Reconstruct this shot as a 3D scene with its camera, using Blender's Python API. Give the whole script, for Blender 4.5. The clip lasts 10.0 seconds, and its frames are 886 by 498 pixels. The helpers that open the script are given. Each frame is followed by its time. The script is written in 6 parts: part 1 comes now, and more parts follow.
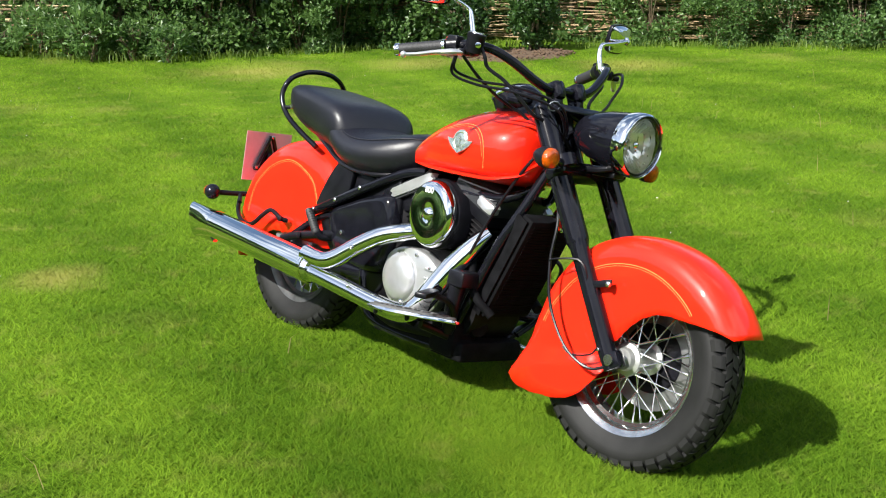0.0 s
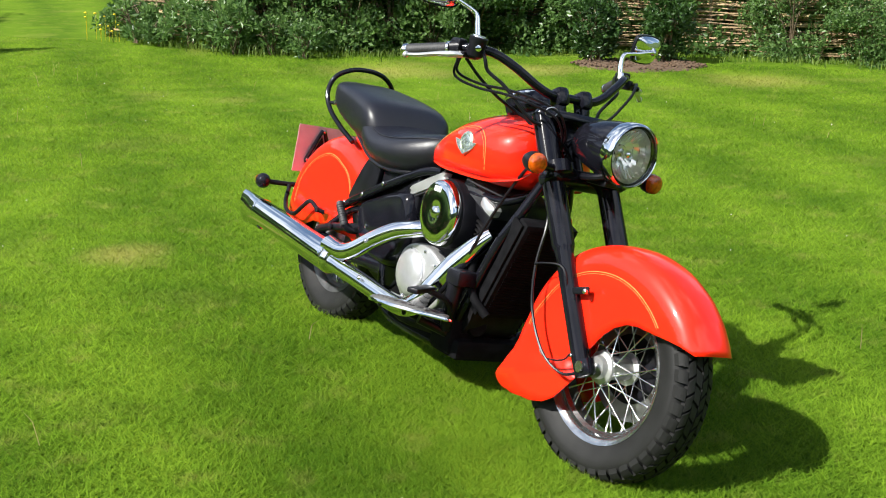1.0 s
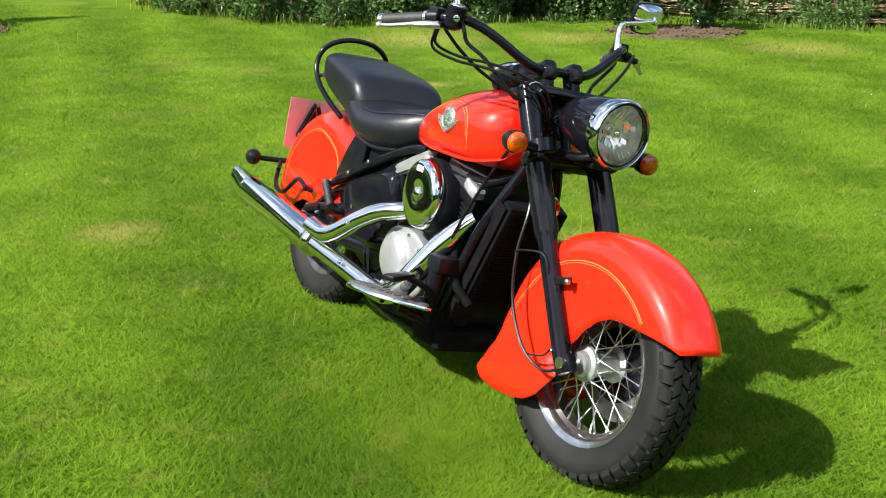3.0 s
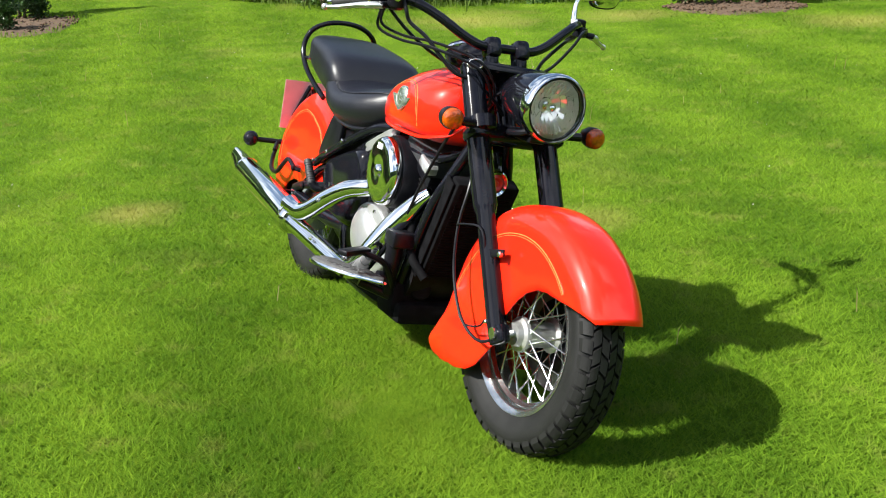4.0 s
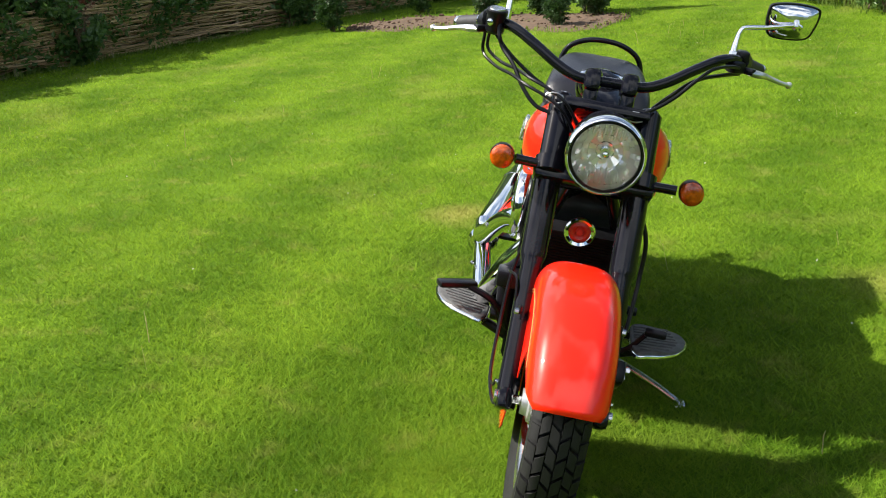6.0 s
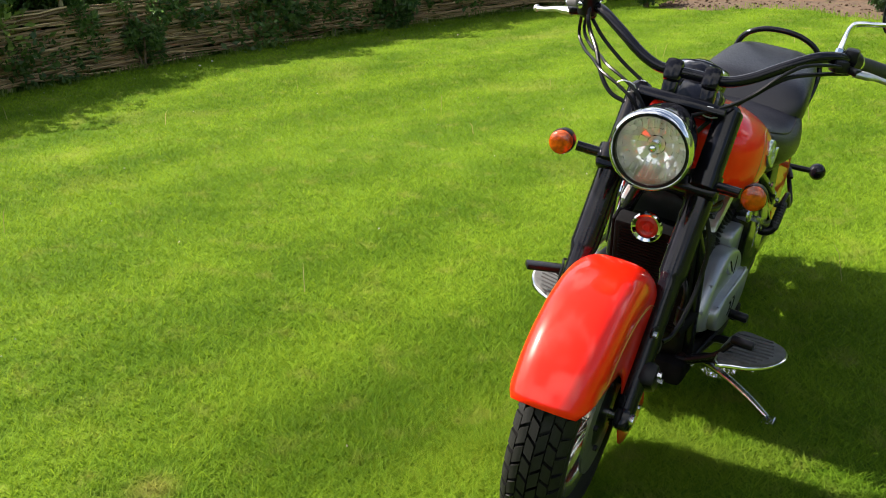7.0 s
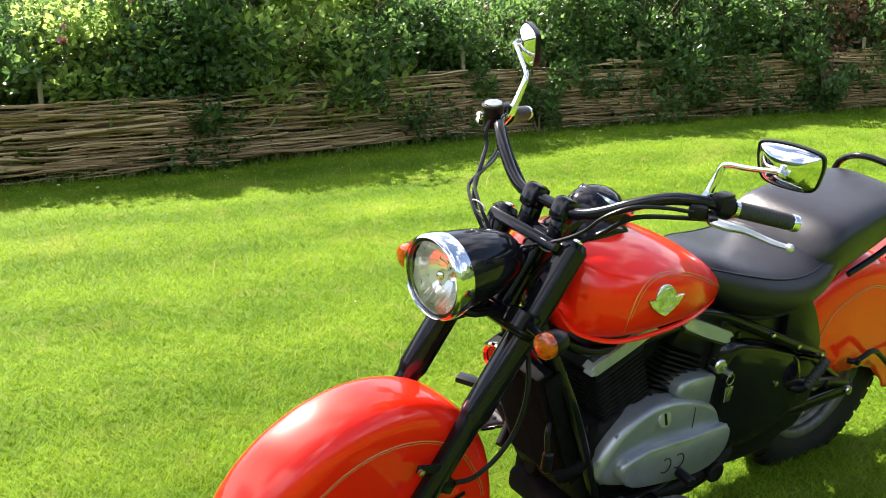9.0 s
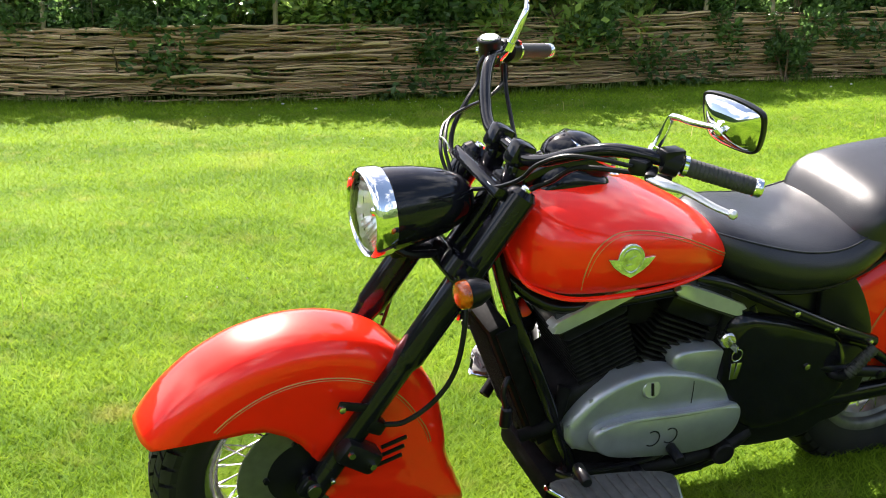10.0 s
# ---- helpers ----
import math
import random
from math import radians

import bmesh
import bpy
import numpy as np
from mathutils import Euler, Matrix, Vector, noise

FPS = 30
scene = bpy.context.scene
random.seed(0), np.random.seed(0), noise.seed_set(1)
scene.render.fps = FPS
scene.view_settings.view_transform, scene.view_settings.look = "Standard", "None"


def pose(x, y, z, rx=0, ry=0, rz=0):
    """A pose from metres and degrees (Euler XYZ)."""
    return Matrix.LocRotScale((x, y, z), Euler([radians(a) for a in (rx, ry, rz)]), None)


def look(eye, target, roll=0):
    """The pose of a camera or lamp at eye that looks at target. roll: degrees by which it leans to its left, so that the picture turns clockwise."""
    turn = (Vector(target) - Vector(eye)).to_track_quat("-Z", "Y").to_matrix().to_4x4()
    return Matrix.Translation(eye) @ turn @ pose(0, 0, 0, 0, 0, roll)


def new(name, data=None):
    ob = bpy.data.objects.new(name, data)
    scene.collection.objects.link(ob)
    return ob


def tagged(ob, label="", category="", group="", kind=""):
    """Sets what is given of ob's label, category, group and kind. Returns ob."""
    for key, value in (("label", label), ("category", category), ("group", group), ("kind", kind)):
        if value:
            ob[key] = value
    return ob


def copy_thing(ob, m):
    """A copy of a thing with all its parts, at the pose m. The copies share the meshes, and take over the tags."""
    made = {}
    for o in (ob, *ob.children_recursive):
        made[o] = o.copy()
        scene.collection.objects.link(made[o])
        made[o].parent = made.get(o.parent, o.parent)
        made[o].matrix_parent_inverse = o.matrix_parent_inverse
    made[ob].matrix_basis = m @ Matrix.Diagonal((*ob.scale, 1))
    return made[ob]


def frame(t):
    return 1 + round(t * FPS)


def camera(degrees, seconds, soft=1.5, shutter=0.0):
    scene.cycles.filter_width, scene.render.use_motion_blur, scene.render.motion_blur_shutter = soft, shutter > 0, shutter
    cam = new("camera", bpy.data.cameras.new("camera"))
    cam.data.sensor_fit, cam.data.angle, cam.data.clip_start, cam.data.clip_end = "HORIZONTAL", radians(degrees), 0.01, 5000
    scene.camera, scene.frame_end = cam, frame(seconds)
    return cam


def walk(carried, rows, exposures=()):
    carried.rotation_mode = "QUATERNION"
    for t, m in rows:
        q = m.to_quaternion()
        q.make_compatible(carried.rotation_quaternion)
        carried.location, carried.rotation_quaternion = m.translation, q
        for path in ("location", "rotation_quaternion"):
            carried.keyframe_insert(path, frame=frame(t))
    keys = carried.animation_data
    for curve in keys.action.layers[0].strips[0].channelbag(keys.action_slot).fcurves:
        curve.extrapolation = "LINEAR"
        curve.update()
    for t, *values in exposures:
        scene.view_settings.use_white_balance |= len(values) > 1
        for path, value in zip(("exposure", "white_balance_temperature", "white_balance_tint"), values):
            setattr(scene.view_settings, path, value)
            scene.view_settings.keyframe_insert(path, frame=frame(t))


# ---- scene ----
# The camera and its walk
cam = camera(41.0, 10.0, soft=1.05)
PATH = [
    (0, (0.372, 0.125, 1.477), (0.172, 2.037, 0.926), -0.9),
    (0.5, (0.634, 0.104, 1.482), (0.293, 1.996, 0.932), 0.0),
    (1, (0.881, 0.14, 1.472), (0.408, 2.007, 0.931), 0.6),
    (1.5, (0.925, 0.243, 1.474), (0.416, 2.097, 0.924), 0.4),
    (2, (0.936, 0.369, 1.45), (0.417, 2.197, 0.827), 0.3),
    (2.5, (0.947, 0.444, 1.444), (0.432, 2.267, 0.804), -0.2),
    (2.7, (0.959, 0.421, 1.461), (0.44, 2.255, 0.855), -0.1),
    (3.8, (1.338, 0.448, 1.447), (0.65, 2.231, 0.861), -0.1),
    (4, (1.442, 0.478, 1.453), (0.738, 2.245, 0.834), -1.9),
    (4.5, (1.742, 0.728, 1.405), (0.718, 2.363, 0.879), -1.3),
    (5, (2.072, 0.92, 1.419), (0.898, 2.465, 0.936), -1.9),
    (5.2, (2.234, 0.97, 1.432), (0.936, 2.398, 0.905), -1.0),
    (6.3, (2.649, 1.782, 1.434), (0.992, 2.757, 0.885), -2.9),
    (6.5, (2.764, 1.843, 1.414), (1.033, 2.682, 0.868), -1.0),
    (7, (2.884, 2.23, 1.409), (1.063, 2.812, 0.823), -3.0),
    (7.1, (2.881, 2.331, 1.404), (1.037, 2.866, 0.845), -3.1),
    (7.5, (2.958, 2.621, 1.423), (1.066, 3.037, 0.926), -2.1),
    (7.8, (3.041, 2.874, 1.422), (1.106, 3.166, 1.008), -3.3),
    (8, (3.102, 3.049, 1.411), (1.171, 3.314, 0.961), -0.1),
    (8.5, (3.061, 3.469, 1.417), (1.105, 3.44, 1.003), -1.4),
    (8.6, (3.057, 3.544, 1.402), (1.107, 3.511, 0.961), -0.7),
    (9, (2.943, 3.854, 1.44), (1.019, 3.546, 0.988), -1.7),
    (9.5, (2.867, 4.234, 1.464), (1.023, 3.631, 0.98), 0.7),
    (10, (2.645, 4.55, 1.406), (0.889, 3.761, 0.862), -0.3),
]
EXPOSURES = [(0, 1.00, 6300, 8), (4, 1.08, 6300, 7), (5, 1.11, 6400, 8), (6.5, 1.20, 6700, 10), (7.2, 1.34, 6900, 12), (8, 1.76, 6700, 14), (10, 2.02, 6750, 14)]
walk(cam, [(t, look(eye, target, roll)) for t, eye, target, roll in PATH], EXPOSURES)

# Sky and sun: bright summer day, shadows as long as things are high
world = bpy.data.worlds.new("sky")
scene.world = world
world.use_nodes = True
wn, wl = world.node_tree.nodes, world.node_tree.links
sky = wn.new("ShaderNodeTexSky")
sky.sky_type, sky.sun_disc = "NISHITA", False
sky.sun_elevation, sky.sun_rotation = radians(45), radians(224)
sky.air_density, sky.dust_density = 1.0, 1.5
# fair-weather clouds all over the sky
way = wn.new("ShaderNodeTexCoord")
cloud = wn.new("ShaderNodeTexNoise")
cloud.noise_dimensions = "4D"
cloud.inputs["W"].default_value = 3.0
cloud.inputs["Scale"].default_value, cloud.inputs["Detail"].default_value, cloud.inputs["Roughness"].default_value = 2.6, 7, 0.55
wl.new(way.outputs["Generated"], cloud.inputs["Vector"])
cover = wn.new("ShaderNodeMapRange")
cover.interpolation_type = "SMOOTHSTEP"
cover.inputs["From Min"].default_value, cover.inputs["From Max"].default_value = 0.46, 0.64
wl.new(cloud.outputs["Fac"], cover.inputs["Value"])
veil = wn.new("ShaderNodeMix")
veil.data_type = "RGBA"
wl.new(cover.outputs["Result"], veil.inputs["Factor"])
wl.new(sky.outputs["Color"], veil.inputs[6])
veil.inputs[7].default_value = (10.0, 10.4, 11.0, 1)
wl.new(veil.outputs[2], wn["Background"].inputs["Color"])
wn["Background"].inputs["Strength"].default_value = 0.074
sun = new("sun", bpy.data.lights.new("sun", "SUN"))
sun.data.energy, sun.data.angle, sun.data.color = 5.0, radians(0.55), (1.0, 0.95, 0.87)
sun.matrix_world = look((-6.9, -7.2, 10.0), (0, 0, 0))


# ---- materials ----
def nodes_of(name):
    m = bpy.data.materials.new(name)
    m.use_nodes = True
    return m, m.node_tree.nodes, m.node_tree.links, m.node_tree.nodes["Principled BSDF"]


def mat(name, col, rough=0.5, metal=0.0, var=0.12, scale=30.0, bump=0.0, bump_scale=200.0, coat=0.0, rvar=0.1, spec=0.5):
    """A surface with stains at one scale and grain at another."""
    m, n, l, b = nodes_of(name)
    tc = n.new("ShaderNodeTexCoord")
    big = n.new("ShaderNodeTexNoise")
    big.inputs["Scale"].default_value, big.inputs["Detail"].default_value = scale, 4
    fine = n.new("ShaderNodeTexNoise")
    fine.inputs["Scale"].default_value, fine.inputs["Detail"].default_value = bump_scale, 2
    l.new(tc.outputs["Object"], big.inputs["Vector"])
    l.new(tc.outputs["Object"], fine.inputs["Vector"])
    ramp = n.new("ShaderNodeValToRGB")
    ramp.color_ramp.elements[0].position, ramp.color_ramp.elements[1].position = 0.3, 0.7
    ramp.color_ramp.elements[0].color = (*[c * (1 - var) for c in col], 1)
    ramp.color_ramp.elements[1].color = (*[min(1, c * (1 + var)) for c in col], 1)
    l.new(big.outputs["Fac"], ramp.inputs["Fac"])
    l.new(ramp.outputs["Color"], b.inputs["Base Color"])
    mr = n.new("ShaderNodeMapRange")
    mr.inputs["To Min"].default_value, mr.inputs["To Max"].default_value = max(0.01, rough - rvar * rough), rough + rvar * rough
    l.new(fine.outputs["Fac"], mr.inputs["Value"])
    l.new(mr.outputs["Result"], b.inputs["Roughness"])
    b.inputs["Metallic"].default_value = metal
    b.inputs["Specular IOR Level"].default_value = spec
    if coat:
        b.inputs["Coat Weight"].default_value, b.inputs["Coat Roughness"].default_value = coat, 0.03
    if bump:
        bp = n.new("ShaderNodeBump")
        bp.inputs["Strength"].default_value, bp.inputs["Distance"].default_value = bump, 0.002
        l.new(fine.outputs["Fac"], bp.inputs["Height"])
        l.new(bp.outputs["Normal"], b.inputs["Normal"])
    return m


RED = mat("red_paint", (0.93, 0.018, 0.005), 0.34, 0, 0.06, 5, 0.0, 300, coat=0.8, spec=0.12)
BLACK = mat("black_enamel", (0.006, 0.006, 0.009), 0.10, 0, 0.3, 20, 0.02, 300, coat=0.15, spec=0.22)
SATIN = mat("satin_black", (0.007, 0.007, 0.0095), 0.30, 0, 0.3, 25, 0.15, 250, spec=0.2)
GRIME = mat("oily_black_iron", (0.010, 0.0095, 0.0105), 0.5, 0.0, 0.5, 30, 0.3, 150, spec=0.10)
VINYL = mat("black_vinyl", (0.008, 0.008, 0.012), 0.34, 0, 0.2, 8, 0.35, 420, spec=0.5, rvar=0.3)
RUBBER = mat("tyre_rubber", (0.0095, 0.0093, 0.0092), 0.62, 0, 0.25, 18, 0.25, 300, spec=0.3)
RUBBERG = mat("ribbed_rubber", (0.07, 0.07, 0.07), 0.75, 0, 0.25, 40, 0.2, 300)
GRIPM = mat("grip_rubber", (0.022, 0.022, 0.024), 0.6, 0, 0.2, 40, 0.3, 400)
CHROME = mat("chrome", (0.80, 0.81, 0.82), 0.045, 1, 0.04, 15, 0.0, 120, rvar=0.5)
STEEL = mat("bright_steel", (0.62, 0.62, 0.62), 0.25, 1, 0.12, 40, 0.05, 200)
ALLOY = mat("cast_alloy", (0.62, 0.62, 0.63), 0.32, 0.75, 0.08, 20, 0.12, 260)
ALLOYG = mat("grey_alloy", (0.33, 0.35, 0.39), 0.33, 0.6, 0.10, 16, 0.15, 260)
HUBM = mat("hub_alloy", (0.55, 0.55, 0.54), 0.4, 0.8, 0.15, 50, 0.2, 200)
DISCM = mat("disc_steel", (0.32, 0.32, 0.32), 0.38, 0.9, 0.15, 30, 0.1, 300)
GOLD = mat("gold_line", (0.46, 0.23, 0.06), 0.35, 0.0, 0.08, 40, coat=0.5)
BADGE = mat("badge_metal", (0.55, 0.60, 0.50), 0.22, 0.9, 0.35, 90, 0.3, 220)
PLATEM = mat("plate_back", (0.70, 0.40, 0.44), 0.4, 0, 0.12, 12, 0.05, 200)
WHITE = mat("white_lettering", (0.8, 0.8, 0.8), 0.4)
HORNRED = mat("horn_red", (0.45, 0.035, 0.02), 0.35, 0, 0.1)
# rear rim only: steel darkened for the shade the wheel stands in
SHADED_RIM = mat("shaded_rim_steel", (0.11, 0.11, 0.11), 0.42, 0.7, 0.3, 30, 0.2, 150)
RIMST = mat("rim_steel", (0.50, 0.50, 0.50), 0.18, 0.95, 0.2, 40, 0.15, 120)
YELLOW = mat("yellow_petal", (0.75, 0.55, 0.02), 0.6)
PITCH = mat("dull_black", (0.006, 0.006, 0.007), 0.7, 0, 0.4, 30, 0.2, 150, spec=0.05)
COVERG = mat("dark_grey_cover", (0.035, 0.036, 0.040), 0.4, 0.3, 0.15, 20, 0.2, 260)
SILT = mat("silver_trim", (0.55, 0.57, 0.58), 0.34, 0.6, 0.1, 20, 0.08, 300)


def clear_pane(name):
    """Thin clear glass: light passes straight through, the surface shines at grazing angles."""
    m, n, l, b = nodes_of(name)
    n.remove(b)
    tr, gl, fr_ = n.new("ShaderNodeBsdfTransparent"), n.new("ShaderNodeBsdfGlossy"), n.new("ShaderNodeFresnel")
    gl.inputs["Roughness"].default_value = 0.02
    fr_.inputs["IOR"].default_value = 1.45
    mix = n.new("ShaderNodeMixShader")
    l.new(fr_.outputs[0], mix.inputs["Fac"])
    l.new(tr.outputs[0], mix.inputs[1])
    l.new(gl.outputs[0], mix.inputs[2])
    l.new(mix.outputs[0], n["Material Output"].inputs["Surface"])
    return m


LENS = clear_pane("clear_lens")
MIRROR = mat("mirror_glass", (0.9, 0.9, 0.9), 0.01, 1, 0.0, 5)
AMBER = mat("amber_lens", (0.40, 0.062, 0.002), 0.14, 0, 0.45, 70, 0.8, 160, coat=0.8)
REFLECTOR = mat("lamp_reflector", (0.98, 0.97, 0.94), 0.08, 0.55, 0.02, 30)


def leaf(name, dark, light, trans=0.35, rough=0.38):
    """Leaves let part of the light through; each takes a tint of its own."""
    m, n, l, b = nodes_of(name)
    geo = n.new("ShaderNodeNewGeometry")
    info = n.new("ShaderNodeObjectInfo")
    add = n.new("ShaderNodeMath")
    add.operation = "MULTIPLY_ADD"
    add.inputs[1].default_value = 0.3
    l.new(info.outputs["Random"], add.inputs[0])
    sc = n.new("ShaderNodeMath")
    sc.operation = "MULTIPLY"
    sc.inputs[1].default_value = 0.75
    l.new(geo.outputs["Random Per Island"], sc.inputs[0])
    l.new(sc.outputs[0], add.inputs[2])
    ramp = n.new("ShaderNodeValToRGB")
    ramp.color_ramp.elements[0].color, ramp.color_ramp.elements[1].color = (*dark, 1), (*light, 1)
    l.new(add.outputs[0], ramp.inputs["Fac"])
    l.new(ramp.outputs["Color"], b.inputs["Base Color"])
    b.inputs["Roughness"].default_value = rough
    tr = n.new("ShaderNodeBsdfTranslucent")
    hs = n.new("ShaderNodeHueSaturation")
    hs.inputs["Hue"].default_value, hs.inputs["Value"].default_value = 0.495, 2.0
    l.new(ramp.outputs["Color"], hs.inputs["Color"])
    l.new(hs.outputs["Color"], tr.inputs["Color"])
    mix = n.new("ShaderNodeMixShader")
    mix.inputs["Fac"].default_value = trans
    l.new(b.outputs[0], mix.inputs[1])
    l.new(tr.outputs[0], mix.inputs[2])
    l.new(mix.outputs[0], n["Material Output"].inputs["Surface"])
    return m


LEAF_HEDGE = leaf("hedge_leaf", (0.034, 0.084, 0.020), (0.130, 0.215, 0.060), 0.4)
LEAF_ROSE = leaf("rose_leaf", (0.024, 0.070, 0.018), (0.110, 0.190, 0.050), 0.45)
LEAF_BOX = leaf("box_leaf", (0.014, 0.040, 0.008), (0.040, 0.090, 0.016), 0.2)
# sun on the foliage is put into this lighter green
LEAF_BRIGHT = leaf("sunlit_lime_leaf", (0.075, 0.155, 0.032), (0.25, 0.33, 0.085), 0.58, 0.3)
LEAF_RED = leaf("copper_leaf", (0.10, 0.035, 0.02), (0.24, 0.13, 0.08), 0.35)
PETAL = leaf("pink_petal", (0.55, 0.12, 0.28), (0.75, 0.35, 0.5), 0.3)
WEED = leaf("weed_blade", (0.045, 0.09, 0.012), (0.15, 0.21, 0.04), 0.35)
STALK = leaf("dry_stalk", (0.24, 0.20, 0.08), (0.42, 0.36, 0.16), 0.3)
TWIG = mat("twig", (0.14, 0.10, 0.06), 0.8, 0, 0.3, 25, 0.5, 120)
POSTM = mat("weathered_post", (0.26, 0.22, 0.14), 0.85, 0, 0.25, 14, 0.5, 90)
SOIL = mat("bare_soil", (0.085, 0.052, 0.030), 0.95, 0, 0.4, 18, 0.8, 60)
BACKDROP_GREEN = mat("backdrop_foliage", (0.045, 0.075, 0.022), 0.9, 0, 0.5, 1.5, 1.0, 4)
STONE = mat("pale_stone", (0.55, 0.53, 0.5), 0.8, 0, 0.2, 20, 0.4, 100)


def rod_material():
    """Weathered hazel rods, each of its own brown, some with green algae."""
    m, n, l, b = nodes_of("hazel_rod")
    info = n.new("ShaderNodeObjectInfo")
    geo = n.new("ShaderNodeNewGeometry")
    tc = n.new("ShaderNodeTexCoord")
    add = n.new("ShaderNodeMath")
    add.operation = "ADD"
    l.new(info.outputs["Random"], add.inputs[0])
    l.new(geo.outputs["Random Per Island"], add.inputs[1])
    fr = n.new("ShaderNodeMath")
    fr.operation = "FRACT"
    l.new(add.outputs[0], fr.inputs[0])
    ramp = n.new("ShaderNodeValToRGB")
    e = ramp.color_ramp.elements
    e[0].color, e[1].color = (0.125, 0.078, 0.042, 1), (0.62, 0.46, 0.26, 1)
    mid = e.new(0.5)
    mid.color = (0.35, 0.235, 0.125, 1)
    l.new(fr.outputs[0], ramp.inputs["Fac"])
    noi = n.new("ShaderNodeTexNoise")
    noi.inputs["Scale"].default_value, noi.inputs["Detail"].default_value = 9, 5
    l.new(tc.outputs["Object"], noi.inputs["Vector"])
    mix = n.new("ShaderNodeMix")
    mix.data_type = "RGBA"
    mr = n.new("ShaderNodeMapRange")
    mr.inputs["From Min"].default_value, mr.inputs["From Max"].default_value = 0.55, 0.75
    mr.inputs["To Max"].default_value = 0.5
    l.new(noi.outputs["Fac"], mr.inputs["Value"])
    l.new(mr.outputs["Result"], mix.inputs["Factor"])
    l.new(ramp.outputs["Color"], mix.inputs[6])
    mix.inputs[7].default_value = (0.24, 0.23, 0.11, 1)
    l.new(mix.outputs[2], b.inputs["Base Color"])
    b.inputs["Roughness"].default_value = 0.8
    bp = n.new("ShaderNodeBump")
    bp.inputs["Strength"].default_value, bp.inputs["Distance"].default_value = 0.6, 0.004
    n2 = n.new("ShaderNodeTexNoise")
    n2.inputs["Scale"].default_value = 45
    l.new(tc.outputs["Object"], n2.inputs["Vector"])
    l.new(n2.outputs["Fac"], bp.inputs["Height"])
    l.new(bp.outputs["Normal"], b.inputs["Normal"])
    return m


ROD = rod_material()


# (x, y, radius) of scorched spots in the lawn
DRY_SPOTS = ((-1.78, 4.78, 0.20), (0.22, 5.25, 0.22), (-0.49, 6.76, 0.12), (-2.6, 11.6, 0.75), (1.0, 12.0, 0.6), (-1.2, 12.1, 0.5), (0.06, 2.33, 0.08), (-1.6, 8.97, 0.15))


def lawn_material(name, blades):
    """Mown grass: mowing stripes, patches, dry yellow spots and fine grain."""
    m, n, l, b = nodes_of(name)
    geo = n.new("ShaderNodeNewGeometry")
    pos = geo.outputs["Position"]
    dot = n.new("ShaderNodeVectorMath")
    dot.operation = "DOT_PRODUCT"
    dot.inputs[1].default_value = (0.82, 0.57, 0)
    warp = n.new("ShaderNodeTexNoise")
    warp.inputs["Scale"].default_value = 0.6
    l.new(pos, warp.inputs["Vector"])
    l.new(pos, dot.inputs[0])
    ph = n.new("ShaderNodeMath")
    ph.operation = "MULTIPLY_ADD"
    ph.inputs[1].default_value = 0.7
    l.new(warp.outputs["Fac"], ph.inputs[0])
    l.new(dot.outputs["Value"], ph.inputs[2])
    k = n.new("ShaderNodeMath")
    k.operation = "MULTIPLY"
    k.inputs[1].default_value = 5.6
    l.new(ph.outputs[0], k.inputs[0])
    s = n.new("ShaderNodeMath")
    s.operation = "SINE"
    l.new(k.outputs[0], s.inputs[0])
    big = n.new("ShaderNodeTexNoise")
    big.inputs["Scale"].default_value, big.inputs["Detail"].default_value = 1.9, 8
    big.inputs["Roughness"].default_value = 0.64
    l.new(pos, big.inputs["Vector"])
    fine = n.new("ShaderNodeTexNoise")
    fine.inputs["Scale"].default_value, fine.inputs["Detail"].default_value = 38, 4
    l.new(pos, fine.inputs["Vector"])
    a1 = n.new("ShaderNodeMath")
    a1.operation = "MULTIPLY_ADD"
    a1.inputs[1].default_value, a1.inputs[2].default_value = 0.12, -0.355
    l.new(s.outputs[0], a1.inputs[0])
    a2 = n.new("ShaderNodeMath")
    a2.operation = "MULTIPLY_ADD"
    a2.inputs[1].default_value = 1.05
    l.new(big.outputs["Fac"], a2.inputs[0])
    l.new(a1.outputs[0], a2.inputs[2])
    a3 = n.new("ShaderNodeMath")
    a3.operation = "MULTIPLY_ADD"
    a3.inputs[1].default_value = 0.45
    l.new(geo.outputs["Random Per Island"] if blades else fine.outputs["Fac"], a3.inputs[0])
    l.new(a2.outputs[0], a3.inputs[2])
    ramp = n.new("ShaderNodeValToRGB")
    e = ramp.color_ramp.elements
    e[0].position, e[1].position = 0.15, 0.85
    e[0].color, e[1].color = (*GRASS_DARK, 1), (*GRASS_LIGHT, 1)
    l.new(a3.outputs[0], ramp.inputs["Fac"])
    dry = n.new("ShaderNodeTexNoise")
    dry.inputs["Scale"].default_value, dry.inputs["Detail"].default_value = 0.9, 3
    off = n.new("ShaderNodeVectorMath")
    off.inputs[1].default_value = (3.7, 8.1, 0)
    l.new(pos, off.inputs[0])
    l.new(off.outputs[0], dry.inputs["Vector"])
    mr = n.new("ShaderNodeMapRange")
    mr.inputs["From Min"].default_value, mr.inputs["From Max"].default_value = 0.60, 0.78
    mr.inputs["To Max"].default_value = 0.4
    l.new(dry.outputs["Fac"], mr.inputs["Value"])
    worn = mr.outputs["Result"]
    straw = n.new("ShaderNodeTexNoise")
    straw.inputs["Scale"].default_value, straw.inputs["Detail"].default_value = 5.5, 6
    straw.inputs["Roughness"].default_value = 0.7
    l.new(off.outputs[0], straw.inputs["Vector"])
    sm = n.new("ShaderNodeMapRange")
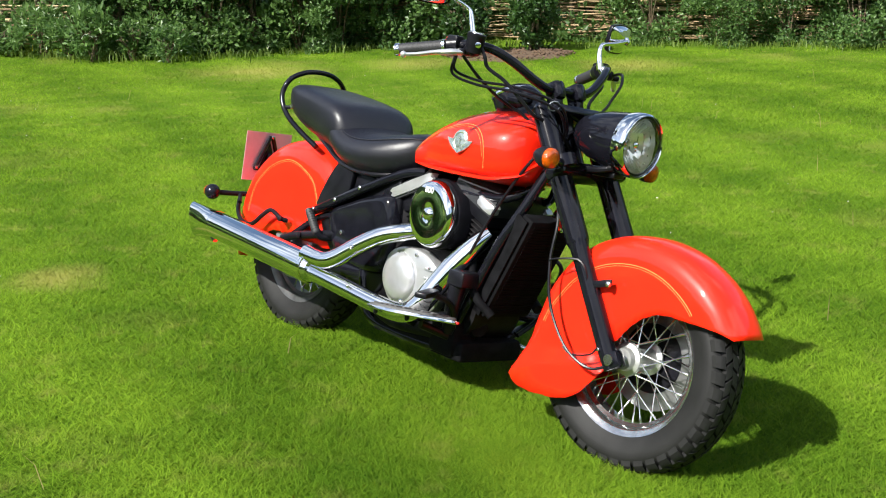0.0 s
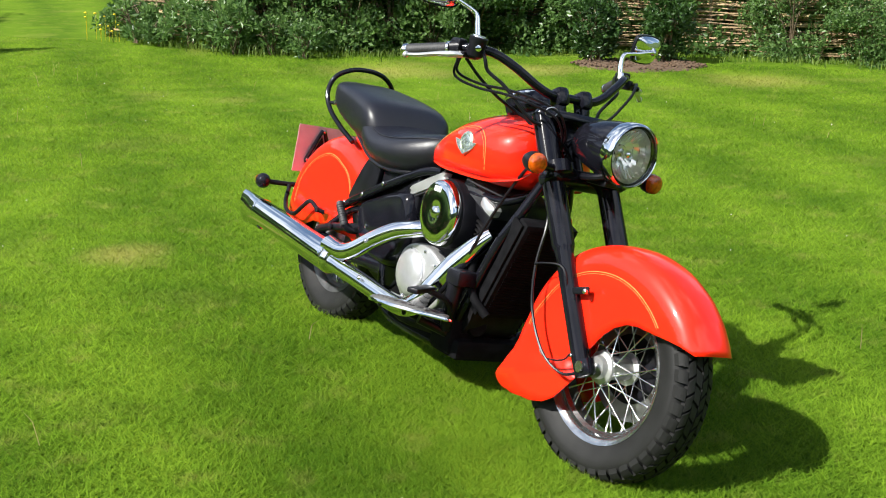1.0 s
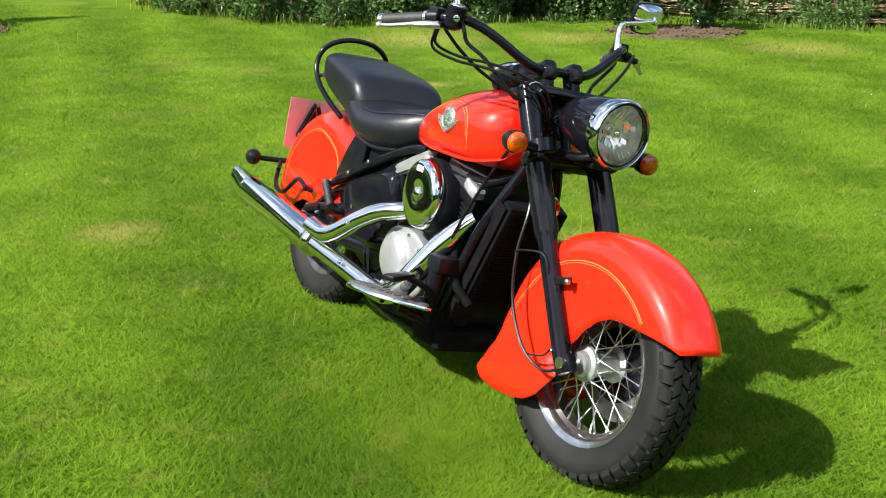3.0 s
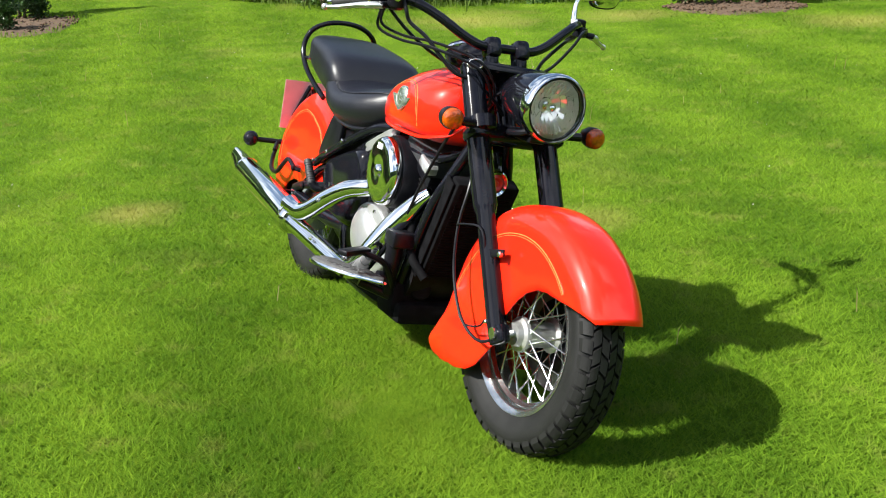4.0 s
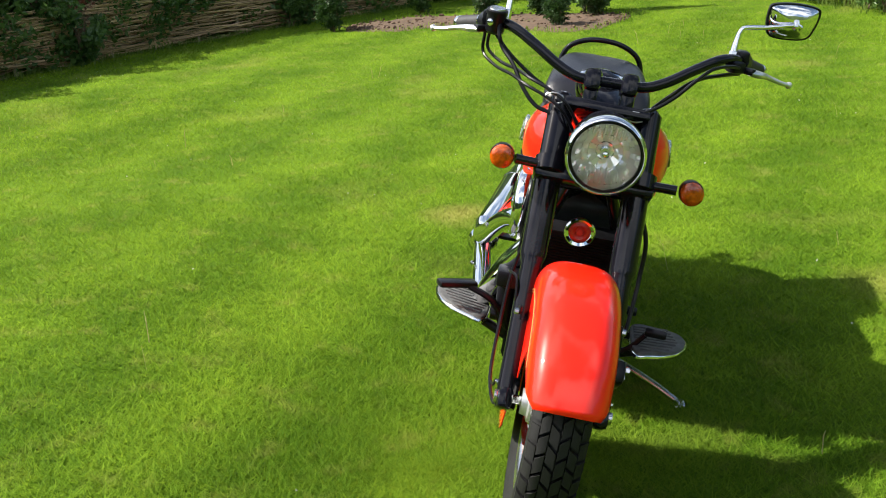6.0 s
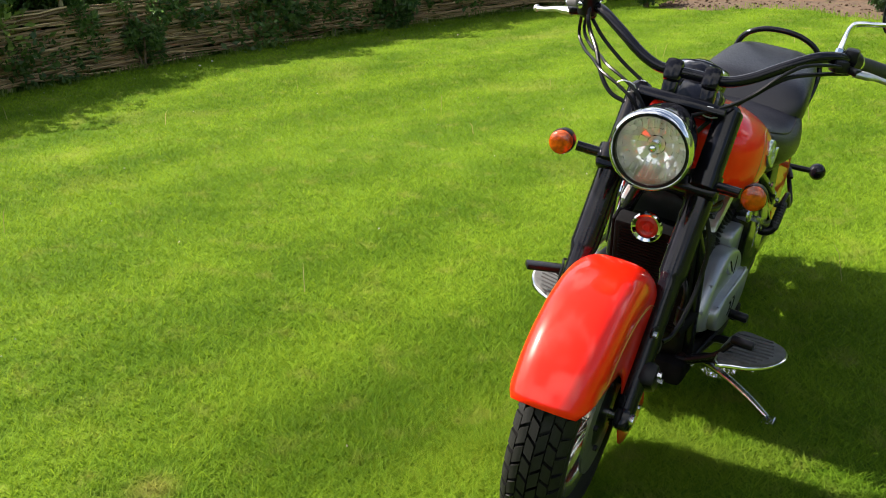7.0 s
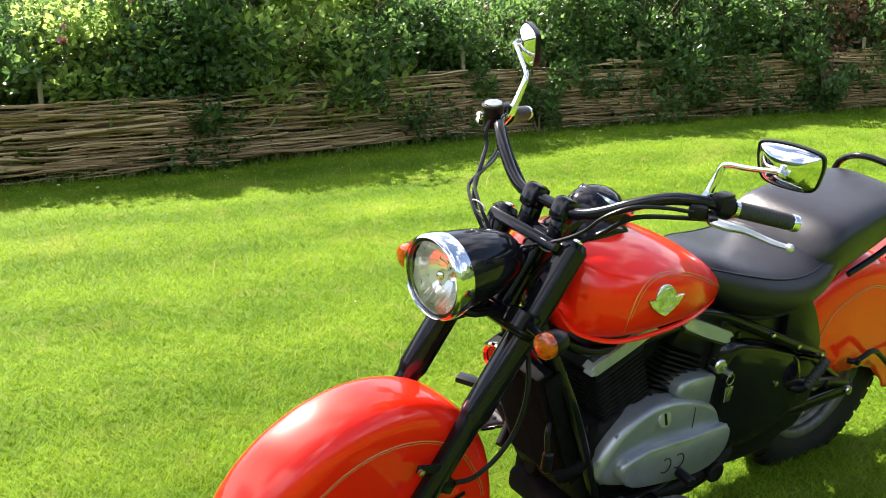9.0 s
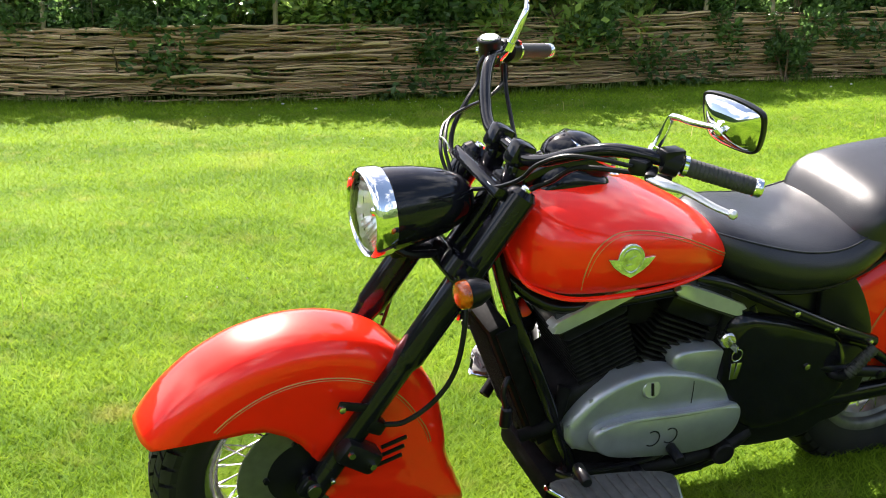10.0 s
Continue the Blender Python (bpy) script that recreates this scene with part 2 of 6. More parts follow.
    sm.inputs["From Min"].default_value, sm.inputs["From Max"].default_value = 0.54, 0.74
    sm.inputs["To Max"].default_value = 0.42
    l.new(straw.outputs["Fac"], sm.inputs["Value"])
    both_worn = n.new("ShaderNodeMath")
    both_worn.operation = "MAXIMUM"
    l.new(worn, both_worn.inputs[0])
    l.new(sm.outputs["Result"], both_worn.inputs[1])
    worn = both_worn.outputs[0]
    # scorched spots with ragged edges
    for px_, py_, pr_ in DRY_SPOTS:
        dist = n.new("ShaderNodeVectorMath")
        dist.operation = "DISTANCE"
        dist.inputs[1].default_value = (px_, py_, 0)
        l.new(pos, dist.inputs[0])
        rag = n.new("ShaderNodeMath")
        rag.operation = "MULTIPLY_ADD"
        rag.inputs[1].default_value = pr_ * 2.2
        l.new(big.outputs["Fac"], rag.inputs[0])
        l.new(dist.outputs["Value"], rag.inputs[2])
        spot = n.new("ShaderNodeMapRange")
        spot.inputs["From Min"].default_value, spot.inputs["From Max"].default_value = pr_ * 1.2, pr_ * 2.3
        spot.inputs["To Min"].default_value, spot.inputs["To Max"].default_value = 0.62, 0.0
        l.new(rag.outputs[0], spot.inputs["Value"])
        mx = n.new("ShaderNodeMath")
        mx.operation = "MAXIMUM"
        l.new(worn, mx.inputs[0])
        l.new(spot.outputs["Result"], mx.inputs[1])
        worn = mx.outputs[0]
    mix = n.new("ShaderNodeMix")
    mix.data_type = "RGBA"
    l.new(worn, mix.inputs["Factor"])
    l.new(ramp.outputs["Color"], mix.inputs[6])
    mix.inputs[7].default_value = (0.30, 0.27, 0.075, 1)
    l.new(mix.outputs[2], b.inputs["Base Color"])
    b.inputs["Roughness"].default_value = 0.65 if blades else 0.85
    b.inputs["Specular IOR Level"].default_value = 0.05 if blades else 0.05
    if blades:
        # soft blades: shading leans towards the lawn's own upward normal
        up = n.new("ShaderNodeVectorMath")
        up.operation = "MULTIPLY_ADD"
        up.inputs[1].default_value, up.inputs[2].default_value = (0.5, 0.5, 0.5), (0, 0, 0.75)
        l.new(geo.outputs["Normal"], up.inputs[0])
        un = n.new("ShaderNodeVectorMath")
        un.operation = "NORMALIZE"
        l.new(up.outputs[0], un.inputs[0])
        l.new(un.outputs[0], b.inputs["Normal"])
        tr = n.new("ShaderNodeBsdfTranslucent")
        hs = n.new("ShaderNodeHueSaturation")
        hs.inputs["Hue"].default_value, hs.inputs["Value"].default_value = 0.49, 1.5
        l.new(mix.outputs[2], hs.inputs["Color"])
        l.new(hs.outputs["Color"], tr.inputs["Color"])
        sh = n.new("ShaderNodeMixShader")
        sh.inputs["Fac"].default_value = 0.42
        l.new(b.outputs[0], sh.inputs[1])
        l.new(tr.outputs[0], sh.inputs[2])
        l.new(sh.outputs[0], n["Material Output"].inputs["Surface"])
    else:
        bp = n.new("ShaderNodeBump")
        bp.inputs["Strength"].default_value, bp.inputs["Distance"].default_value = 0.3, 0.01
        l.new(fine.outputs["Fac"], bp.inputs["Height"])
        l.new(bp.outputs["Normal"], b.inputs["Normal"])
    return m


# turf: the blades' green darkened, in place of the shade between them
GRASS_DARK, GRASS_LIGHT = (0.050, 0.100, 0.006), (0.125, 0.205, 0.012)
LAWN = lawn_material("lawn_turf", False)
GRASS_DARK, GRASS_LIGHT = (0.072, 0.150, 0.009), (0.215, 0.340, 0.024)
BLADE = lawn_material("grass_blade", True)


# ---- shapes ----
class Shape:
    """Vertices and faces that one part is made of."""

    def __init__(self):
        self.v, self.f = [], []

    def rings(self, rings, caps=True, closed=False):
        n, base = len(rings[0]), len(self.v)
        for r in rings:
            self.v.extend(Vector(p) for p in r)
        count = len(rings)
        for i in range(count if closed else count - 1):
            a, b = base + i * n, base + ((i + 1) % count) * n
            for j in range(n):
                k = (j + 1) % n
                self.f.append((a + j, a + k, b + k, b + j))
        if caps and not closed:
            self.f.append(tuple(base + j for j in reversed(range(n))))
            self.f.append(tuple(base + (count - 1) * n + j for j in range(n)))
        return self

    def sheet(self, rows):
        n, base = len(rows[0]), len(self.v)
        for r in rows:
            self.v.extend(Vector(p) for p in r)
        for i in range(len(rows) - 1):
            for j in range(n - 1):
                a = base + i * n + j
                self.f.append((a, a + 1, a + n + 1, a + n))
        return self

    def tube(self, pts, r, n=10, smooth=0, caps=True, closed=False, flat=1.0):
        """Sweeps a circle along pts; r is a radius or one a point; smooth: points added between two."""
        pts = [Vector(p) for p in pts]
        rad = list(r) if isinstance(r, (list, tuple)) else [r] * len(pts)
        if smooth:
            out, ro, m = [], [], len(pts)
            for i in range(m if closed else m - 1):
                p1, p2 = pts[i], pts[(i + 1) % m]
                p0 = pts[i - 1] if (i or closed) else p1 * 2 - p2
                p3 = pts[(i + 2) % m] if (i + 2 < m or closed) else p2 * 2 - p1
                for s in range(smooth + 1):
                    t = s / (smooth + 1)
                    out.append(0.5 * (2 * p1 + (p2 - p0) * t + (2 * p0 - 5 * p1 + 4 * p2 - p3) * t * t + (3 * p1 - p0 - 3 * p2 + p3) * t ** 3))
                    ro.append(rad[i] * (1 - t) + rad[(i + 1) % m] * t)
            if not closed:
                out.append(pts[-1])
                ro.append(rad[-1])
            pts, rad = out, ro
        m, rings, side = len(pts), [], None
        for i in range(m):
            a = pts[i - 1] if (i or closed) else pts[i]
            b = pts[(i + 1) % m] if (i + 1 < m or closed) else pts[i]
            t = (b - a).normalized()
            if side is None:
                up = Vector((0, 0, 1)) if abs(t.z) < 0.9 else Vector((1, 0, 0))
                side = t.cross(up).normalized()
            side = (side - t * side.dot(t)).normalized()
            up = side.cross(t)
            rings.append([pts[i] + rad[i] * (math.cos(2 * math.pi * k / n) * side + flat * math.sin(2 * math.pi * k / n) * up) for k in range(n)])
        return self.rings(rings, caps, closed)

    def lathe(self, profile, origin, axis, n=24, caps=True):
        """Turns (along, radius) pairs about an axis."""
        axis = Vector(axis).normalized()
        up = Vector((0, 0, 1)) if abs(axis.z) < 0.9 else Vector((1, 0, 0))
        u = axis.cross(up).normalized()
        w = axis.cross(u)
        o = Vector(origin)
        return self.rings([[o + axis * a + max(r, 1e-4) * (math.cos(2 * math.pi * k / n) * u + math.sin(2 * math.pi * k / n) * w) for k in range(n)] for a, r in profile], caps)

    def box(self, c, size, bevel=0.0, turn=None):
        bm = bmesh.new()
        bmesh.ops.create_cube(bm, size=1)
        for v in bm.verts:
            v.co = Vector((v.co.x * size[0], v.co.y * size[1], v.co.z * size[2]))
        if bevel:
            bmesh.ops.bevel(bm, geom=bm.edges[:], offset=bevel, segments=2, profile=0.5, affect="EDGES")
        return self.take(bm, Matrix.Translation(c) @ (turn or Matrix()))

    def take(self, bm, m=Matrix()):
        base = len(self.v)
        bm.verts.index_update()
        self.v.extend(m @ v.co for v in bm.verts)
        self.f.extend(tuple(base + v.index for v in f.verts) for f in bm.faces)
        bm.free()
        return self

    def ball(self, c, r, squash=(1, 1, 1), n=16):
        prof = [(-math.cos(math.pi * i / 10), math.sin(math.pi * i / 10)) for i in range(11)]
        base = len(self.v)
        self.lathe(prof, (0, 0, 0), (0, 0, 1), n)
        for i in range(base, len(self.v)):
            p = self.v[i]
            self.v[i] = Vector(c) + Vector((p.x * r * squash[0], p.y * r * squash[1], p.z * r * squash[2]))
        return self

    def slab(self, outline, y0, y1, bevel=0.01, steps=3):
        """A plate whose outline lies in (x, z); it runs from y0 to y1, its outer edge rounded."""
        cx = sum(p[0] for p in outline) / len(outline)
        cz = sum(p[1] for p in outline) / len(outline)
        size = max(max(abs(p[0] - cx) for p in outline), max(abs(p[1] - cz) for p in outline))
        s = 1 if y1 > y0 else -1
        rings = [[(x, y0, z) for x, z in outline]]
        for i in range(steps + 1):
            a = math.pi / 2 * i / steps
            k = 1 - bevel * (1 - math.cos(a)) / size
            rings.append([(cx + (x - cx) * k, y1 - s * bevel * (1 - math.sin(a)), cz + (z - cz) * k) for x, z in outline])
        return self.rings(rings)


def curve2(pts, n=4):
    """A closed rounded outline through points of a plane."""
    out, m = [], len(pts)
    for i in range(m):
        p0, p1, p2, p3 = (Vector((*pts[(i + k) % m], 0)) for k in (-1, 0, 1, 2))
        for s in range(n):
            t = s / n
            q = 0.5 * (2 * p1 + (p2 - p0) * t + (2 * p0 - 5 * p1 + 4 * p2 - p3) * t * t + (3 * p1 - p0 - 3 * p2 + p3) * t ** 3)
            out.append((q.x, q.y))
    return out


def ease(table, x):
    """A smooth curve through (x, value) pairs."""
    table = sorted(table)
    if x <= table[0][0]:
        return table[0][1]
    for (a, va), (b, vb) in zip(table, table[1:]):
        if x <= b:
            t = (x - a) / (b - a)
            t = t * t * (3 - 2 * t) * 0.5 + t * 0.5
            return va + (vb - va) * t
    return table[-1][1]


def mesh_of(name, shape, material, m=None, angle=38):
    me = bpy.data.meshes.new(name)
    me.from_pydata([tuple(m @ p) if m else tuple(p) for p in shape.v], [], shape.f)
    me.materials.append(material)
    bm = bmesh.new()
    bm.from_mesh(me)
    bmesh.ops.remove_doubles(bm, verts=bm.verts[:], dist=2e-5)
    bmesh.ops.recalc_face_normals(bm, faces=bm.faces[:])
    bm.to_mesh(me)
    bm.free()
    me.shade_smooth()
    me.set_sharp_from_angle(angle=radians(angle))
    return me


def part(name, shape, material, parent, label="", m=None, angle=38):
    ob = new(name, mesh_of(name, shape, material, m, angle))
    ob.parent = parent
    return tagged(ob, label)


def solid(ob, thick, offset=-1):
    mod = ob.modifiers.new("thickness", "SOLIDIFY")
    mod.thickness, mod.offset = thick, offset
    return ob


def instances(name, mesh, parent, poses):
    for p in poses:
        ob = new(name, mesh)
        ob.parent, ob.matrix_basis = parent, p


# ---- ground ----
def lawn_height(x, y):
    return 0.012 * noise.noise(Vector((x * 0.35, y * 0.35, 2.0))) if math.hypot(x, y - 4) > 3 else 0.0


def make_ground():
    s = Shape()
    radii = [0.05] + [0.6 * i for i in range(1, 30)] + [20, 26, 36, 60, 120, 300, 800, 2500]
    s.rings([[(r * math.cos(2 * math.pi * k / 72), 4 + r * math.sin(2 * math.pi * k / 72), -0.026 + (lawn_height(r * math.cos(2 * math.pi * k / 72), 4 + r * math.sin(2 * math.pi * k / 72)) if r < 20 else 0)) for k in range(72)] for r in radii], caps=False)
    ob = new("ground", mesh_of("ground", s, LAWN))
    return tagged(ob, "mown green garden lawn with mowing stripes and dry patches", "lawn", kind="structure")


make_ground()

MOTO = pose(0.543, 3.216, -0.034, -12.75, -0.15, -43.9)


# plan of the wattle fence beside the lawn
FENCE_WEST = [(-3.9, -6.5), (-4.3, -4), (-4.72, -2.3), (-5.36, -0.7), (-6.0, 0.4), (-7.1, 1.6), (-8.15, 3.0), (-9.05, 4.6), (-9.75, 6.3), (-10.25, 7.9), (-10.6, 9.5), (-10.9, 11.4), (-10.75, 13.4), (-10.2, 15.2)]


def make_blades():
    """Short mown grass, densest where the walk passes nearest."""
    rng = np.random.default_rng(5)
    count = 1700000
    # blades thin out with distance
    rad = 12.5 * rng.uniform(0.0, 1, count) ** 0.95
    ang = rng.uniform(0, 2 * np.pi, count)
    x, y = 0.2 + rad * np.cos(ang) - 0.08 * rad, 3.2 + rad * np.sin(ang) + 0.08 * rad
    w = np.interp(rad, [0, 3, 6, 12], [0.0024, 0.0027, 0.0036, 0.0048]) * rng.uniform(0.7, 1.3, count)
    h = np.interp(rad, [0, 3, 6, 12], [0.026, 0.025, 0.022, 0.020]) * rng.uniform(0.55, 1.3, count)
    fence_x = np.interp(y, [p[1] for p in FENCE_WEST], [p[0] for p in FENCE_WEST])
    keep = (x > fence_x + 0.03) & (y < 13.2)
    x, y, w, h = x[keep], y[keep], w[keep], h[keep]
    n = len(x)
    a = rng.uniform(0, 2 * np.pi, n)
    lean = rng.uniform(0.5, 2.1, n) * h
    la = rng.uniform(0, 2 * np.pi, n)
    dx, dy = np.cos(a) * w, np.sin(a) * w
    lx, ly = np.cos(la) * lean, np.sin(la) * lean
    z0 = np.full(n, -0.028)
    v = np.empty((n, 3, 3), np.float32)
    v[:, 0] = np.stack([x - dx, y - dy, z0], 1)
    v[:, 1] = np.stack([x + dx, y + dy, z0], 1)
    v[:, 2] = np.stack([x + lx, y + ly, z0 + h], 1)
    me = bpy.data.meshes.new("grass")
    me.vertices.add(n * 3)
    me.vertices.foreach_set("co", v.ravel())
    me.loops.add(n * 3)
    me.loops.foreach_set("vertex_index", np.arange(n * 3, dtype=np.int32))
    me.polygons.add(n)
    me.polygons.foreach_set("loop_start", np.arange(0, n * 3, 3, dtype=np.int32))
    me.polygons.foreach_set("loop_total", np.full(n, 3, np.int32))
    me.update()
    me.validate()
    me.materials.append(BLADE)
    return tagged(new("grass", me), "short bright green mown grass blades of the lawn", "grass", kind="stuff")


make_blades()


# ---- fences of woven rods ----
def along(pts, step):
    """Places and headings at even steps along a rounded line."""
    fine = []
    m = len(pts)
    for i in range(m - 1):
        p0, p1, p2, p3 = (Vector((*pts[min(max(i + k, 0), m - 1)], 0)) for k in (-1, 0, 1, 2))
        for s in range(20):
            t = s / 20
            fine.append(0.5 * (2 * p1 + (p2 - p0) * t + (2 * p0 - 5 * p1 + 4 * p2 - p3) * t * t + (3 * p1 - p0 - 3 * p2 + p3) * t ** 3))
    fine.append(Vector((*pts[-1], 0)))
    out, need = [], 0.0
    for a, b in zip(fine, fine[1:]):
        d = (b - a).length
        while need <= d:
            p = a.lerp(b, need / d)
            out.append((p, math.atan2(b.y - a.y, b.x - a.x)))
            need += step
        need -= d
    return out


def rod_shape(rng, length, phase, pitch):
    s = Shape()
    r0 = rng.uniform(0.006, 0.0135)
    pts, rad = [], []
    n = 19
    sag = rng.uniform(-0.03, 0.03)
    ph, amp = rng.uniform(0, 6.28), rng.uniform(0.004, 0.016)
    for i in range(n):
        u = i / (n - 1)
        x = (u - 0.5) * length
        pts.append((x, 0.006 - 0.021 * math.cos(math.pi * (x / pitch + phase)) + rng.uniform(-0.010, 0.010), sag * math.sin(math.pi * u) + amp * math.sin(ph + 8 * u) + rng.uniform(-0.006, 0.006)))
        rad.append(r0 * (1.1 - 0.85 * u) * rng.uniform(0.88, 1.12))
    return s.tube(pts, rad, 7)


def make_fence(name, line, height, label, rows, near, rise=None):
    """Posts along the line and rods woven between them; near gives the stretch whose rods are parts."""
    rng = random.Random(len(line) * 7 + rows)
    root = tagged(new(name), label, "fence", kind="structure")
    pitch = 0.62
    posts = along(line, pitch)
    ps = [Shape().tube([(0, 0, -0.05), (rng.uniform(-.01, .01), 0, 0.4), (rng.uniform(-.015, .015), 0, h)], [0.023, 0.022, 0.020], 9) for h in (height - 0.01, height + 0.13, height + 0.20)]
    pm = [mesh_of("post", q, POSTM) for q in ps]
    grow = rise or (lambda y: 1.0)
    for i, (p, a) in enumerate(posts):
        ob = new("post", pm[(i * 5) % 3])
        ob.parent, ob.matrix_basis = root, Matrix.Diagonal((1, 1, grow(p.y), 1)) @ Matrix.Translation((p.x - 0.035 * math.sin(a), p.y + 0.035 * math.cos(a), 0)) @ pose(0, 0, 0, 0, 0, rng.uniform(0, 360))
    fine = along(line, 0.05)
    var = [rod_shape(rng, rng.uniform(2.0, 3.2), i % 2, pitch) for i in range(18)]
    vm = [mesh_of("rod", q, ROD) for q in var]
    rest, count = Shape(), 0
    for row in range(rows):
        z = 0.025 + (height - 0.03) * row / (rows - 1)
        i = rng.randrange(0, 14) if rise else rng.randrange(24, 30)
        while i < len(fine):
            p, a = fine[i]
            k = 2 * rng.randrange(9) + row % 2
            if rise and fine[-1][0].y - p.y < 1.3:
                i = len(fine) - 27 - rng.randrange(4)
                p, a = fine[i]
                i = len(fine)
            turn = rng.choice((0, 180))
            m = Matrix.Translation((p.x, p.y, z * grow(p.y) + rng.uniform(-0.014, 0.014) + 0.012 * math.sin(i * 0.05 + row * 0.3))) @ pose(0, 0, 0, rng.uniform(-40, 40), rng.uniform(-2.2, 2.2), math.degrees(a) + rng.uniform(-1.5, 1.5) + turn)
            more = [m] if grow(p.y) < 1.15 else [m, Matrix.Translation((0.004, 0.004, height / rows * grow(p.y) * 0.5)) @ m]
            if len(more) > 1:
                base = len(rest.v)
                rest.v.extend(more[1] @ v for v in var[(k + 2) % 18].v)
                rest.f.extend(tuple(base + j for j in f) for f in var[(k + 2) % 18].f)
            if near[0] < p.y < near[1] and count < 300:
                ob = new("rod", vm[k])
                ob.parent, ob.matrix_basis = root, m
                count += 1
            else:
                base = len(rest.v)
                rest.v.extend(m @ v for v in var[k].v)
                rest.f.extend(tuple(base + j for j in f) for f in var[k].f)
            i += rng.randrange(22, 32)
    if rest.v:
        tagged(part("rods", rest, ROD, root), kind="stuff")
    return root


FENCE_NORTH = [(-6.3, 13.4), (-4.5, 13.6), (-2.5, 14.0), (-0.5, 14.3), (1.2, 14.1), (2.9, 13.9), (5.5, 13.4), (9, 13)]
make_fence("fence_west", FENCE_WEST, 0.56, "low woven hazel wattle fence with grey posts along the lawn", 44, (-1.4, 3.0), lambda y: 1.0 + 0.6 * max(0.0, min(1.0, (y - 9.5) / 5)))
make_fence("fence_north", FENCE_NORTH, 0.75, "woven hazel wattle fence behind the hedge at the lawn's end", 22, (13.0, 15.0))


# ---- plants ----
def leaf_cloud(rng, places, size, long=1.6):
    """Folded leaves at (place, outward) pairs, joined into one mesh."""
    n = len(places)
    verts, faces = np.empty((n * 4, 3), np.float32), []
    for i, (p, out) in enumerate(places):
        d = Vector((rng.gauss(0, 1), rng.gauss(0, 1), rng.gauss(0, 0.7))) * 0.8 + out
        d.normalize()
        side = d.cross(Vector((rng.gauss(0, 1), rng.gauss(0, 1), rng.gauss(0, 1)))).normalized()
        nrm = d.cross(side)
        s = size * rng.uniform(0.6, 1.35)
        verts[i * 4] = p
        verts[i * 4 + 1] = p + d * s * 0.5 * long + side * s * 0.5 + nrm * s * 0.14
        verts[i * 4 + 2] = p + d * s * long
        verts[i * 4 + 3] = p + d * s * 0.5 * long - side * s * 0.5 + nrm * s * 0.14
        faces.append((i * 4, i * 4 + 1, i * 4 + 2))
        faces.append((i * 4, i * 4 + 2, i * 4 + 3))
    return verts, faces


def leaf_mesh(name, verts, faces, material):
    me = bpy.data.meshes.new(name)
    me.from_pydata(verts.tolist(), [], faces)
    me.materials.append(material)
    return me


def make_bush(name, label, seed, radius, height, count, size, material, stems=7, clumps=26, open_base=0.0, group="", category="shrub", long=1.6, oval=False):
    """A shrub: stems that fork out of the ground and a crown of leaves gathered in uneven clumps."""
    rng = random.Random(seed)
    root = tagged(new(name), label, category, group)
    st = Shape()
    tips = []
    for i in range(stems):
        a, lean = rng.uniform(0, 2 * math.pi), rng.uniform(0.2, 0.9) * radius
        top = Vector((math.cos(a) * lean, math.sin(a) * lean, height * rng.uniform(0.6, 0.95)))
        mid = top * 0.5 + Vector((rng.uniform(-.05, .05), rng.uniform(-.05, .05), 0.05))
        st.tube([(rng.uniform(-.04, .04), rng.uniform(-.04, .04), -0.03), mid, top], [0.012, 0.009, 0.004], 5, 2)
        for k in range(3):
            b = mid.lerp(top, rng.uniform(0.1, 0.9))
            e = b + Vector((rng.uniform(-1, 1), rng.uniform(-1, 1), rng.uniform(0.1, 0.8))) * radius * 0.5
            st.tube([b, b.lerp(e, 0.5) + Vector((0, 0, 0.02)), e], [0.006, 0.005, 0.003], 4)
    part("branchwork", st, TWIG, root, "brown woody stems")
    centres = []
    for i in range(clumps):
        a, u, z = rng.uniform(0, 2 * math.pi), math.sqrt(rng.uniform(0, 1)), rng.uniform(open_base, 1)
        w = radius * (0.55 + 0.45 * math.sin(math.pi * min(1, z * 0.8 + 0.15))) * u
        if oval:
            w = radius * (0.25 + 0.75 * math.sin(math.pi * min(1, z ** 1.2 * 0.85 + 0.08))) * u
        centres.append((Vector((math.cos(a) * w, math.sin(a) * w, z * height)), rng.uniform(0.55, 1.25)))
    places = []
    for i in range(count):
        c, k = centres[rng.randrange(len(centres))]
        d = Vector((rng.gauss(0, 1), rng.gauss(0, 1), rng.gauss(0, 0.85)))
        d = d / max(0.3, d.length) * rng.uniform(0.25, 1.0) ** 0.5
        p = c + d * radius * 0.34 * k
        if p.z < 0.01:
            p.z = rng.uniform(0.01, 0.06)
        places.append((p, d * 0.9 + Vector((0, 0, 0.35))))
    v, f = leaf_cloud(rng, places, size, long)
    ob = new("crown", leaf_mesh("crown", v, f, material))
    ob.parent = root
    tagged(ob, "dense small green leaves")
    return root


def place(ob, x, y, scale=1.0, turn=0.0, z=-0.02):
    ob.matrix_basis = Matrix.Translation((x, y, z)) @ pose(0, 0, 0, 0, 0, turn) @ Matrix.Diagonal((scale, scale, scale, 1))


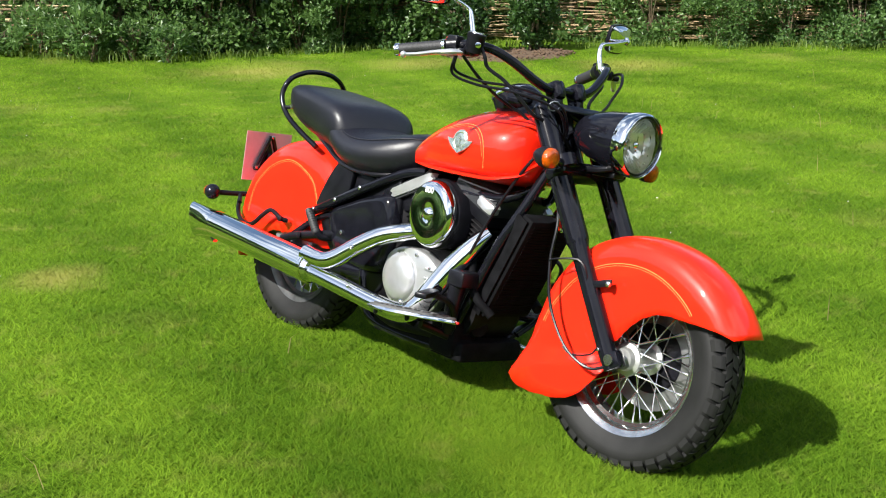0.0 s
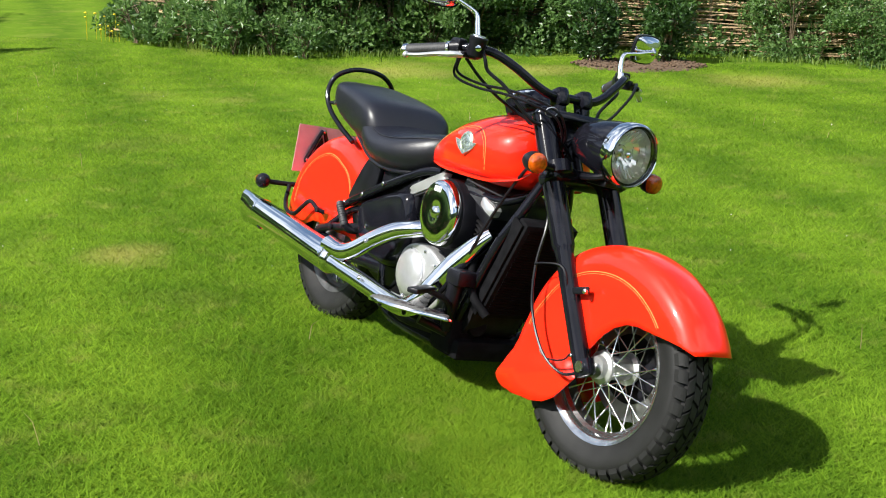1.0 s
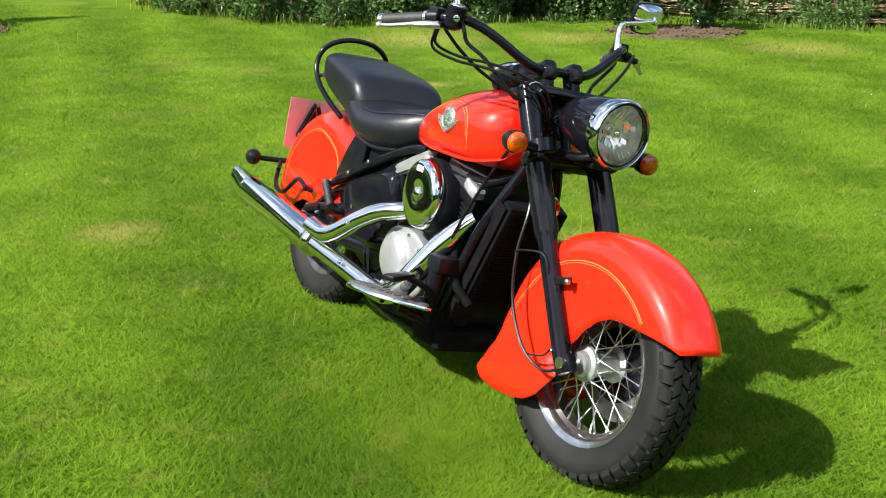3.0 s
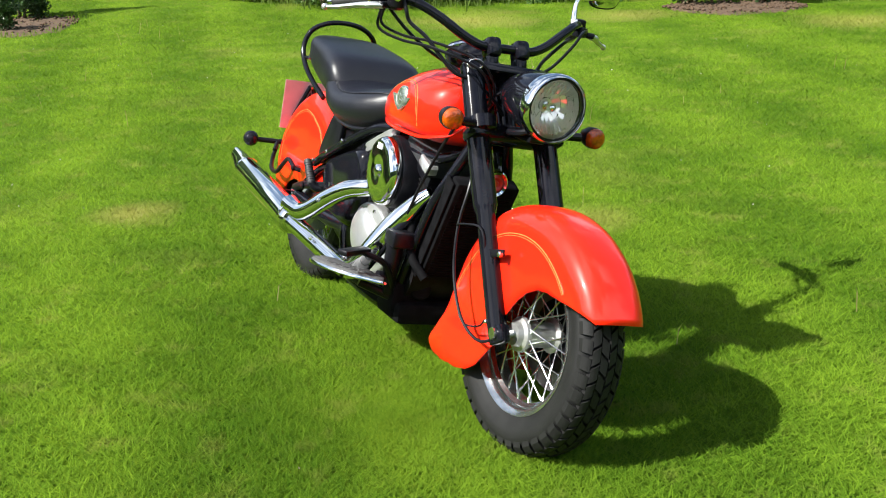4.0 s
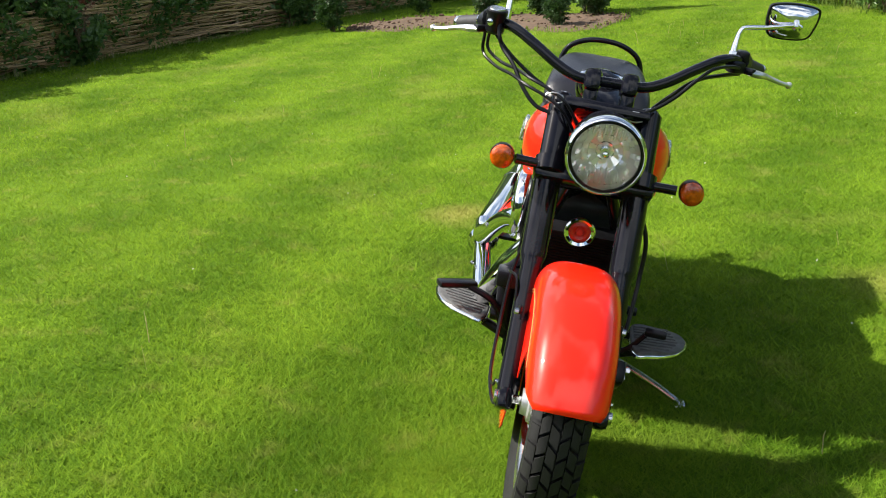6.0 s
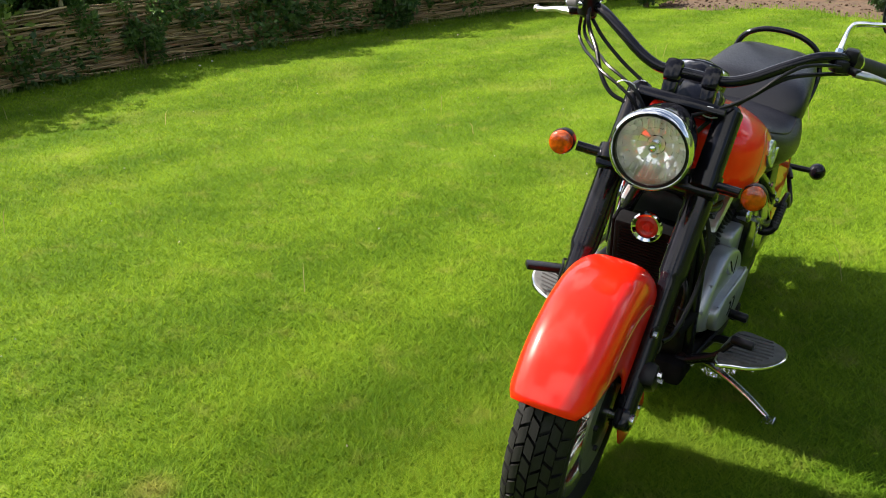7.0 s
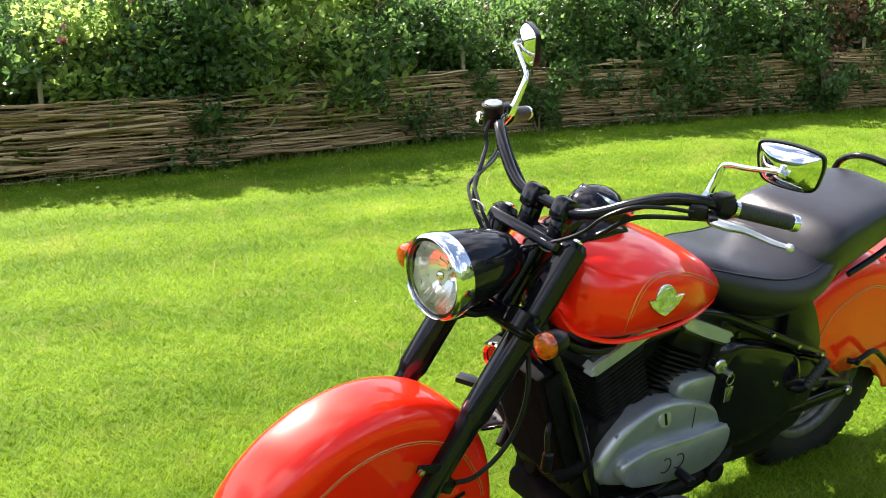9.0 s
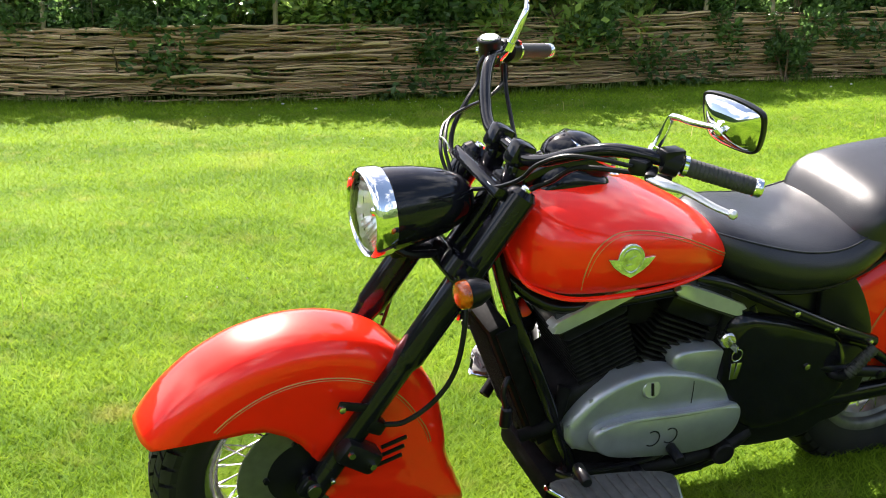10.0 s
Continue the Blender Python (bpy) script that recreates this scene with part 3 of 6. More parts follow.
def row_of(kinds, line, step, offset, rng, smin=0.8, smax=1.2, jitter=0.2):
    """Repeats shrubs along a line, set off to its left by offset."""
    for i, (p, a) in enumerate(along(line, step)):
        k = kinds[rng.randrange(len(kinds))]
        o = offset + rng.uniform(-jitter, jitter)
        s = rng.uniform(smin, smax)
        m = Matrix.Translation((p.x - math.sin(a) * o, p.y + math.cos(a) * o, -0.02)) @ pose(0, 0, 0, 0, 0, rng.uniform(0, 360)) @ Matrix.Diagonal((s, s, s * rng.uniform(0.9, 1.1), 1))
        ob = copy_thing(k, Matrix())
        ob.matrix_basis = m


def drop(kinds):
    for k in kinds:
        for o in (*k.children_recursive, k):
            bpy.data.objects.remove(o, do_unlink=True)


G_ROSE, G_HEDGE, G_BOX = "shrubs behind the wattle fence", "hedge at the lawn's end", "young box bushes in the bed"
rng = random.Random(11)
spill = [make_bush("rambling_rose", "rose shoots hanging over the wattle fence", 90 + i, 0.34, 0.80, 1700, 0.036, LEAF_ROSE, 6, 14, 0.40, G_ROSE, "rose bush") for i in range(3)]
rose = [make_bush("rose_bush", "leafy green rose shrub leaning over the wattle fence", 20 + i, 0.55, 1.15, 6800, 0.034, LEAF_ROSE, 8, 40, 0.05, G_ROSE, "rose bush") for i in range(3)]
lime = [make_bush("shrub", "light green shrub, long leaves brightened as if sunlit, behind the fence", 40 + i, 0.6, 1.35, 4800, 0.034, LEAF_BRIGHT, 8, 34, 0.1, G_ROSE, "shrub", 2.2) for i in range(2)]
copper = [make_bush("copper_shrub", "dark shrub with reddish young leaves behind the fence", 50, 0.5, 1.1, 4000, 0.028, LEAF_RED, 8, 28, 0.1, G_ROSE)]
# leaf colour per stretch stands for how sunlit the foliage is there
row_of(rose + lime + lime + lime + copper, FENCE_WEST[:5], 0.52, 0.5, rng, 1.0, 1.3, 0.12)
row_of(rose + rose[:2] + lime, FENCE_WEST[4:8], 0.52, 0.56, rng, 1.0, 1.35, 0.1)
row_of(rose + rose + rose + rose + lime + copper, FENCE_WEST[7:-1], 0.52, 0.58, rng, 1.08, 1.42, 0.1)
row_of(spill, FENCE_WEST[:-1], 1.25, 0.14, rng, 0.75, 1.2, 0.12)
low = [make_bush("rambling_rose", "low leafy rose shoots before the wattle fence", 95 + i, 0.26, 0.5, 1500, 0.034, LEAF_ROSE, 4, 16, 0.02, G_ROSE, "rose bush") for i in range(2)]
row_of(low, FENCE_WEST[6:11], 3.1, -0.06, rng, 0.6, 1.1, 0.06)
drop(low)
row_of(rose + lime + lime, FENCE_WEST[:5], 0.75, 1.25, rng, 0.85, 1.12, 0.2)
row_of(rose, FENCE_WEST[4:-1], 0.75, 1.25, rng, 0.85, 1.12, 0.2)
row_of(lime + rose, FENCE_WEST[:-1], 0.8, 2.2, rng, 0.95, 1.3, 0.3)
row_of(rose + lime, FENCE_WEST[:-1], 1.2, 3.6, rng, 1.3, 1.75, 0.4)
row_of(rose + lime, [(-10.7, 11.3), (-10.5, 13.0), (-10.2, 13.9)], 0.5, 0.75, rng, 0.9, 1.2, 0.15)
row_of(lime + rose, [(-10.9, 11.3), (-10.7, 13.0), (-10.5, 14.2)], 0.7, 1.6, rng, 1.2, 1.6, 0.15)
hedge = [make_bush("hedge_shrub", "dense dark green hedge shrub before the wattle fence", 60 + i, 0.6, 1.25, 6000, 0.034, LEAF_HEDGE, 8, 34, 0.0, G_HEDGE, "hedge") for i in range(3)]
row_of(hedge, [(-5.0, 12.95), (-4.4, 12.85), (-3.0, 13.0), (-1.9, 13.6), (-1.0, 14.0)], 0.5, 0.15, rng, 0.85, 1.1, 0.12)
row_of(hedge, [(1.35, 13.95), (1.9, 13.85), (2.9, 13.75), (4.5, 13.5), (9, 12.6)], 0.75, -0.1, rng, 0.6, 0.9, 0.15)
row_of(hedge, FENCE_NORTH, 0.7, 0.7, rng, 1.1, 1.5, 0.2)
row_of(hedge + lime, FENCE_NORTH, 1.0, 1.9, rng, 1.5, 2.1, 0.3)
box = [make_bush("box_bush", "young dark green box bush in bare soil", 70 + i, 0.165, 0.45, 4200, 0.020, LEAF_BOX, 7, 60, 0.10, G_BOX, "box bush", 1.6, True) for i in range(2)]
for x, y, s in ((-8.58, 10.37, 0.84), (-8.06, 10.74, 0.78), (-7.05, 10.12, 0.82), (-7.42, 11.0, 1.1), (-9.32, 8.7, 0.95), (-9.79, 10.3, 0.95), (-0.72, 12.95, 1.45), (0.05, 13.2, 1.6)):
    b = copy_thing(box[rng.randrange(2)], Matrix())
    place(b, x, y, s, rng.uniform(0, 360))
tall = make_bush("climbing_plant", "tall bright leafy plant among the box bushes", 81, 0.26, 1.0, 1500, 0.04, LEAF_ROSE, 5, 22, 0.1, "", "plant")
place(tall, -7.75, 11.2, 1.15)
drop(spill + rose + lime + copper + hedge + box)


def make_bed(name, near, far, label):
    """A strip of bare crumbly soil between two edges, uneven, with ragged borders and clods."""
    r = random.Random(3)
    n = 70

    def edge(pts, t):
        f = t * (len(pts) - 1)
        i = min(int(f), len(pts) - 2)
        q = Vector((*pts[i], 0)).lerp(Vector((*pts[i + 1], 0)), f - i)
        return q

    rows = []
    for i in range(n + 1):
        t = i / n
        a, b = edge(near, t), edge(far, t)
        a += (a - b).normalized() * 0.09 * noise.noise(Vector((t * 23, 1, 0)))
        b += (b - a).normalized() * 0.11 * noise.noise(Vector((t * 27, 7, 0)))
        row = []
        for k in range(13):
            p = a.lerp(b, k / 12)
            up = 0.022 * min(1, 4 * min(k, 12 - k) / 12) * min(1, 6 * min(t, 1 - t))
            row.append((p.x, p.y, -0.026 + up + (0.022 * noise.noise(p * 6) + r.uniform(-0.004, 0.008)) * (0 < k < 12)))
        rows.append(row)
    ob = new(name, mesh_of(name, Shape().sheet(rows), SOIL))
    tagged(ob, label, "flower bed", kind="structure")
    c = Shape()
    for i in range(420):
        p = edge(near, r.random())
        row = rows[r.randrange(2, n - 2)]
        p = Vector(row[r.randrange(0, 12)]).lerp(Vector(row[12]), r.random() * 0.3)
        q = r.uniform(0.006, 0.02)
        c.ball((p.x + r.uniform(-.06, .06), p.y + r.uniform(-.06, .06), max(p.z, 0.0)), q, (1, r.uniform(0.6, 1.3), 0.7), 5)
    tagged(part("clods", c, SOIL, ob), kind="stuff")


make_bed("flower_bed", [(-9.15, 8.75), (-8.85, 8.85), (-8.5, 9.0), (-8.33, 9.5), (-7.78, 9.8), (-7.14, 9.68), (-6.65, 9.75), (-6.45, 10.15), (-6.75, 10.85)], [(-9.3, 8.85), (-9.6, 9.15), (-9.7, 9.6), (-9.5, 10.2), (-8.6, 10.7), (-8.0, 11.05), (-7.5, 11.25), (-7.1, 11.2), (-6.85, 11.0)], "curved strip of bare brown soil in the lawn")
make_bed("flower_bed", [(-0.92, 12.65), (-0.6, 12.35), (-0.2, 12.2), (0.25, 12.5), (0.46, 12.85)], [(-0.9, 12.75), (-0.7, 13.15), (-0.2, 13.35), (0.2, 13.3), (0.45, 12.95)], "small round bed of bare soil before the hedge")


def grass_tufts(name, spots, material, label, seed, thin=0.0035):
    """Long loose blades at (x, y, height) spots."""
    r = random.Random(seed)
    v, f = [], []
    for x, y, h in spots:
        a, l = r.uniform(0, 6.28), r.uniform(0.15, 0.75) * h
        b = r.uniform(0, 6.28)
        dx, dy = math.cos(a) * thin, math.sin(a) * thin
        k = len(v)
        lx, ly = math.cos(b) * l, math.sin(b) * l
        v += [(x - dx, y - dy, -0.01), (x + dx, y + dy, -0.01), (x + dx + lx * 0.3, y + dy + ly * 0.3, h * 0.6), (x - dx + lx * 0.3, y - dy + ly * 0.3, h * 0.6), (x + lx, y + ly, h * 0.95)]
        f += [(k, k + 1, k + 2, k + 3), (k + 3, k + 2, k + 4)]
    me = bpy.data.meshes.new(name)
    me.from_pydata(v, [], f)
    me.materials.append(material)
    return tagged(new(name, me), label, "grass", kind="stuff")


def strewn(line, per_metre, spread, low, high, seed):
    r = random.Random(seed)
    out = []
    for p, a in along(line, 1.0 / per_metre):
        o = r.gauss(0, spread)
        clump = 0.5 + 0.9 * abs(noise.noise(Vector((p.x * 1.7, p.y * 1.7, 3))))
        out.append((p.x - math.sin(a) * o + r.uniform(-.1, .1), p.y + math.cos(a) * o + r.uniform(-.1, .1), r.uniform(low, high) * clump))
    return out


grass_tufts("tall_grass", strewn([(x + 0.12, y - 0.06) for x, y in FENCE_WEST], 240, 0.10, 0.02, 0.07, 5), WEED, "longer unmown grass along the foot of the wattle fence", 6)
grass_tufts("tall_grass", strewn([(-7.0, 14.2), (-6.3, 13.3), (-5.4, 12.75), (-4.4, 12.4), (-3.2, 12.6), (-2.2, 13.2), (-1.2, 13.6), (1.9, 13.5), (4.5, 13.0), (9, 12.2)], 170, 0.16, 0.03, 0.13, 8), WEED, "long grass and weeds growing before the hedge", 9, 0.005)
grass_tufts("tall_grass", strewn([(-9.4, 8.8), (-9.75, 9.6), (-9.55, 10.3), (-8.6, 10.8), (-7.5, 11.3), (-6.85, 11.05), (-6.45, 10.15), (-6.65, 9.7), (-7.14, 9.63), (-7.78, 9.75), (-8.33, 9.45), (-8.5, 8.8)], 70, 0.06, 0.02, 0.07, 12), BLADE, "ragged grass along the edge of the bed", 13)
lawn_rng = random.Random(77)
grass_tufts("dry_stalk", [(lawn_rng.uniform(-6, 5), lawn_rng.uniform(1.0, 11), lawn_rng.uniform(0.05, 0.14)) for k in range(110)], STALK, "thin pale dry grass stalks standing out of the lawn", 21, 0.0016)


def make_petals():
    """Fallen petals and daisies: tiny pale flecks on the lawn."""
    r = random.Random(31)
    v, f = [], []
    spots = [(r.uniform(-6, 5), r.uniform(0.5, 11)) for k in range(130)]
    spots += [(p.x + r.uniform(0.1, 1.6), p.y + r.uniform(-.3, .3)) for p, a in along(FENCE_WEST[3:9], 0.12)]
    for x, y in spots:
        q, a, k = r.uniform(0.0025, 0.005), r.uniform(0, 6.28), len(v)
        for j in range(5):
            t = a + j * 2 * math.pi / 5
            v.append((x + q * math.cos(t), y + q * math.sin(t), 0.012 + 0.004 * math.cos(t * 2)))
        f.append(tuple(range(k, k + 5)))
    me = bpy.data.meshes.new("petals")
    me.from_pydata(v, [], f)
    me.materials.append(STONE)
    tagged(new("petals", me), "tiny fallen white petals scattered on the lawn", "petals", kind="stuff")


make_petals()


def make_yellow_flowers():
    """Small yellow flowers among the weeds at the hedge's end."""
    r = random.Random(4)
    c = Shape()
    for i in range(26):
        x, y, z = r.uniform(-6.9, -5.2), r.uniform(12.9, 13.6), r.uniform(0.08, 0.32)
        c.ball((x, y, z), r.uniform(0.012, 0.02), (1, 1, 0.6), 6)
        c.tube([(x, y, -0.01), (x + 0.01, y, z)], 0.002, 4)
    tagged(new("yellow_flower", mesh_of("yellow_flower", c, YELLOW)), "small yellow flowers among the weeds by the hedge", "flowers", kind="stuff")


make_yellow_flowers()
weed = [make_bush("weed_clump", "loose pale green weeds before the wattle fence", 65 + i, 0.3, 0.5, 700, 0.035, LEAF_HEDGE, 6, 14, 0.05, "weeds by the hedge", "weeds", 2.4) for i in range(2)]
row_of(weed, [(-6.8, 13.6), (-6.1, 13.05), (-5.4, 12.7), (-4.5, 12.35), (-3.4, 12.5)], 0.42, 0.0, rng, 0.6, 1.0, 0.12)
drop(weed)
for i, (x, y, h) in enumerate(((-6.55, 13.75, 1.5), (-6.3, 13.85, 1.7), (-6.0, 13.6, 1.45), (-5.75, 13.8, 1.6))):
    st = Shape().tube([(0, 0, -0.03), (0.01, 0, h * 0.5), (0.0, 0.015, h)], [0.026, 0.024, 0.02], 9)
    ob = new("stake", mesh_of("stake", st, POSTM))
    ob.matrix_basis = Matrix.Translation((x, y, 0))
    tagged(ob, "tall weathered wooden stake at the wattle fence's end", "stake", "stakes at the opening")


def make_backdrop():
    """A belt of trees, added out of view, that closes the garden and darkens reflections."""
    s, r = Shape(), random.Random(8)
    rings = [[], [], []]
    for k in range(160):
        a = 2 * math.pi * k / 160
        h = 9.5 + 3.0 * noise.noise(Vector((math.cos(a) * 4, math.sin(a) * 4, 0))) + r.uniform(-0.4, 0.4)
        for i, (rr, z) in enumerate(((34, -0.2), (34.5, h * 0.6), (36, h))):
            d = rr + 1.2 * noise.noise(Vector((math.cos(a) * 6, math.sin(a) * 6, z)))
            rings[i].append((d * math.cos(a), 4 + d * math.sin(a), z))
    s.rings(rings, caps=False)
    tagged(new("backdrop", mesh_of("backdrop", s, BACKDROP_GREEN)), "unseen dark green belt of trees added round the garden", "trees", kind="structure")


make_backdrop()


def make_flower(x, y, z, r):
    root = tagged(new("rose_flower"), "small pink rose in flower among the leaves", "flower", "roses")
    g = random.Random(int(100 * abs(x)))
    pts = [(Vector((0, 0, 0)), Vector((g.gauss(0, 1), g.gauss(0, 1), 0.6))) for i in range(14)]
    v, f = leaf_cloud(g, pts, r, 1.0)
    ob = new("petals", leaf_mesh("petals", v, f, PETAL))
    ob.parent = root
    st = Shape().tube([(0, 0, -z * 0.6), (0.02, 0.01, -z * 0.3), (0, 0, 0)], 0.003, 5, 2)
    part("stalk", st, TWIG, root)
    root.matrix_basis = Matrix.Translation((x, y, z))


for x, y, z, r in ((-5.65, -0.40, 1.03, 0.055), (-5.65, -0.38, 1.14, 0.03), (-7.4, 1.0, 0.95, 0.03), (-7.9, 1.6, 1.05, 0.03), (-6.9, 0.2, 0.98, 0.03), (-8.4, 2.6, 0.9, 0.03)):
    make_flower(x, y, z, r)
for i, (p, a) in enumerate(along(FENCE_WEST[1:10], 0.55)):
    o = rng.uniform(0.0, 0.5)
    make_flower(p.x - math.sin(a) * o, p.y + math.cos(a) * o, rng.uniform(0.6, 1.35), rng.uniform(0.012, 0.024))
for x, y in ((-7.70, 3.46), (-7.92, 3.6), (-5.05, 0.05), (-5.15, -0.3)):
    st = Shape().ball((0, 0, 0.005), 0.013, (1.3, 0.9, 0.5), 7)
    ob = new("pebble", mesh_of("pebble", st, STONE))
    ob.matrix_basis = Matrix.Translation((x, y, 0))
    tagged(ob, "small pale stone lying on the lawn", "stone", "stones on the lawn")


# ---- motorcycle: x ahead, y to its left, z up, the front axle above the origin ----
moto = new("motorcycle")
moto.matrix_world = MOTO
tagged(moto, "red cruiser motorcycle with chrome exhaust leaning on its side stand", "motorcycle")
RAKE = radians(32.2)
FORK = Vector((-math.sin(RAKE), 0, math.cos(RAKE)))
STEER = Matrix.Translation((-0.409, 0, 0.95)) @ Matrix.Rotation(radians(2.8), 4, FORK) @ Matrix.Translation((0.409, 0, -0.95))
AXLE_F, AXLE_R = Vector((0, 0, 0.302)), Vector((-1.615, 0, 0.302))


def fp(name, shape, material, parent=moto, label="", angle=38):
    """A part that turns with the handlebar."""
    return part(name, shape, material, parent, label, STEER, angle)


def mp(name, shape, material, parent=moto, label="", angle=38):
    return part(name, shape, material, parent, label, None, angle)


BARM = STEER @ Matrix.Translation((0, 0, 1.0)) @ Matrix.Rotation(radians(2.0), 4, "X") @ Matrix.Translation((0, 0, -1.0))


def bp(name, shape, material, parent=moto, label="", angle=38):
    """A part on the handlebar, which sits a little askew."""
    return part(name, shape, material, parent, label, BARM, angle)


def both(f):
    for s in (-1, 1):
        f(s)


def make_wheel(name, centre, m, width, disc_side, R):
    """Spoked wheel: hub, rim, spokes, tyre with tread blocks and brake disc."""
    c = Vector(centre)
    hub = Shape().lathe([(-0.075, 0.018), (-0.075, 0.03), (-0.06, 0.034), (-0.056, 0.046), (-0.046, 0.048), (-0.04, 0.034), (0.04, 0.034), (0.046, 0.048), (0.056, 0.046), (0.06, 0.034), (0.075, 0.03), (0.075, 0.018)], c, (0, 1, 0), 32)
    wheel = part(name, hub, HUBM, moto, "spoked wheel with a cast hub", m)
    w = width
    rim = 0.203
    rimp = [(-0.045, rim - 0.004), (-0.05, rim + 0.012), (-0.043, rim + 0.013), (-0.038, rim - 0.003), (-0.022, rim - 0.015), (0, rim - 0.017), (0.022, rim - 0.015), (0.038, rim - 0.003), (0.043, rim + 0.013), (0.05, rim + 0.012), (0.045, rim - 0.004), (0.036, rim - 0.012), (0.026, rim - 0.014), (0.018, rim - 0.024), (-0.018, rim - 0.024), (-0.026, rim - 0.014), (-0.036, rim - 0.012)]
    s = Shape()
    s.rings([[c + Vector((r * math.cos(a), y, r * math.sin(a))) for y, r in rimp] for a in [2 * math.pi * k / 64 for k in range(64)]], closed=True)
    part("rim", s, RIMST if disc_side else SHADED_RIM, wheel, "steel rim", m)
    carc = [(-0.046, rim + 0.008), (-w * 0.82, R - 0.092), (-w * 0.98, R - 0.070), (-w, R - 0.052), (-w * 0.95, R - 0.038), (-w * 0.80, R - 0.027), (-w * 0.5, R - 0.018), (0, R - 0.013), (w * 0.5, R - 0.018), (w * 0.80, R - 0.027), (w * 0.95, R - 0.038), (w, R - 0.052), (w * 0.98, R - 0.070), (w * 0.82, R - 0.092), (0.046, rim + 0.008)]
    s = Shape()
    s.rings([[c + Vector((r * math.cos(a), y, r * math.sin(a))) for y, r in carc] for a in [2 * math.pi * k / 80 for k in range(80)]], closed=True)
    tyre = part("tyre", s, RUBBER, wheel, "black rubber tyre", m)
    s = Shape()
    count = 44

    def on(y, a, lift):
        r = ease([(0, R), (w * 0.5, R - 0.004), (w * 0.8, R - 0.013), (w * 0.97, R - 0.028), (w, R - 0.040)], abs(y)) + lift
        return c + Vector((r * math.cos(a), y, r * math.sin(a)))

    for k in range(count):
        for side in (-1, 1):
            a0 = 2 * math.pi * (k + (0.5 if side > 0 else 0)) / count
            da = 2 * math.pi / count
            for (y0, y1, f0, f1, sk) in ((0.03, 0.33, 0.06, 0.86, 0.35), (0.37, 0.66, -0.1, 0.70, -0.3), (0.69, 0.965, 0.22, 0.98, 0.12)):
                ys = [w * side * (y0 + (y1 - y0) * i / 3) for i in range(4)]
                top, bot = [], []
                for e in (f0, f1):
                    top.append([on(y, a0 + da * (e + sk * i / 3), 0.0) for i, y in enumerate(ys)])
                    bot.append([on(y, a0 + da * (e + sk * i / 3), -0.017) for i, y in enumerate(ys)])
                s.rings([[bot[0][i], top[0][i], top[1][i], bot[1][i]] for i in range(4)])
    part("tread", s, RUBBER, tyre, "chunky tread blocks", m, 30)
    sp = Shape().tube([(0, 0, 0), (0, 0, 1)], 0.0022, 6)
    for k in range(40):
        side = 1 if k % 2 else -1
        a = 2 * math.pi * (k // 2) / 20 + (0.08 if side > 0 else 0)
        twist = 0.62 if (k // 2) % 2 else -0.62
        p = c + Vector((0.044 * math.cos(a), side * 0.05, 0.044 * math.sin(a)))
        q = c + Vector(((rim - 0.022) * math.cos(a + twist), side * 0.012, (rim - 0.022) * math.sin(a + twist)))
        s = Shape().tube([p, p.lerp(q, 0.86), p.lerp(q, 0.87), q], [0.0021, 0.0021, 0.0034, 0.0034], 6)
        part("spoke", s, STEEL, wheel, "", m)
    if disc_side:
        y = disc_side * 0.068
        s = Shape()
        ring = [(y - 0.003, 0.085), (y - 0.003, 0.15), (y + 0.003, 0.15), (y + 0.003, 0.085)]
        s.rings([[c + Vector((r * math.cos(a), yy, r * math.sin(a))) for yy, r in ring] for a in [2 * math.pi * k / 56 for k in range(56)]], closed=True)
        part("brake_disc", s, DISCM, wheel, "steel brake disc", m)
        s = Shape().lathe([(y - disc_side * 0.006, 0.1), (y, 0.1), (y + disc_side * 0.006, 0.05), (y + disc_side * 0.012, 0.03)], c, (0, 1, 0), 32)
        for k in range(5):
            a = 2 * math.pi * k / 5
            s.lathe([(0, 0.007), (disc_side * 0.012, 0.007)], c + Vector((0.088 * math.cos(a), y, 0.088 * math.sin(a))), (0, 1, 0), 6)
        part("disc_carrier", s, SATIN, wheel, "black disc carrier with bolts", m)
    return wheel


make_wheel("front_wheel", AXLE_F, STEER, 0.066, 1, 0.321)
make_wheel("rear_wheel", AXLE_R, None, 0.071, 0, 0.327)
fp("front_axle", Shape().lathe([(-0.14, 0.011), (-0.14, 0.015), (-0.13, 0.016), (-0.12, 0.011), (0.12, 0.011), (0.13, 0.016), (0.14, 0.015), (0.14, 0.010)], AXLE_F, (0, 1, 0), 12), STEEL)
mp("rear_axle", Shape().lathe([(-0.16, 0.012), (-0.15, 0.016), (-0.13, 0.012), (0.13, 0.012), (0.15, 0.016), (0.16, 0.012)], AXLE_R, (0, 1, 0), 12), STEEL)
mp("drum", Shape().lathe([(-0.10, 0.03), (-0.10, 0.10), (-0.085, 0.122), (-0.06, 0.128), (-0.03, 0.128), (-0.025, 0.03)], AXLE_R, (0, 1, 0), 36), ALLOYG, moto, "rear brake drum")


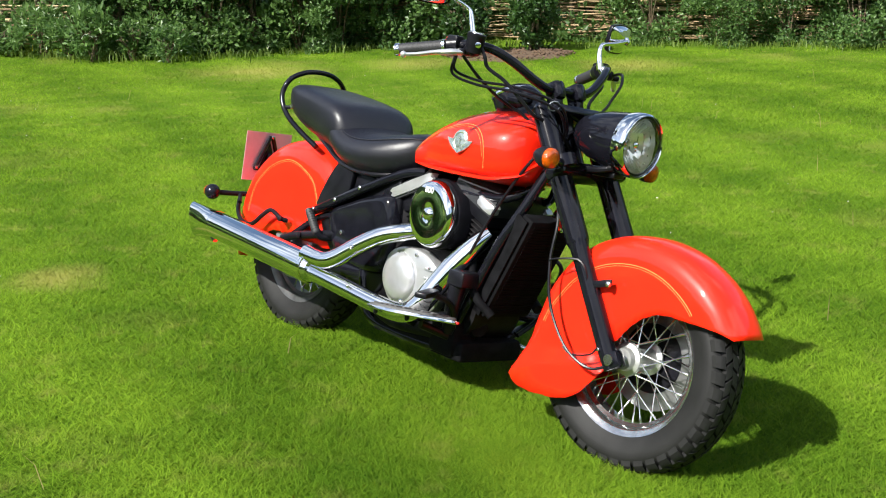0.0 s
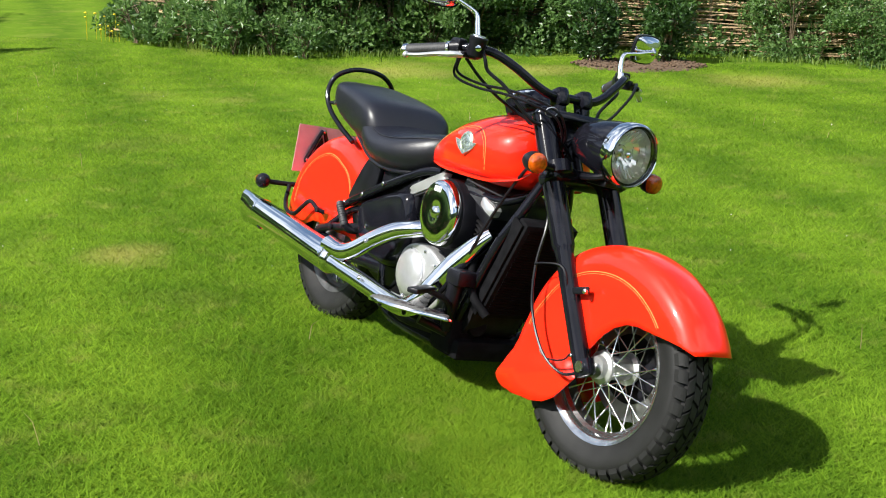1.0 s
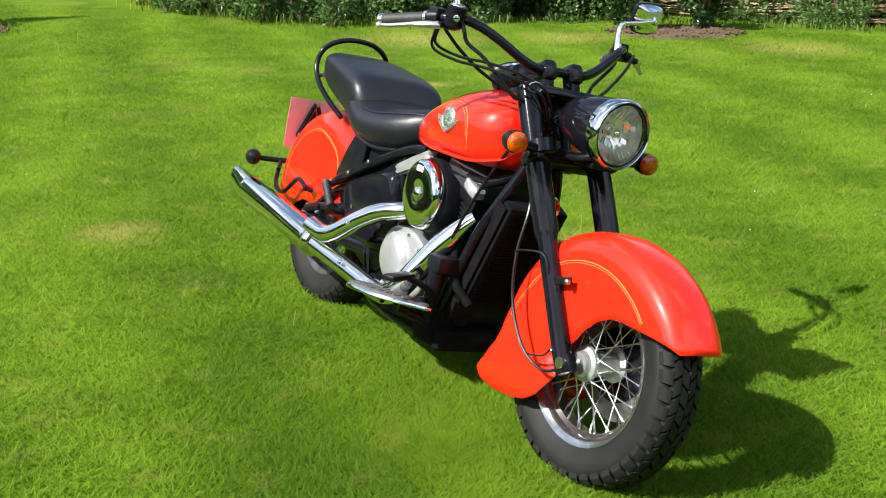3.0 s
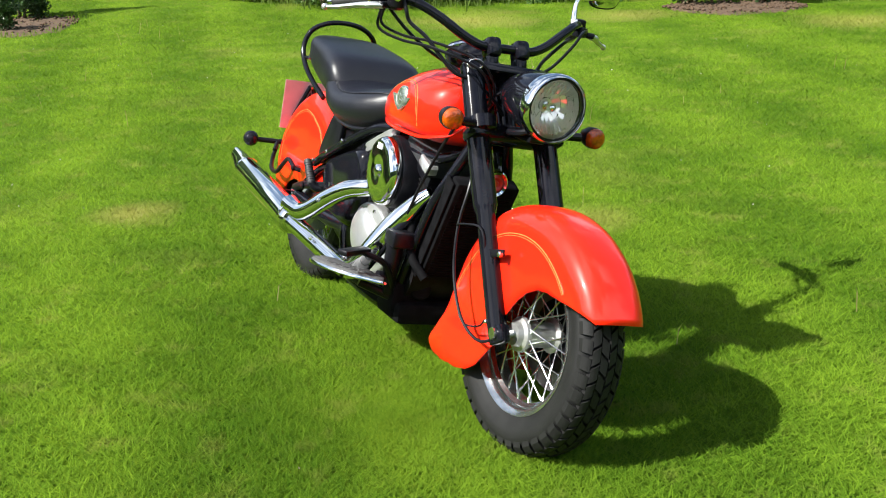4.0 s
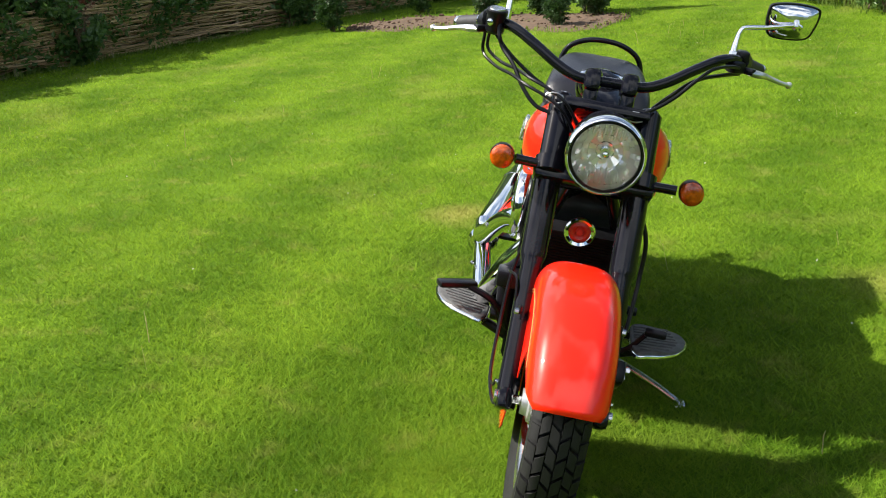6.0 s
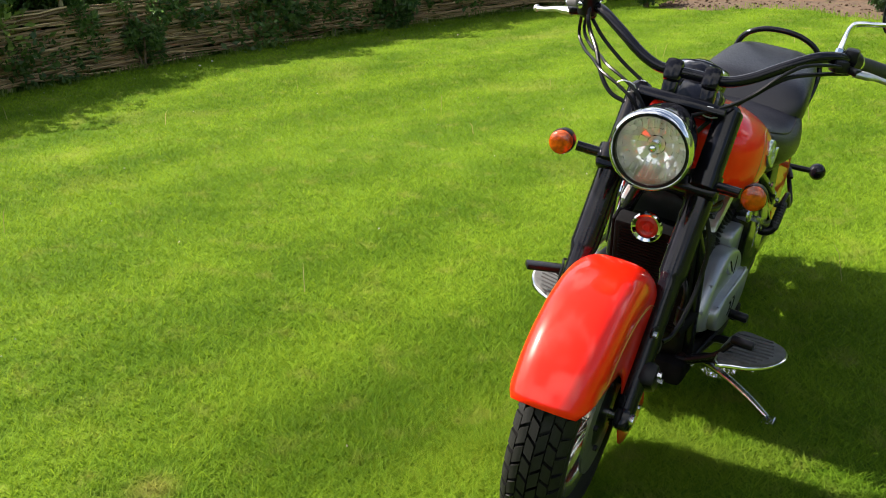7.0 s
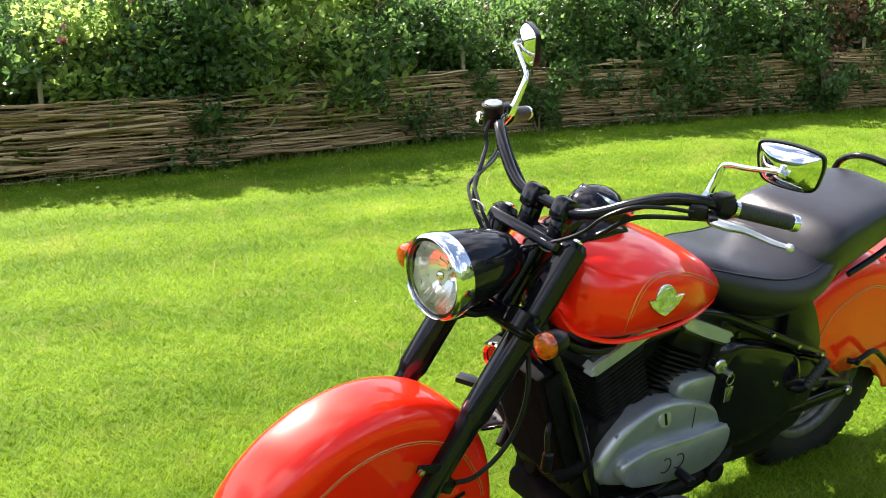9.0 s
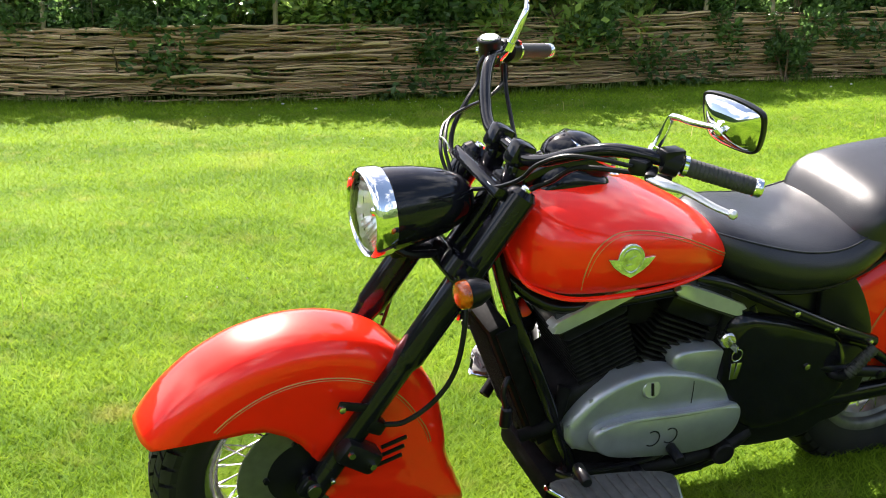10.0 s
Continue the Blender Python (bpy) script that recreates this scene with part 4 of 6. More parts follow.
# Fenders: a crown over the wheel and deep side skirts
def fender_rows(centre, a0, a1, r_out, r_in, half, steps, round_):
    rows = []
    for i in range(steps + 1):
        d = a0 + (a1 - a0) * i / steps
        a = radians(d)
        ro, ri, w = ease(r_out, d), ease(r_in, d), ease(half, d)
        prof = []
        knee = ro - ease(round_, d)
        start = math.asin(min(0.97, max(0.0, (ri - knee) / (ro - knee))))
        for k in range(5):
            prof.append((-w * math.cos(start) ** 0.62, ri + max(0.0, knee - ri) * k / 4 - 0.0004 * (4 - k) * (ri >= knee)))
        for k in range(1, 9):
            t = start + (math.pi / 2 - start) * k / 8
            prof.append((-w * (math.cos(t) ** 0.62 if k < 8 else 0), knee + (ro - knee) * math.sin(t)))
        prof += [(-y, r) for y, r in reversed(prof[:-1])]
        rows.append([centre + Vector((r * math.cos(a), y, r * math.sin(a))) for y, r in prof])
    return rows


F_OUT = [(20, 0.376), (26, 0.372), (34, 0.367), (45, 0.360), (60, 0.352), (78, 0.346), (92, 0.344), (120, 0.343), (150, 0.339), (169, 0.338), (182, 0.343), (188, 0.356), (194, 0.382), (201, 0.420)]
F_IN = [(20, 0.366), (23, 0.353), (26, 0.334), (30, 0.300), (34.5, 0.266), (39, 0.240), (45, 0.216), (55, 0.183), (65, 0.145), (75, 0.108), (85, 0.08), (96, 0.06), (110, 0.05), (201, 0.05)]
F_HALF = [(20, 0.086), (26, 0.090), (45, 0.094), (90, 0.096), (150, 0.096), (185, 0.098), (201, 0.104)]
F_ROUND = [(20, 0.066), (165, 0.066), (188, 0.042), (201, 0.022)]
front_rows = fender_rows(AXLE_F, 22.5, 201, F_OUT, F_IN, F_HALF, 72, F_ROUND)
front_shell = Shape().sheet(front_rows)
for s_ in (-1, 1):
    # the skirt hangs below the crown's rear end
    lobe = []
    for i in range(15):
        d = 201 + 29 * i / 14
        ro = ease([(201, 0.398), (204, 0.394), (207, 0.374), (210, 0.345), (217, 0.280), (226, 0.214), (230, 0.163)], d)
        lobe.append([AXLE_F + Vector((r * math.cos(radians(d)), s_ * 0.104, r * math.sin(radians(d)))) for r in [0.05 + (ro - 0.05) * k / 4 for k in range(5)]])
    front_shell.sheet(lobe)
front_fender = solid(fp("front_fender", front_shell, RED, moto, "deep red valanced front fender with gold lines"), 0.003)
R_OUT = [(8, 0.385), (40, 0.392), (90, 0.398), (150, 0.402), (180, 0.402), (203, 0.41)]
R_IN = [(8, 0.22), (20, 0.10), (40, 0.05), (60, 0.04), (130, 0.05), (150, 0.08), (165, 0.12), (182, 0.19), (197, 0.29)]
R_HALF = [(8, 0.11), (90, 0.118), (150, 0.118), (203, 0.105)]
rear_rows = fender_rows(AXLE_R, 8, 197, R_OUT, R_IN, R_HALF, 60, [(0, 0.09), (360, 0.09)])
rear_fender = solid(mp("rear_fender", Shape().sheet(rear_rows), RED, moto, "deep red valanced rear fender with gold lines"), 0.003)


def fender_line(centre, a0, a1, rad, y, m, parent):
    """Two thin gold lines along a skirt."""
    for side in (-1, 1):
        for dr, th in ((0.0, 0.0013), (0.006, 0.0007)):
            pts = []
            for i in range(41):
                d = a0 + (a1 - a0) * i / 40
                r = ease(rad, d) - dr
                pts.append(centre + Vector((r * math.cos(radians(d)), side * y(d, r), r * math.sin(radians(d)))))
            part("gold_line", Shape().tube(pts, th, 5), GOLD, parent, "", m)


fender_line(AXLE_F, 40, 172, [(40, 0.268), (60, 0.264), (100, 0.262), (150, 0.270), (172, 0.285)], lambda d, r: ease(F_HALF, d) + 0.0012, STEER, front_fender)
fender_line(AXLE_R, 42, 165, [(42, 0.23), (70, 0.29), (100, 0.318), (140, 0.318), (165, 0.3)], lambda d, r: ease(R_HALF, d) + 0.0012, None, rear_fender)
# vent slots and a small cover on the left skirt
for k in range(3):
    a = Matrix.Translation((-0.192 + k * 0.008, 0.0995, 0.362 - k * 0.025)) @ pose(0, 0, 0, 0, 16, 0)
    s = Shape().box((0, 0, 0), (0.062 + k * 0.008, 0.006, 0.009), 0.002, a)
    fp("vent_slot", s, SATIN, front_fender, "dark vent slot")

# Fork
for s_ in (-1, 1):
    side = Vector((0, s_ * 0.110, 0))
    foot = Vector((-0.012, 0, 0.29))
    low = Shape()
    low.tube([foot + side - FORK * 0.02, foot + side + FORK * 0.03, foot + side + FORK * 0.335, foot + side + FORK * 0.352], [0.024, 0.0265, 0.0265, 0.031], 32)
    low.box(foot + side + Vector((0.012, s_ * 0.004, 0.008)), (0.058, 0.036, 0.05), 0.01, Matrix.Rotation(-RAKE, 4, "Y"))
    leg = fp("fork_slider", low, BLACK, moto, "glossy black fork slider")
    up = Shape().tube([foot + side + FORK * 0.350, foot + side + FORK * 0.36, foot + side + FORK * 0.60, foot + side + FORK * 0.772, foot + side + FORK * 0.785], [0.031, 0.0335, 0.0335, 0.0325, 0.022], 32)
    fp("fork_cover", up, BLACK, moto, "glossy black fork cover tube")
    cap = Shape().lathe([(0, 0.012), (0.006, 0.012), (0.008, 0.008), (0.009, 0.002)], foot + side + FORK * 0.784, FORK, 18)
    fp("fork_cap", cap, CHROME, leg, "chrome fork cap")
    br = Shape().box((-0.09, s_ * 0.120, 0.493), (0.085, 0.008, 0.020), 0.003, Matrix.Rotation(-0.28, 4, "Y"))
    fp("fender_clamp", br, SATIN, leg)
    for (x, y, z), r in (((-0.055, 0.123, 0.499), 0.008), ((-0.125, 0.119, 0.470), 0.007), ((-0.003, 0.128, 0.294), 0.011), ((-0.04, 0.132, 0.320), 0.006)):
        fp("bolt", Shape().lathe([(0, r), (0.009, r), (0.011, r * 0.6)], (x, s_ * y, z), (0, s_, 0), 8), STEEL, leg)
tri = Shape()
tri.box((-0.392, 0, 0.940), (0.066, 0.215, 0.026), 0.006, Matrix.Rotation(-RAKE, 4, "Y"))
tri.box((-0.445, 0, 0.925), (0.06, 0.14, 0.035), 0.012, Matrix.Rotation(-RAKE, 4, "Y"))
fp("top_yoke", tri, BLACK, moto, "black upper fork yoke")
tri = Shape().box((-0.305, 0, 0.775), (0.075, 0.30, 0.04), 0.014, Matrix.Rotation(-RAKE, 4, "Y"))
tri.tube([(-0.335, 0, 0.76), (-0.44, 0, 0.93)], 0.03, 14)
fp("lower_yoke", tri, BLACK, moto, "black lower fork yoke")

# Headlight
HL = Vector((-0.129, 0.0, 0.884))
HD = Vector((1, 0, -0.06)).normalized()
body = Shape().lathe([(-0.235, 0.012), (-0.228, 0.034), (-0.205, 0.053), (-0.165, 0.069), (-0.11, 0.081), (-0.06, 0.087), (-0.03, 0.088), (-0.03, 0.083)], HL, HD, 40, False)
headlight = fp("headlight", body, BLACK, moto, "round black headlight bowl with chrome rim")
ring = Shape().lathe([(-0.040, 0.0875), (-0.037, 0.0915), (-0.025, 0.0940), (-0.006, 0.0945), (0.004, 0.0925), (0.008, 0.088), (0.003, 0.0845), (-0.004, 0.0835)], HL, HD, 48, False)
fp("rim", ring, CHROME, headlight, "chrome headlight rim")
fp("gasket", Shape().lathe([(-0.006, 0.0842), (0.001, 0.0838), (0.002, 0.0795), (-0.006, 0.0785)], HL, HD, 48, False), SATIN, headlight, "dark rubber ring")
u = HD.cross(Vector((0, 0, 1))).normalized()
w = u.cross(HD)
REFL = [(0.006, -0.046), (0.022, -0.043), (0.042, -0.034), (0.057, -0.024), (0.070, -0.012), (0.080, -0.002)]
facet_rng = random.Random(17)


def reflector_facets(first, last):
    """Small flat mirrors on a bowl, each tilted a little its own way; upper and lower ones stand in fluted columns."""
    f = Shape()
    for i in range(first, last):
        (r0, d0), (r1, d1) = REFL[i], REFL[i + 1]
        n = (8, 16, 24, 30, 36)[i]
        for k in range(n):
            a0, a1 = 2 * math.pi * k / n, 2 * math.pi * (k + 1) / n
            tip, roll = facet_rng.uniform(-0.0014, 0.0014), facet_rng.uniform(-0.0010, 0.0010) + (0.0008 if k % 2 else -0.0008)
            base = len(f.v)
            for r, d, a, e in ((r0, d0, a0, -tip - roll), (r0, d0, a1, -tip + roll), (r1, d1, a1, tip + roll), (r1, d1, a0, tip - roll)):
                low = max(0.0, -math.sin(a)) * r
                f.v.append(HL + u * r * math.cos(a) + w * r * math.sin(a) + HD * (d + e - 0.012 + 0.18 * low))
            f.f.append((base, base + 1, base + 2, base + 3))
    return f


fp("reflector", reflector_facets(0, 3), REFLECTOR, headlight, "bright mirrored reflector", 1)
fp("reflector_facets", reflector_facets(3, 5), REFLECTOR, headlight, "ring of small mirror facets", 1)
fac = Shape()
for k in range(-4, 5):
    for j in (1, -1):
        h = math.sqrt(0.074 ** 2 - (k * 0.013) ** 2)
        fac.tube([HL + u * k * 0.013 + w * j * 0.034 - HD * 0.045, HL + u * k * 0.013 + w * j * h * 0.92 - HD * (0.020 if j > 0 else 0.010)], [0.0030, 0.0026], 6)
fp("reflector_flutes", fac, REFLECTOR, headlight, "vertical reflector flutes", 20)
fp("bulb_shield", Shape().lathe([(-0.036, 0.004), (-0.034, 0.010), (-0.028, 0.0135), (-0.020, 0.0125), (-0.013, 0.007), (-0.011, 0.001)], HL, HD, 18), CHROME, headlight, "domed bulb shield")
bulb = Shape().lathe([(-0.08, 0.012), (-0.05, 0.012), (-0.048, 0.007), (-0.03, 0.007), (-0.026, 0.002)], HL, HD, 14)
fp("bulb", bulb, STEEL, headlight)
lens = Shape().lathe([(0.002, 0.079), (0.010, 0.066), (0.017, 0.044), (0.021, 0.02), (0.022, 0.001)], HL, HD, 40, False)
lo = fp("lens", lens, LENS, headlight, "clear glass headlight lens")
lo.visible_shadow = False
bk = Shape().box((-0.25, 0, 0.79), (0.13, 0.05, 0.02), 0.006)
bk.tube([(-0.3, -0.04, 0.79), (-0.22, -0.045, 0.80), (-0.19, -0.03, 0.81)], 0.009, 8, 2)
bk.tube([(-0.3, 0.04, 0.79), (-0.22, 0.045, 0.80), (-0.19, 0.03, 0.81)], 0.009, 8, 2)
fp("headlight_bracket", bk, SATIN)

# Indicators on a cross bar
stalk = Shape().tube([(-0.275, -0.2, 0.805), (-0.29, -0.12, 0.80), (-0.30, 0, 0.795), (-0.29, 0.12, 0.80), (-0.275, 0.2, 0.805)], 0.0125, 12, 3)
for s_ in (-1, 1):
    stalk.lathe([(-0.022, 0.026), (-0.018, 0.04), (0.018, 0.04), (0.022, 0.026)], (-0.298, s_ * 0.112, 0.80), FORK, 16)
fp("indicator_bar", stalk, BLACK, moto, "black bar holding the front indicators")
for s_ in (-1, 1):
    b = Shape().lathe([(-0.045, 0.006), (-0.04, 0.018), (-0.02, 0.028), (0.0, 0.031), (0.006, 0.030)], (-0.262, s_ * 0.233, 0.81), (1, s_ * 0.04, -0.05), 22)
    ind = fp("front_indicator", b, SATIN, moto, "round indicator with amber lens")
    b = Shape().lathe([(0.0, 0.029), (0.012, 0.029), (0.018, 0.025), (0.022, 0.016), (0.0235, 0.003)], (-0.256, s_ * 0.233, 0.8097), (1, s_ * 0.04, -0.05), 26)
    fp("amber_lens", b, AMBER, ind, "ribbed amber plastic lens")

# Horn
b = Shape().lathe([(-0.03, 0.022), (-0.02, 0.033), (0.0, 0.039), (0.008, 0.040), (0.012, 0.036), (0.008, 0.029)], (-0.358, 0, 0.632), (1, 0, -0.1), 30, False)
horn = fp("horn", b, CHROME, moto, "small round horn with steel rim and red face")
b = Shape().lathe([(-0.015, 0.029), (0.004, 0.029), (0.009, 0.02), (0.004, 0.012), (0.011, 0.008), (0.012, 0.001)], (-0.358, 0, 0.632), (1, 0, -0.1), 22)
fp("face", b, HORNRED, horn, "red horn face")

# Handlebar
bar = [(-0.44, 0, 1.005), (-0.44, 0.05, 1.005), (-0.44, 0.09, 1.008), (-0.452, 0.14, 1.028), (-0.478, 0.205, 1.066), (-0.515, 0.265, 1.094), (-0.565, 0.315, 1.097), (-0.625, 0.346, 1.084), (-0.70, 0.386, 1.066)]
pts = [Vector((x, -y, z)) for x, y, z in reversed(bar[1:])] + [Vector(p) for p in bar]
bp("handlebar", Shape().tube(pts, 0.0135, 14, 4), BLACK, moto, "wide black handlebar")
MIRROR_STEM = {-1: [(-0.558, -0.302, 1.075), (-0.572, -0.292, 1.105), (-0.590, -0.291, 1.15), (-0.602, -0.292, 1.180), (-0.612, -0.303, 1.194), (-0.632, -0.345, 1.212), (-0.656, -0.398, 1.234)],
               1: [(-0.558, 0.310, 1.085), (-0.578, 0.302, 1.112), (-0.592, 0.305, 1.15), (-0.597, 0.311, 1.179), (-0.597, 0.325, 1.190), (-0.598, 0.375, 1.200), (-0.598, 0.440, 1.218)]}
MIRROR_AT = {-1: Matrix.Translation((-0.688, -0.381, 1.236)) @ pose(0, 0, 0, 0, 6, -30), 1: Matrix.Translation((-0.634, 0.438, 1.222)) @ pose(0, 0, 0, 4, 12, 12)}
for s_ in (-1, 1):
    r = Shape().box((-0.434, s_ * 0.047, 0.965), (0.04, 0.036, 0.06), 0.008, Matrix.Rotation(-0.3, 4, "Y"))
    r.box((-0.441, s_ * 0.047, 1.003), (0.054, 0.044, 0.058), 0.013, Matrix.Rotation(-0.45, 4, "Y"))
    riser = bp("riser", r, BLACK, moto, "black handlebar clamp")
    g0, g1 = Vector((-0.630, s_ * 0.350, 1.083)), Vector((-0.742, s_ * 0.411, 1.057))
    gd = (g1 - g0).normalized()
    prof = [(0, 0.014), (0.0, 0.018)]
    L = (g1 - g0).length
    for k in range(14):
        a = 0.006 + (L - 0.012) * k / 14
        prof += [(a, 0.0172), (a + 0.004, 0.0182), (a + 0.0055, 0.0182), (a + 0.0065, 0.0172)]
    prof.append((L, 0.0165))
    grip = bp("grip", Shape().lathe(prof, g0, gd, 18), GRIPM, moto, "black rubber grip")
    e = Shape().lathe([(0, 0.017), (0.002, 0.0185), (0.014, 0.0185), (0.017, 0.015), (0.017, 0.002)], g1, gd, 18)
    bp("end_cap", e, CHROME, grip, "chrome bar end")
    bp("collar", Shape().lathe([(-0.012, 0.0185), (-0.010, 0.0205), (-0.002, 0.0205), (0, 0.0185)], g0, gd, 18), CHROME, grip, "chrome grip collar")
    sw = Shape().lathe([(-0.05, 0.015), (-0.048, 0.026), (-0.018, 0.026), (-0.016, 0.015)], g0, gd, 16)
    sw.box(g0 - gd * 0.033 + Vector((0.004, 0, 0.012)), (0.045, 0.034, 0.034), 0.008)
    switch = bp("switch_housing", sw, SATIN, moto, "black switch housing")
    b = Shape().box(g0 - gd * 0.033 + Vector((-0.02, 0, 0.018)), (0.012, 0.018, 0.012), 0.003)
    bp("button", b, HORNRED if s_ < 0 else SATIN, switch, "red stop switch" if s_ < 0 else "")
    piv = Vector((-0.550, s_ * 0.314, 1.080))
    pk = Shape().box(piv + Vector((0.0, 0, 0)), (0.04, 0.04, 0.032), 0.009, Matrix.Rotation(s_ * 0.6, 4, "Z"))
    pk.box(piv + Vector((-0.005, s_ * 0.03, -0.006)), (0.05, 0.022, 0.018), 0.006, Matrix.Rotation(s_ * 0.9, 4, "Z"))
    perch = bp("lever_perch", pk, SATIN, moto, "black lever perch")
    lv = Shape().tube([piv + Vector((0.005, s_ * 0.038, -0.008)), piv + Vector((-0.012, s_ * 0.066, -0.012)), (-0.592, s_ * 0.405, 1.062), (-0.625, s_ * 0.450, 1.048), (-0.648, s_ * 0.479, 1.042)], [0.013, 0.0135, 0.0098, 0.0082, 0.0072], 10, 4, flat=0.75)
    lv.ball((-0.648, s_ * 0.479, 1.042), 0.0095)
    bp("lever", lv, ALLOY, perch, "polished alloy lever")
    if s_ < 0:
        rs = Shape().lathe([(-0.03, 0.016), (-0.022, 0.025), (0.018, 0.026), (0.022, 0.028), (0.031, 0.028), (0.034, 0.025), (0.034, 0.002)], (-0.538, -0.313, 1.098), (0.15, 0, 1), 26)
        res = bp("brake_reservoir", rs, SATIN, moto, "round black brake fluid reservoir")
        bp("reservoir_lid", Shape().lathe([(0.0342, 0.022), (0.037, 0.021), (0.0372, 0.001)], (-0.538, -0.313, 1.098), (0.15, 0, 1), 22), STEEL, res, "bright steel lid")
        bp("sight_glass", Shape().lathe([(0, 0.009), (0.004, 0.009), (0.005, 0.006)], (-0.513, -0.325, 1.098), (0.8, -0.4, 0), 14), CHROME, res)
    # mirror
    st = MIRROR_STEM[s_]
    stem = fp("mirror_stem", Shape().tube(st, [0.0095, 0.0095, 0.0085, 0.0075, 0.0065, 0.006, 0.0055], 10, 3), CHROME, moto, "chrome mirror stem")
    fp("stem_nut", Shape().lathe([(-0.008, 0.0115), (0.012, 0.0115), (0.014, 0.0095)], st[1], Vector(st[2]) - Vector(st[1]), 6), CHROME, stem)
    T = MIRROR_AT[s_]
    out = [(0.066 * c, 0.045 * d) for c, d in ((-1.0, 0.55), (-0.85, 0.92), (0, 1.06), (0.85, 0.92), (1.04, 0.55), (0.95, -0.35), (0.72, -0.92), (0, -1.05), (-0.72, -0.92), (-0.95, -0.35))]
    out = [(s_ * yy, zz) for yy, zz in out]
    o2 = curve2(out, 4)
    k_ = 1 if s_ > 0 else -1

    def disc(scale, x):
        return [T @ Vector((x, yy * scale, zz * scale)) for yy, zz in o2]

    mr = Shape().rings([disc(0.02, 0.0292), disc(0.2, 0.0282), disc(0.4, 0.0255), disc(0.6, 0.0208), disc(0.8, 0.0135), disc(0.93, 0.006), disc(0.99, 0.0)])
    mback = fp("mirror", mr, CHROME, moto, "chrome-backed rear view mirror with black edge", 60)
    fp("mirror_edge", Shape().rings([disc(0.985, 0.002), disc(1.05, 0.001), disc(1.06, -0.006), disc(1.02, -0.011), disc(0.97, -0.0105), disc(0.95, -0.004)], caps=False), SATIN, mback, "black rubber edge")
    fp("mirror_glass", Shape().rings([disc(0.975, -0.0085), disc(0.4, -0.0089), disc(0.02, -0.009)]), MIRROR, mback)
    fp("mirror_joint", Shape().ball(T @ Vector((0.034, 0, 0.0)), 0.0105).tube([T @ Vector((0.026, 0, 0.012)), T @ Vector((0.036, 0, 0.004)), T @ Vector((0.036, s_ * 0.012, -0.002))], 0.0075, 8), CHROME, mback)

# Instrument on the tank's front
SC = Vector((-0.637, -0.008, 0.968))
b = Shape().lathe([(-0.095, 0.012), (-0.085, 0.035), (-0.06, 0.056), (-0.03, 0.066), (0.0, 0.070), (0.012, 0.070), (0.018, 0.066)], SC, (-0.45, 0, 0.9), 34)
b.box((-0.515, 0, 0.945), (0.12, 0.075, 0.04), 0.015, Matrix.Rotation(0.35, 4, "Y"))
b.ball((-0.603, -0.008, 0.962), 0.074, (1.02, 0.86, 0.70), 28)
speedo = fp("speedometer", b, BLACK, moto, "black round speedometer with chrome rim")
d = Vector((-0.45, 0, 0.9)).normalized()
fp("speedometer_rim", Shape().lathe([(0.000, 0.0705), (0.005, 0.0725), (0.012, 0.070), (0.014, 0.063), (0.010, 0.061)], SC, d, 34, False), CHROME, speedo)
fp("dial", Shape().lathe([(0.0185, 0.061), (0.019, 0.001)], SC, d, 26), SATIN, speedo)


# Tank and seat are lofted from oval sections
def loft(stations, ntop=2.3, nbot=2.3, seg=40, split=0.42):
    """Stations (x, bottom, top, half width): rounded sections, widest at split of the height."""
    rings = []
    for x, zb, zt, w in stations:
        zm = zb + (zt - zb) * split
        ring = []
        for k in range(seg):
            a = 2 * math.pi * k / seg
            c, s = math.cos(a), math.sin(a)
            e = ntop if s >= 0 else nbot
            ring.append((x, w * math.copysign(abs(c) ** (2 / e), c), zm + ((zt - zm) if s >= 0 else (zm - zb)) * math.copysign(abs(s) ** (2 / e), s)))
        rings.append(ring)
    return rings


def smooth_stations(st, n=3):
    out = []
    for i in range(len(st) - 1):
        p0, p1, p2, p3 = (Vector(st[min(max(i + k, 0), len(st) - 1)]).to_4d() if len(st[0]) == 3 else np.array(st[min(max(i + k, 0), len(st) - 1)]) for k in (-1, 0, 1, 2))
        for s in range(n):
            t = s / n
            out.append(tuple(0.5 * (2 * p1 + (p2 - p0) * t + (2 * p0 - 5 * p1 + 4 * p2 - p3) * t * t + (3 * p1 - p0 - 3 * p2 + p3) * t ** 3)))
    out.append(tuple(st[-1]))
    return out


TANK = [(-0.432, 0.793, 0.854, 0.04), (-0.437, 0.76, 0.885, 0.09), (-0.452, 0.726, 0.907, 0.135), (-0.485, 0.712, 0.923, 0.168), (-0.54, 0.7, 0.931, 0.189), (-0.61, 0.697, 0.929, 0.197), (-0.68, 0.696, 0.917, 0.195), (-0.76, 0.695, 0.893, 0.185), (-0.84, 0.694, 0.859, 0.164), (-0.92, 0.696, 0.815, 0.132), (-0.98, 0.696, 0.775, 0.097), (-1.015, 0.698, 0.745, 0.062), (-1.025, 0.703, 0.727, 0.03)]
tank = mp("fuel_tank", Shape().rings(loft(smooth_stations(TANK), 2.2, 3.4, 48, 0.46)), RED, moto, "red teardrop fuel tank with gold line and badges", 50)


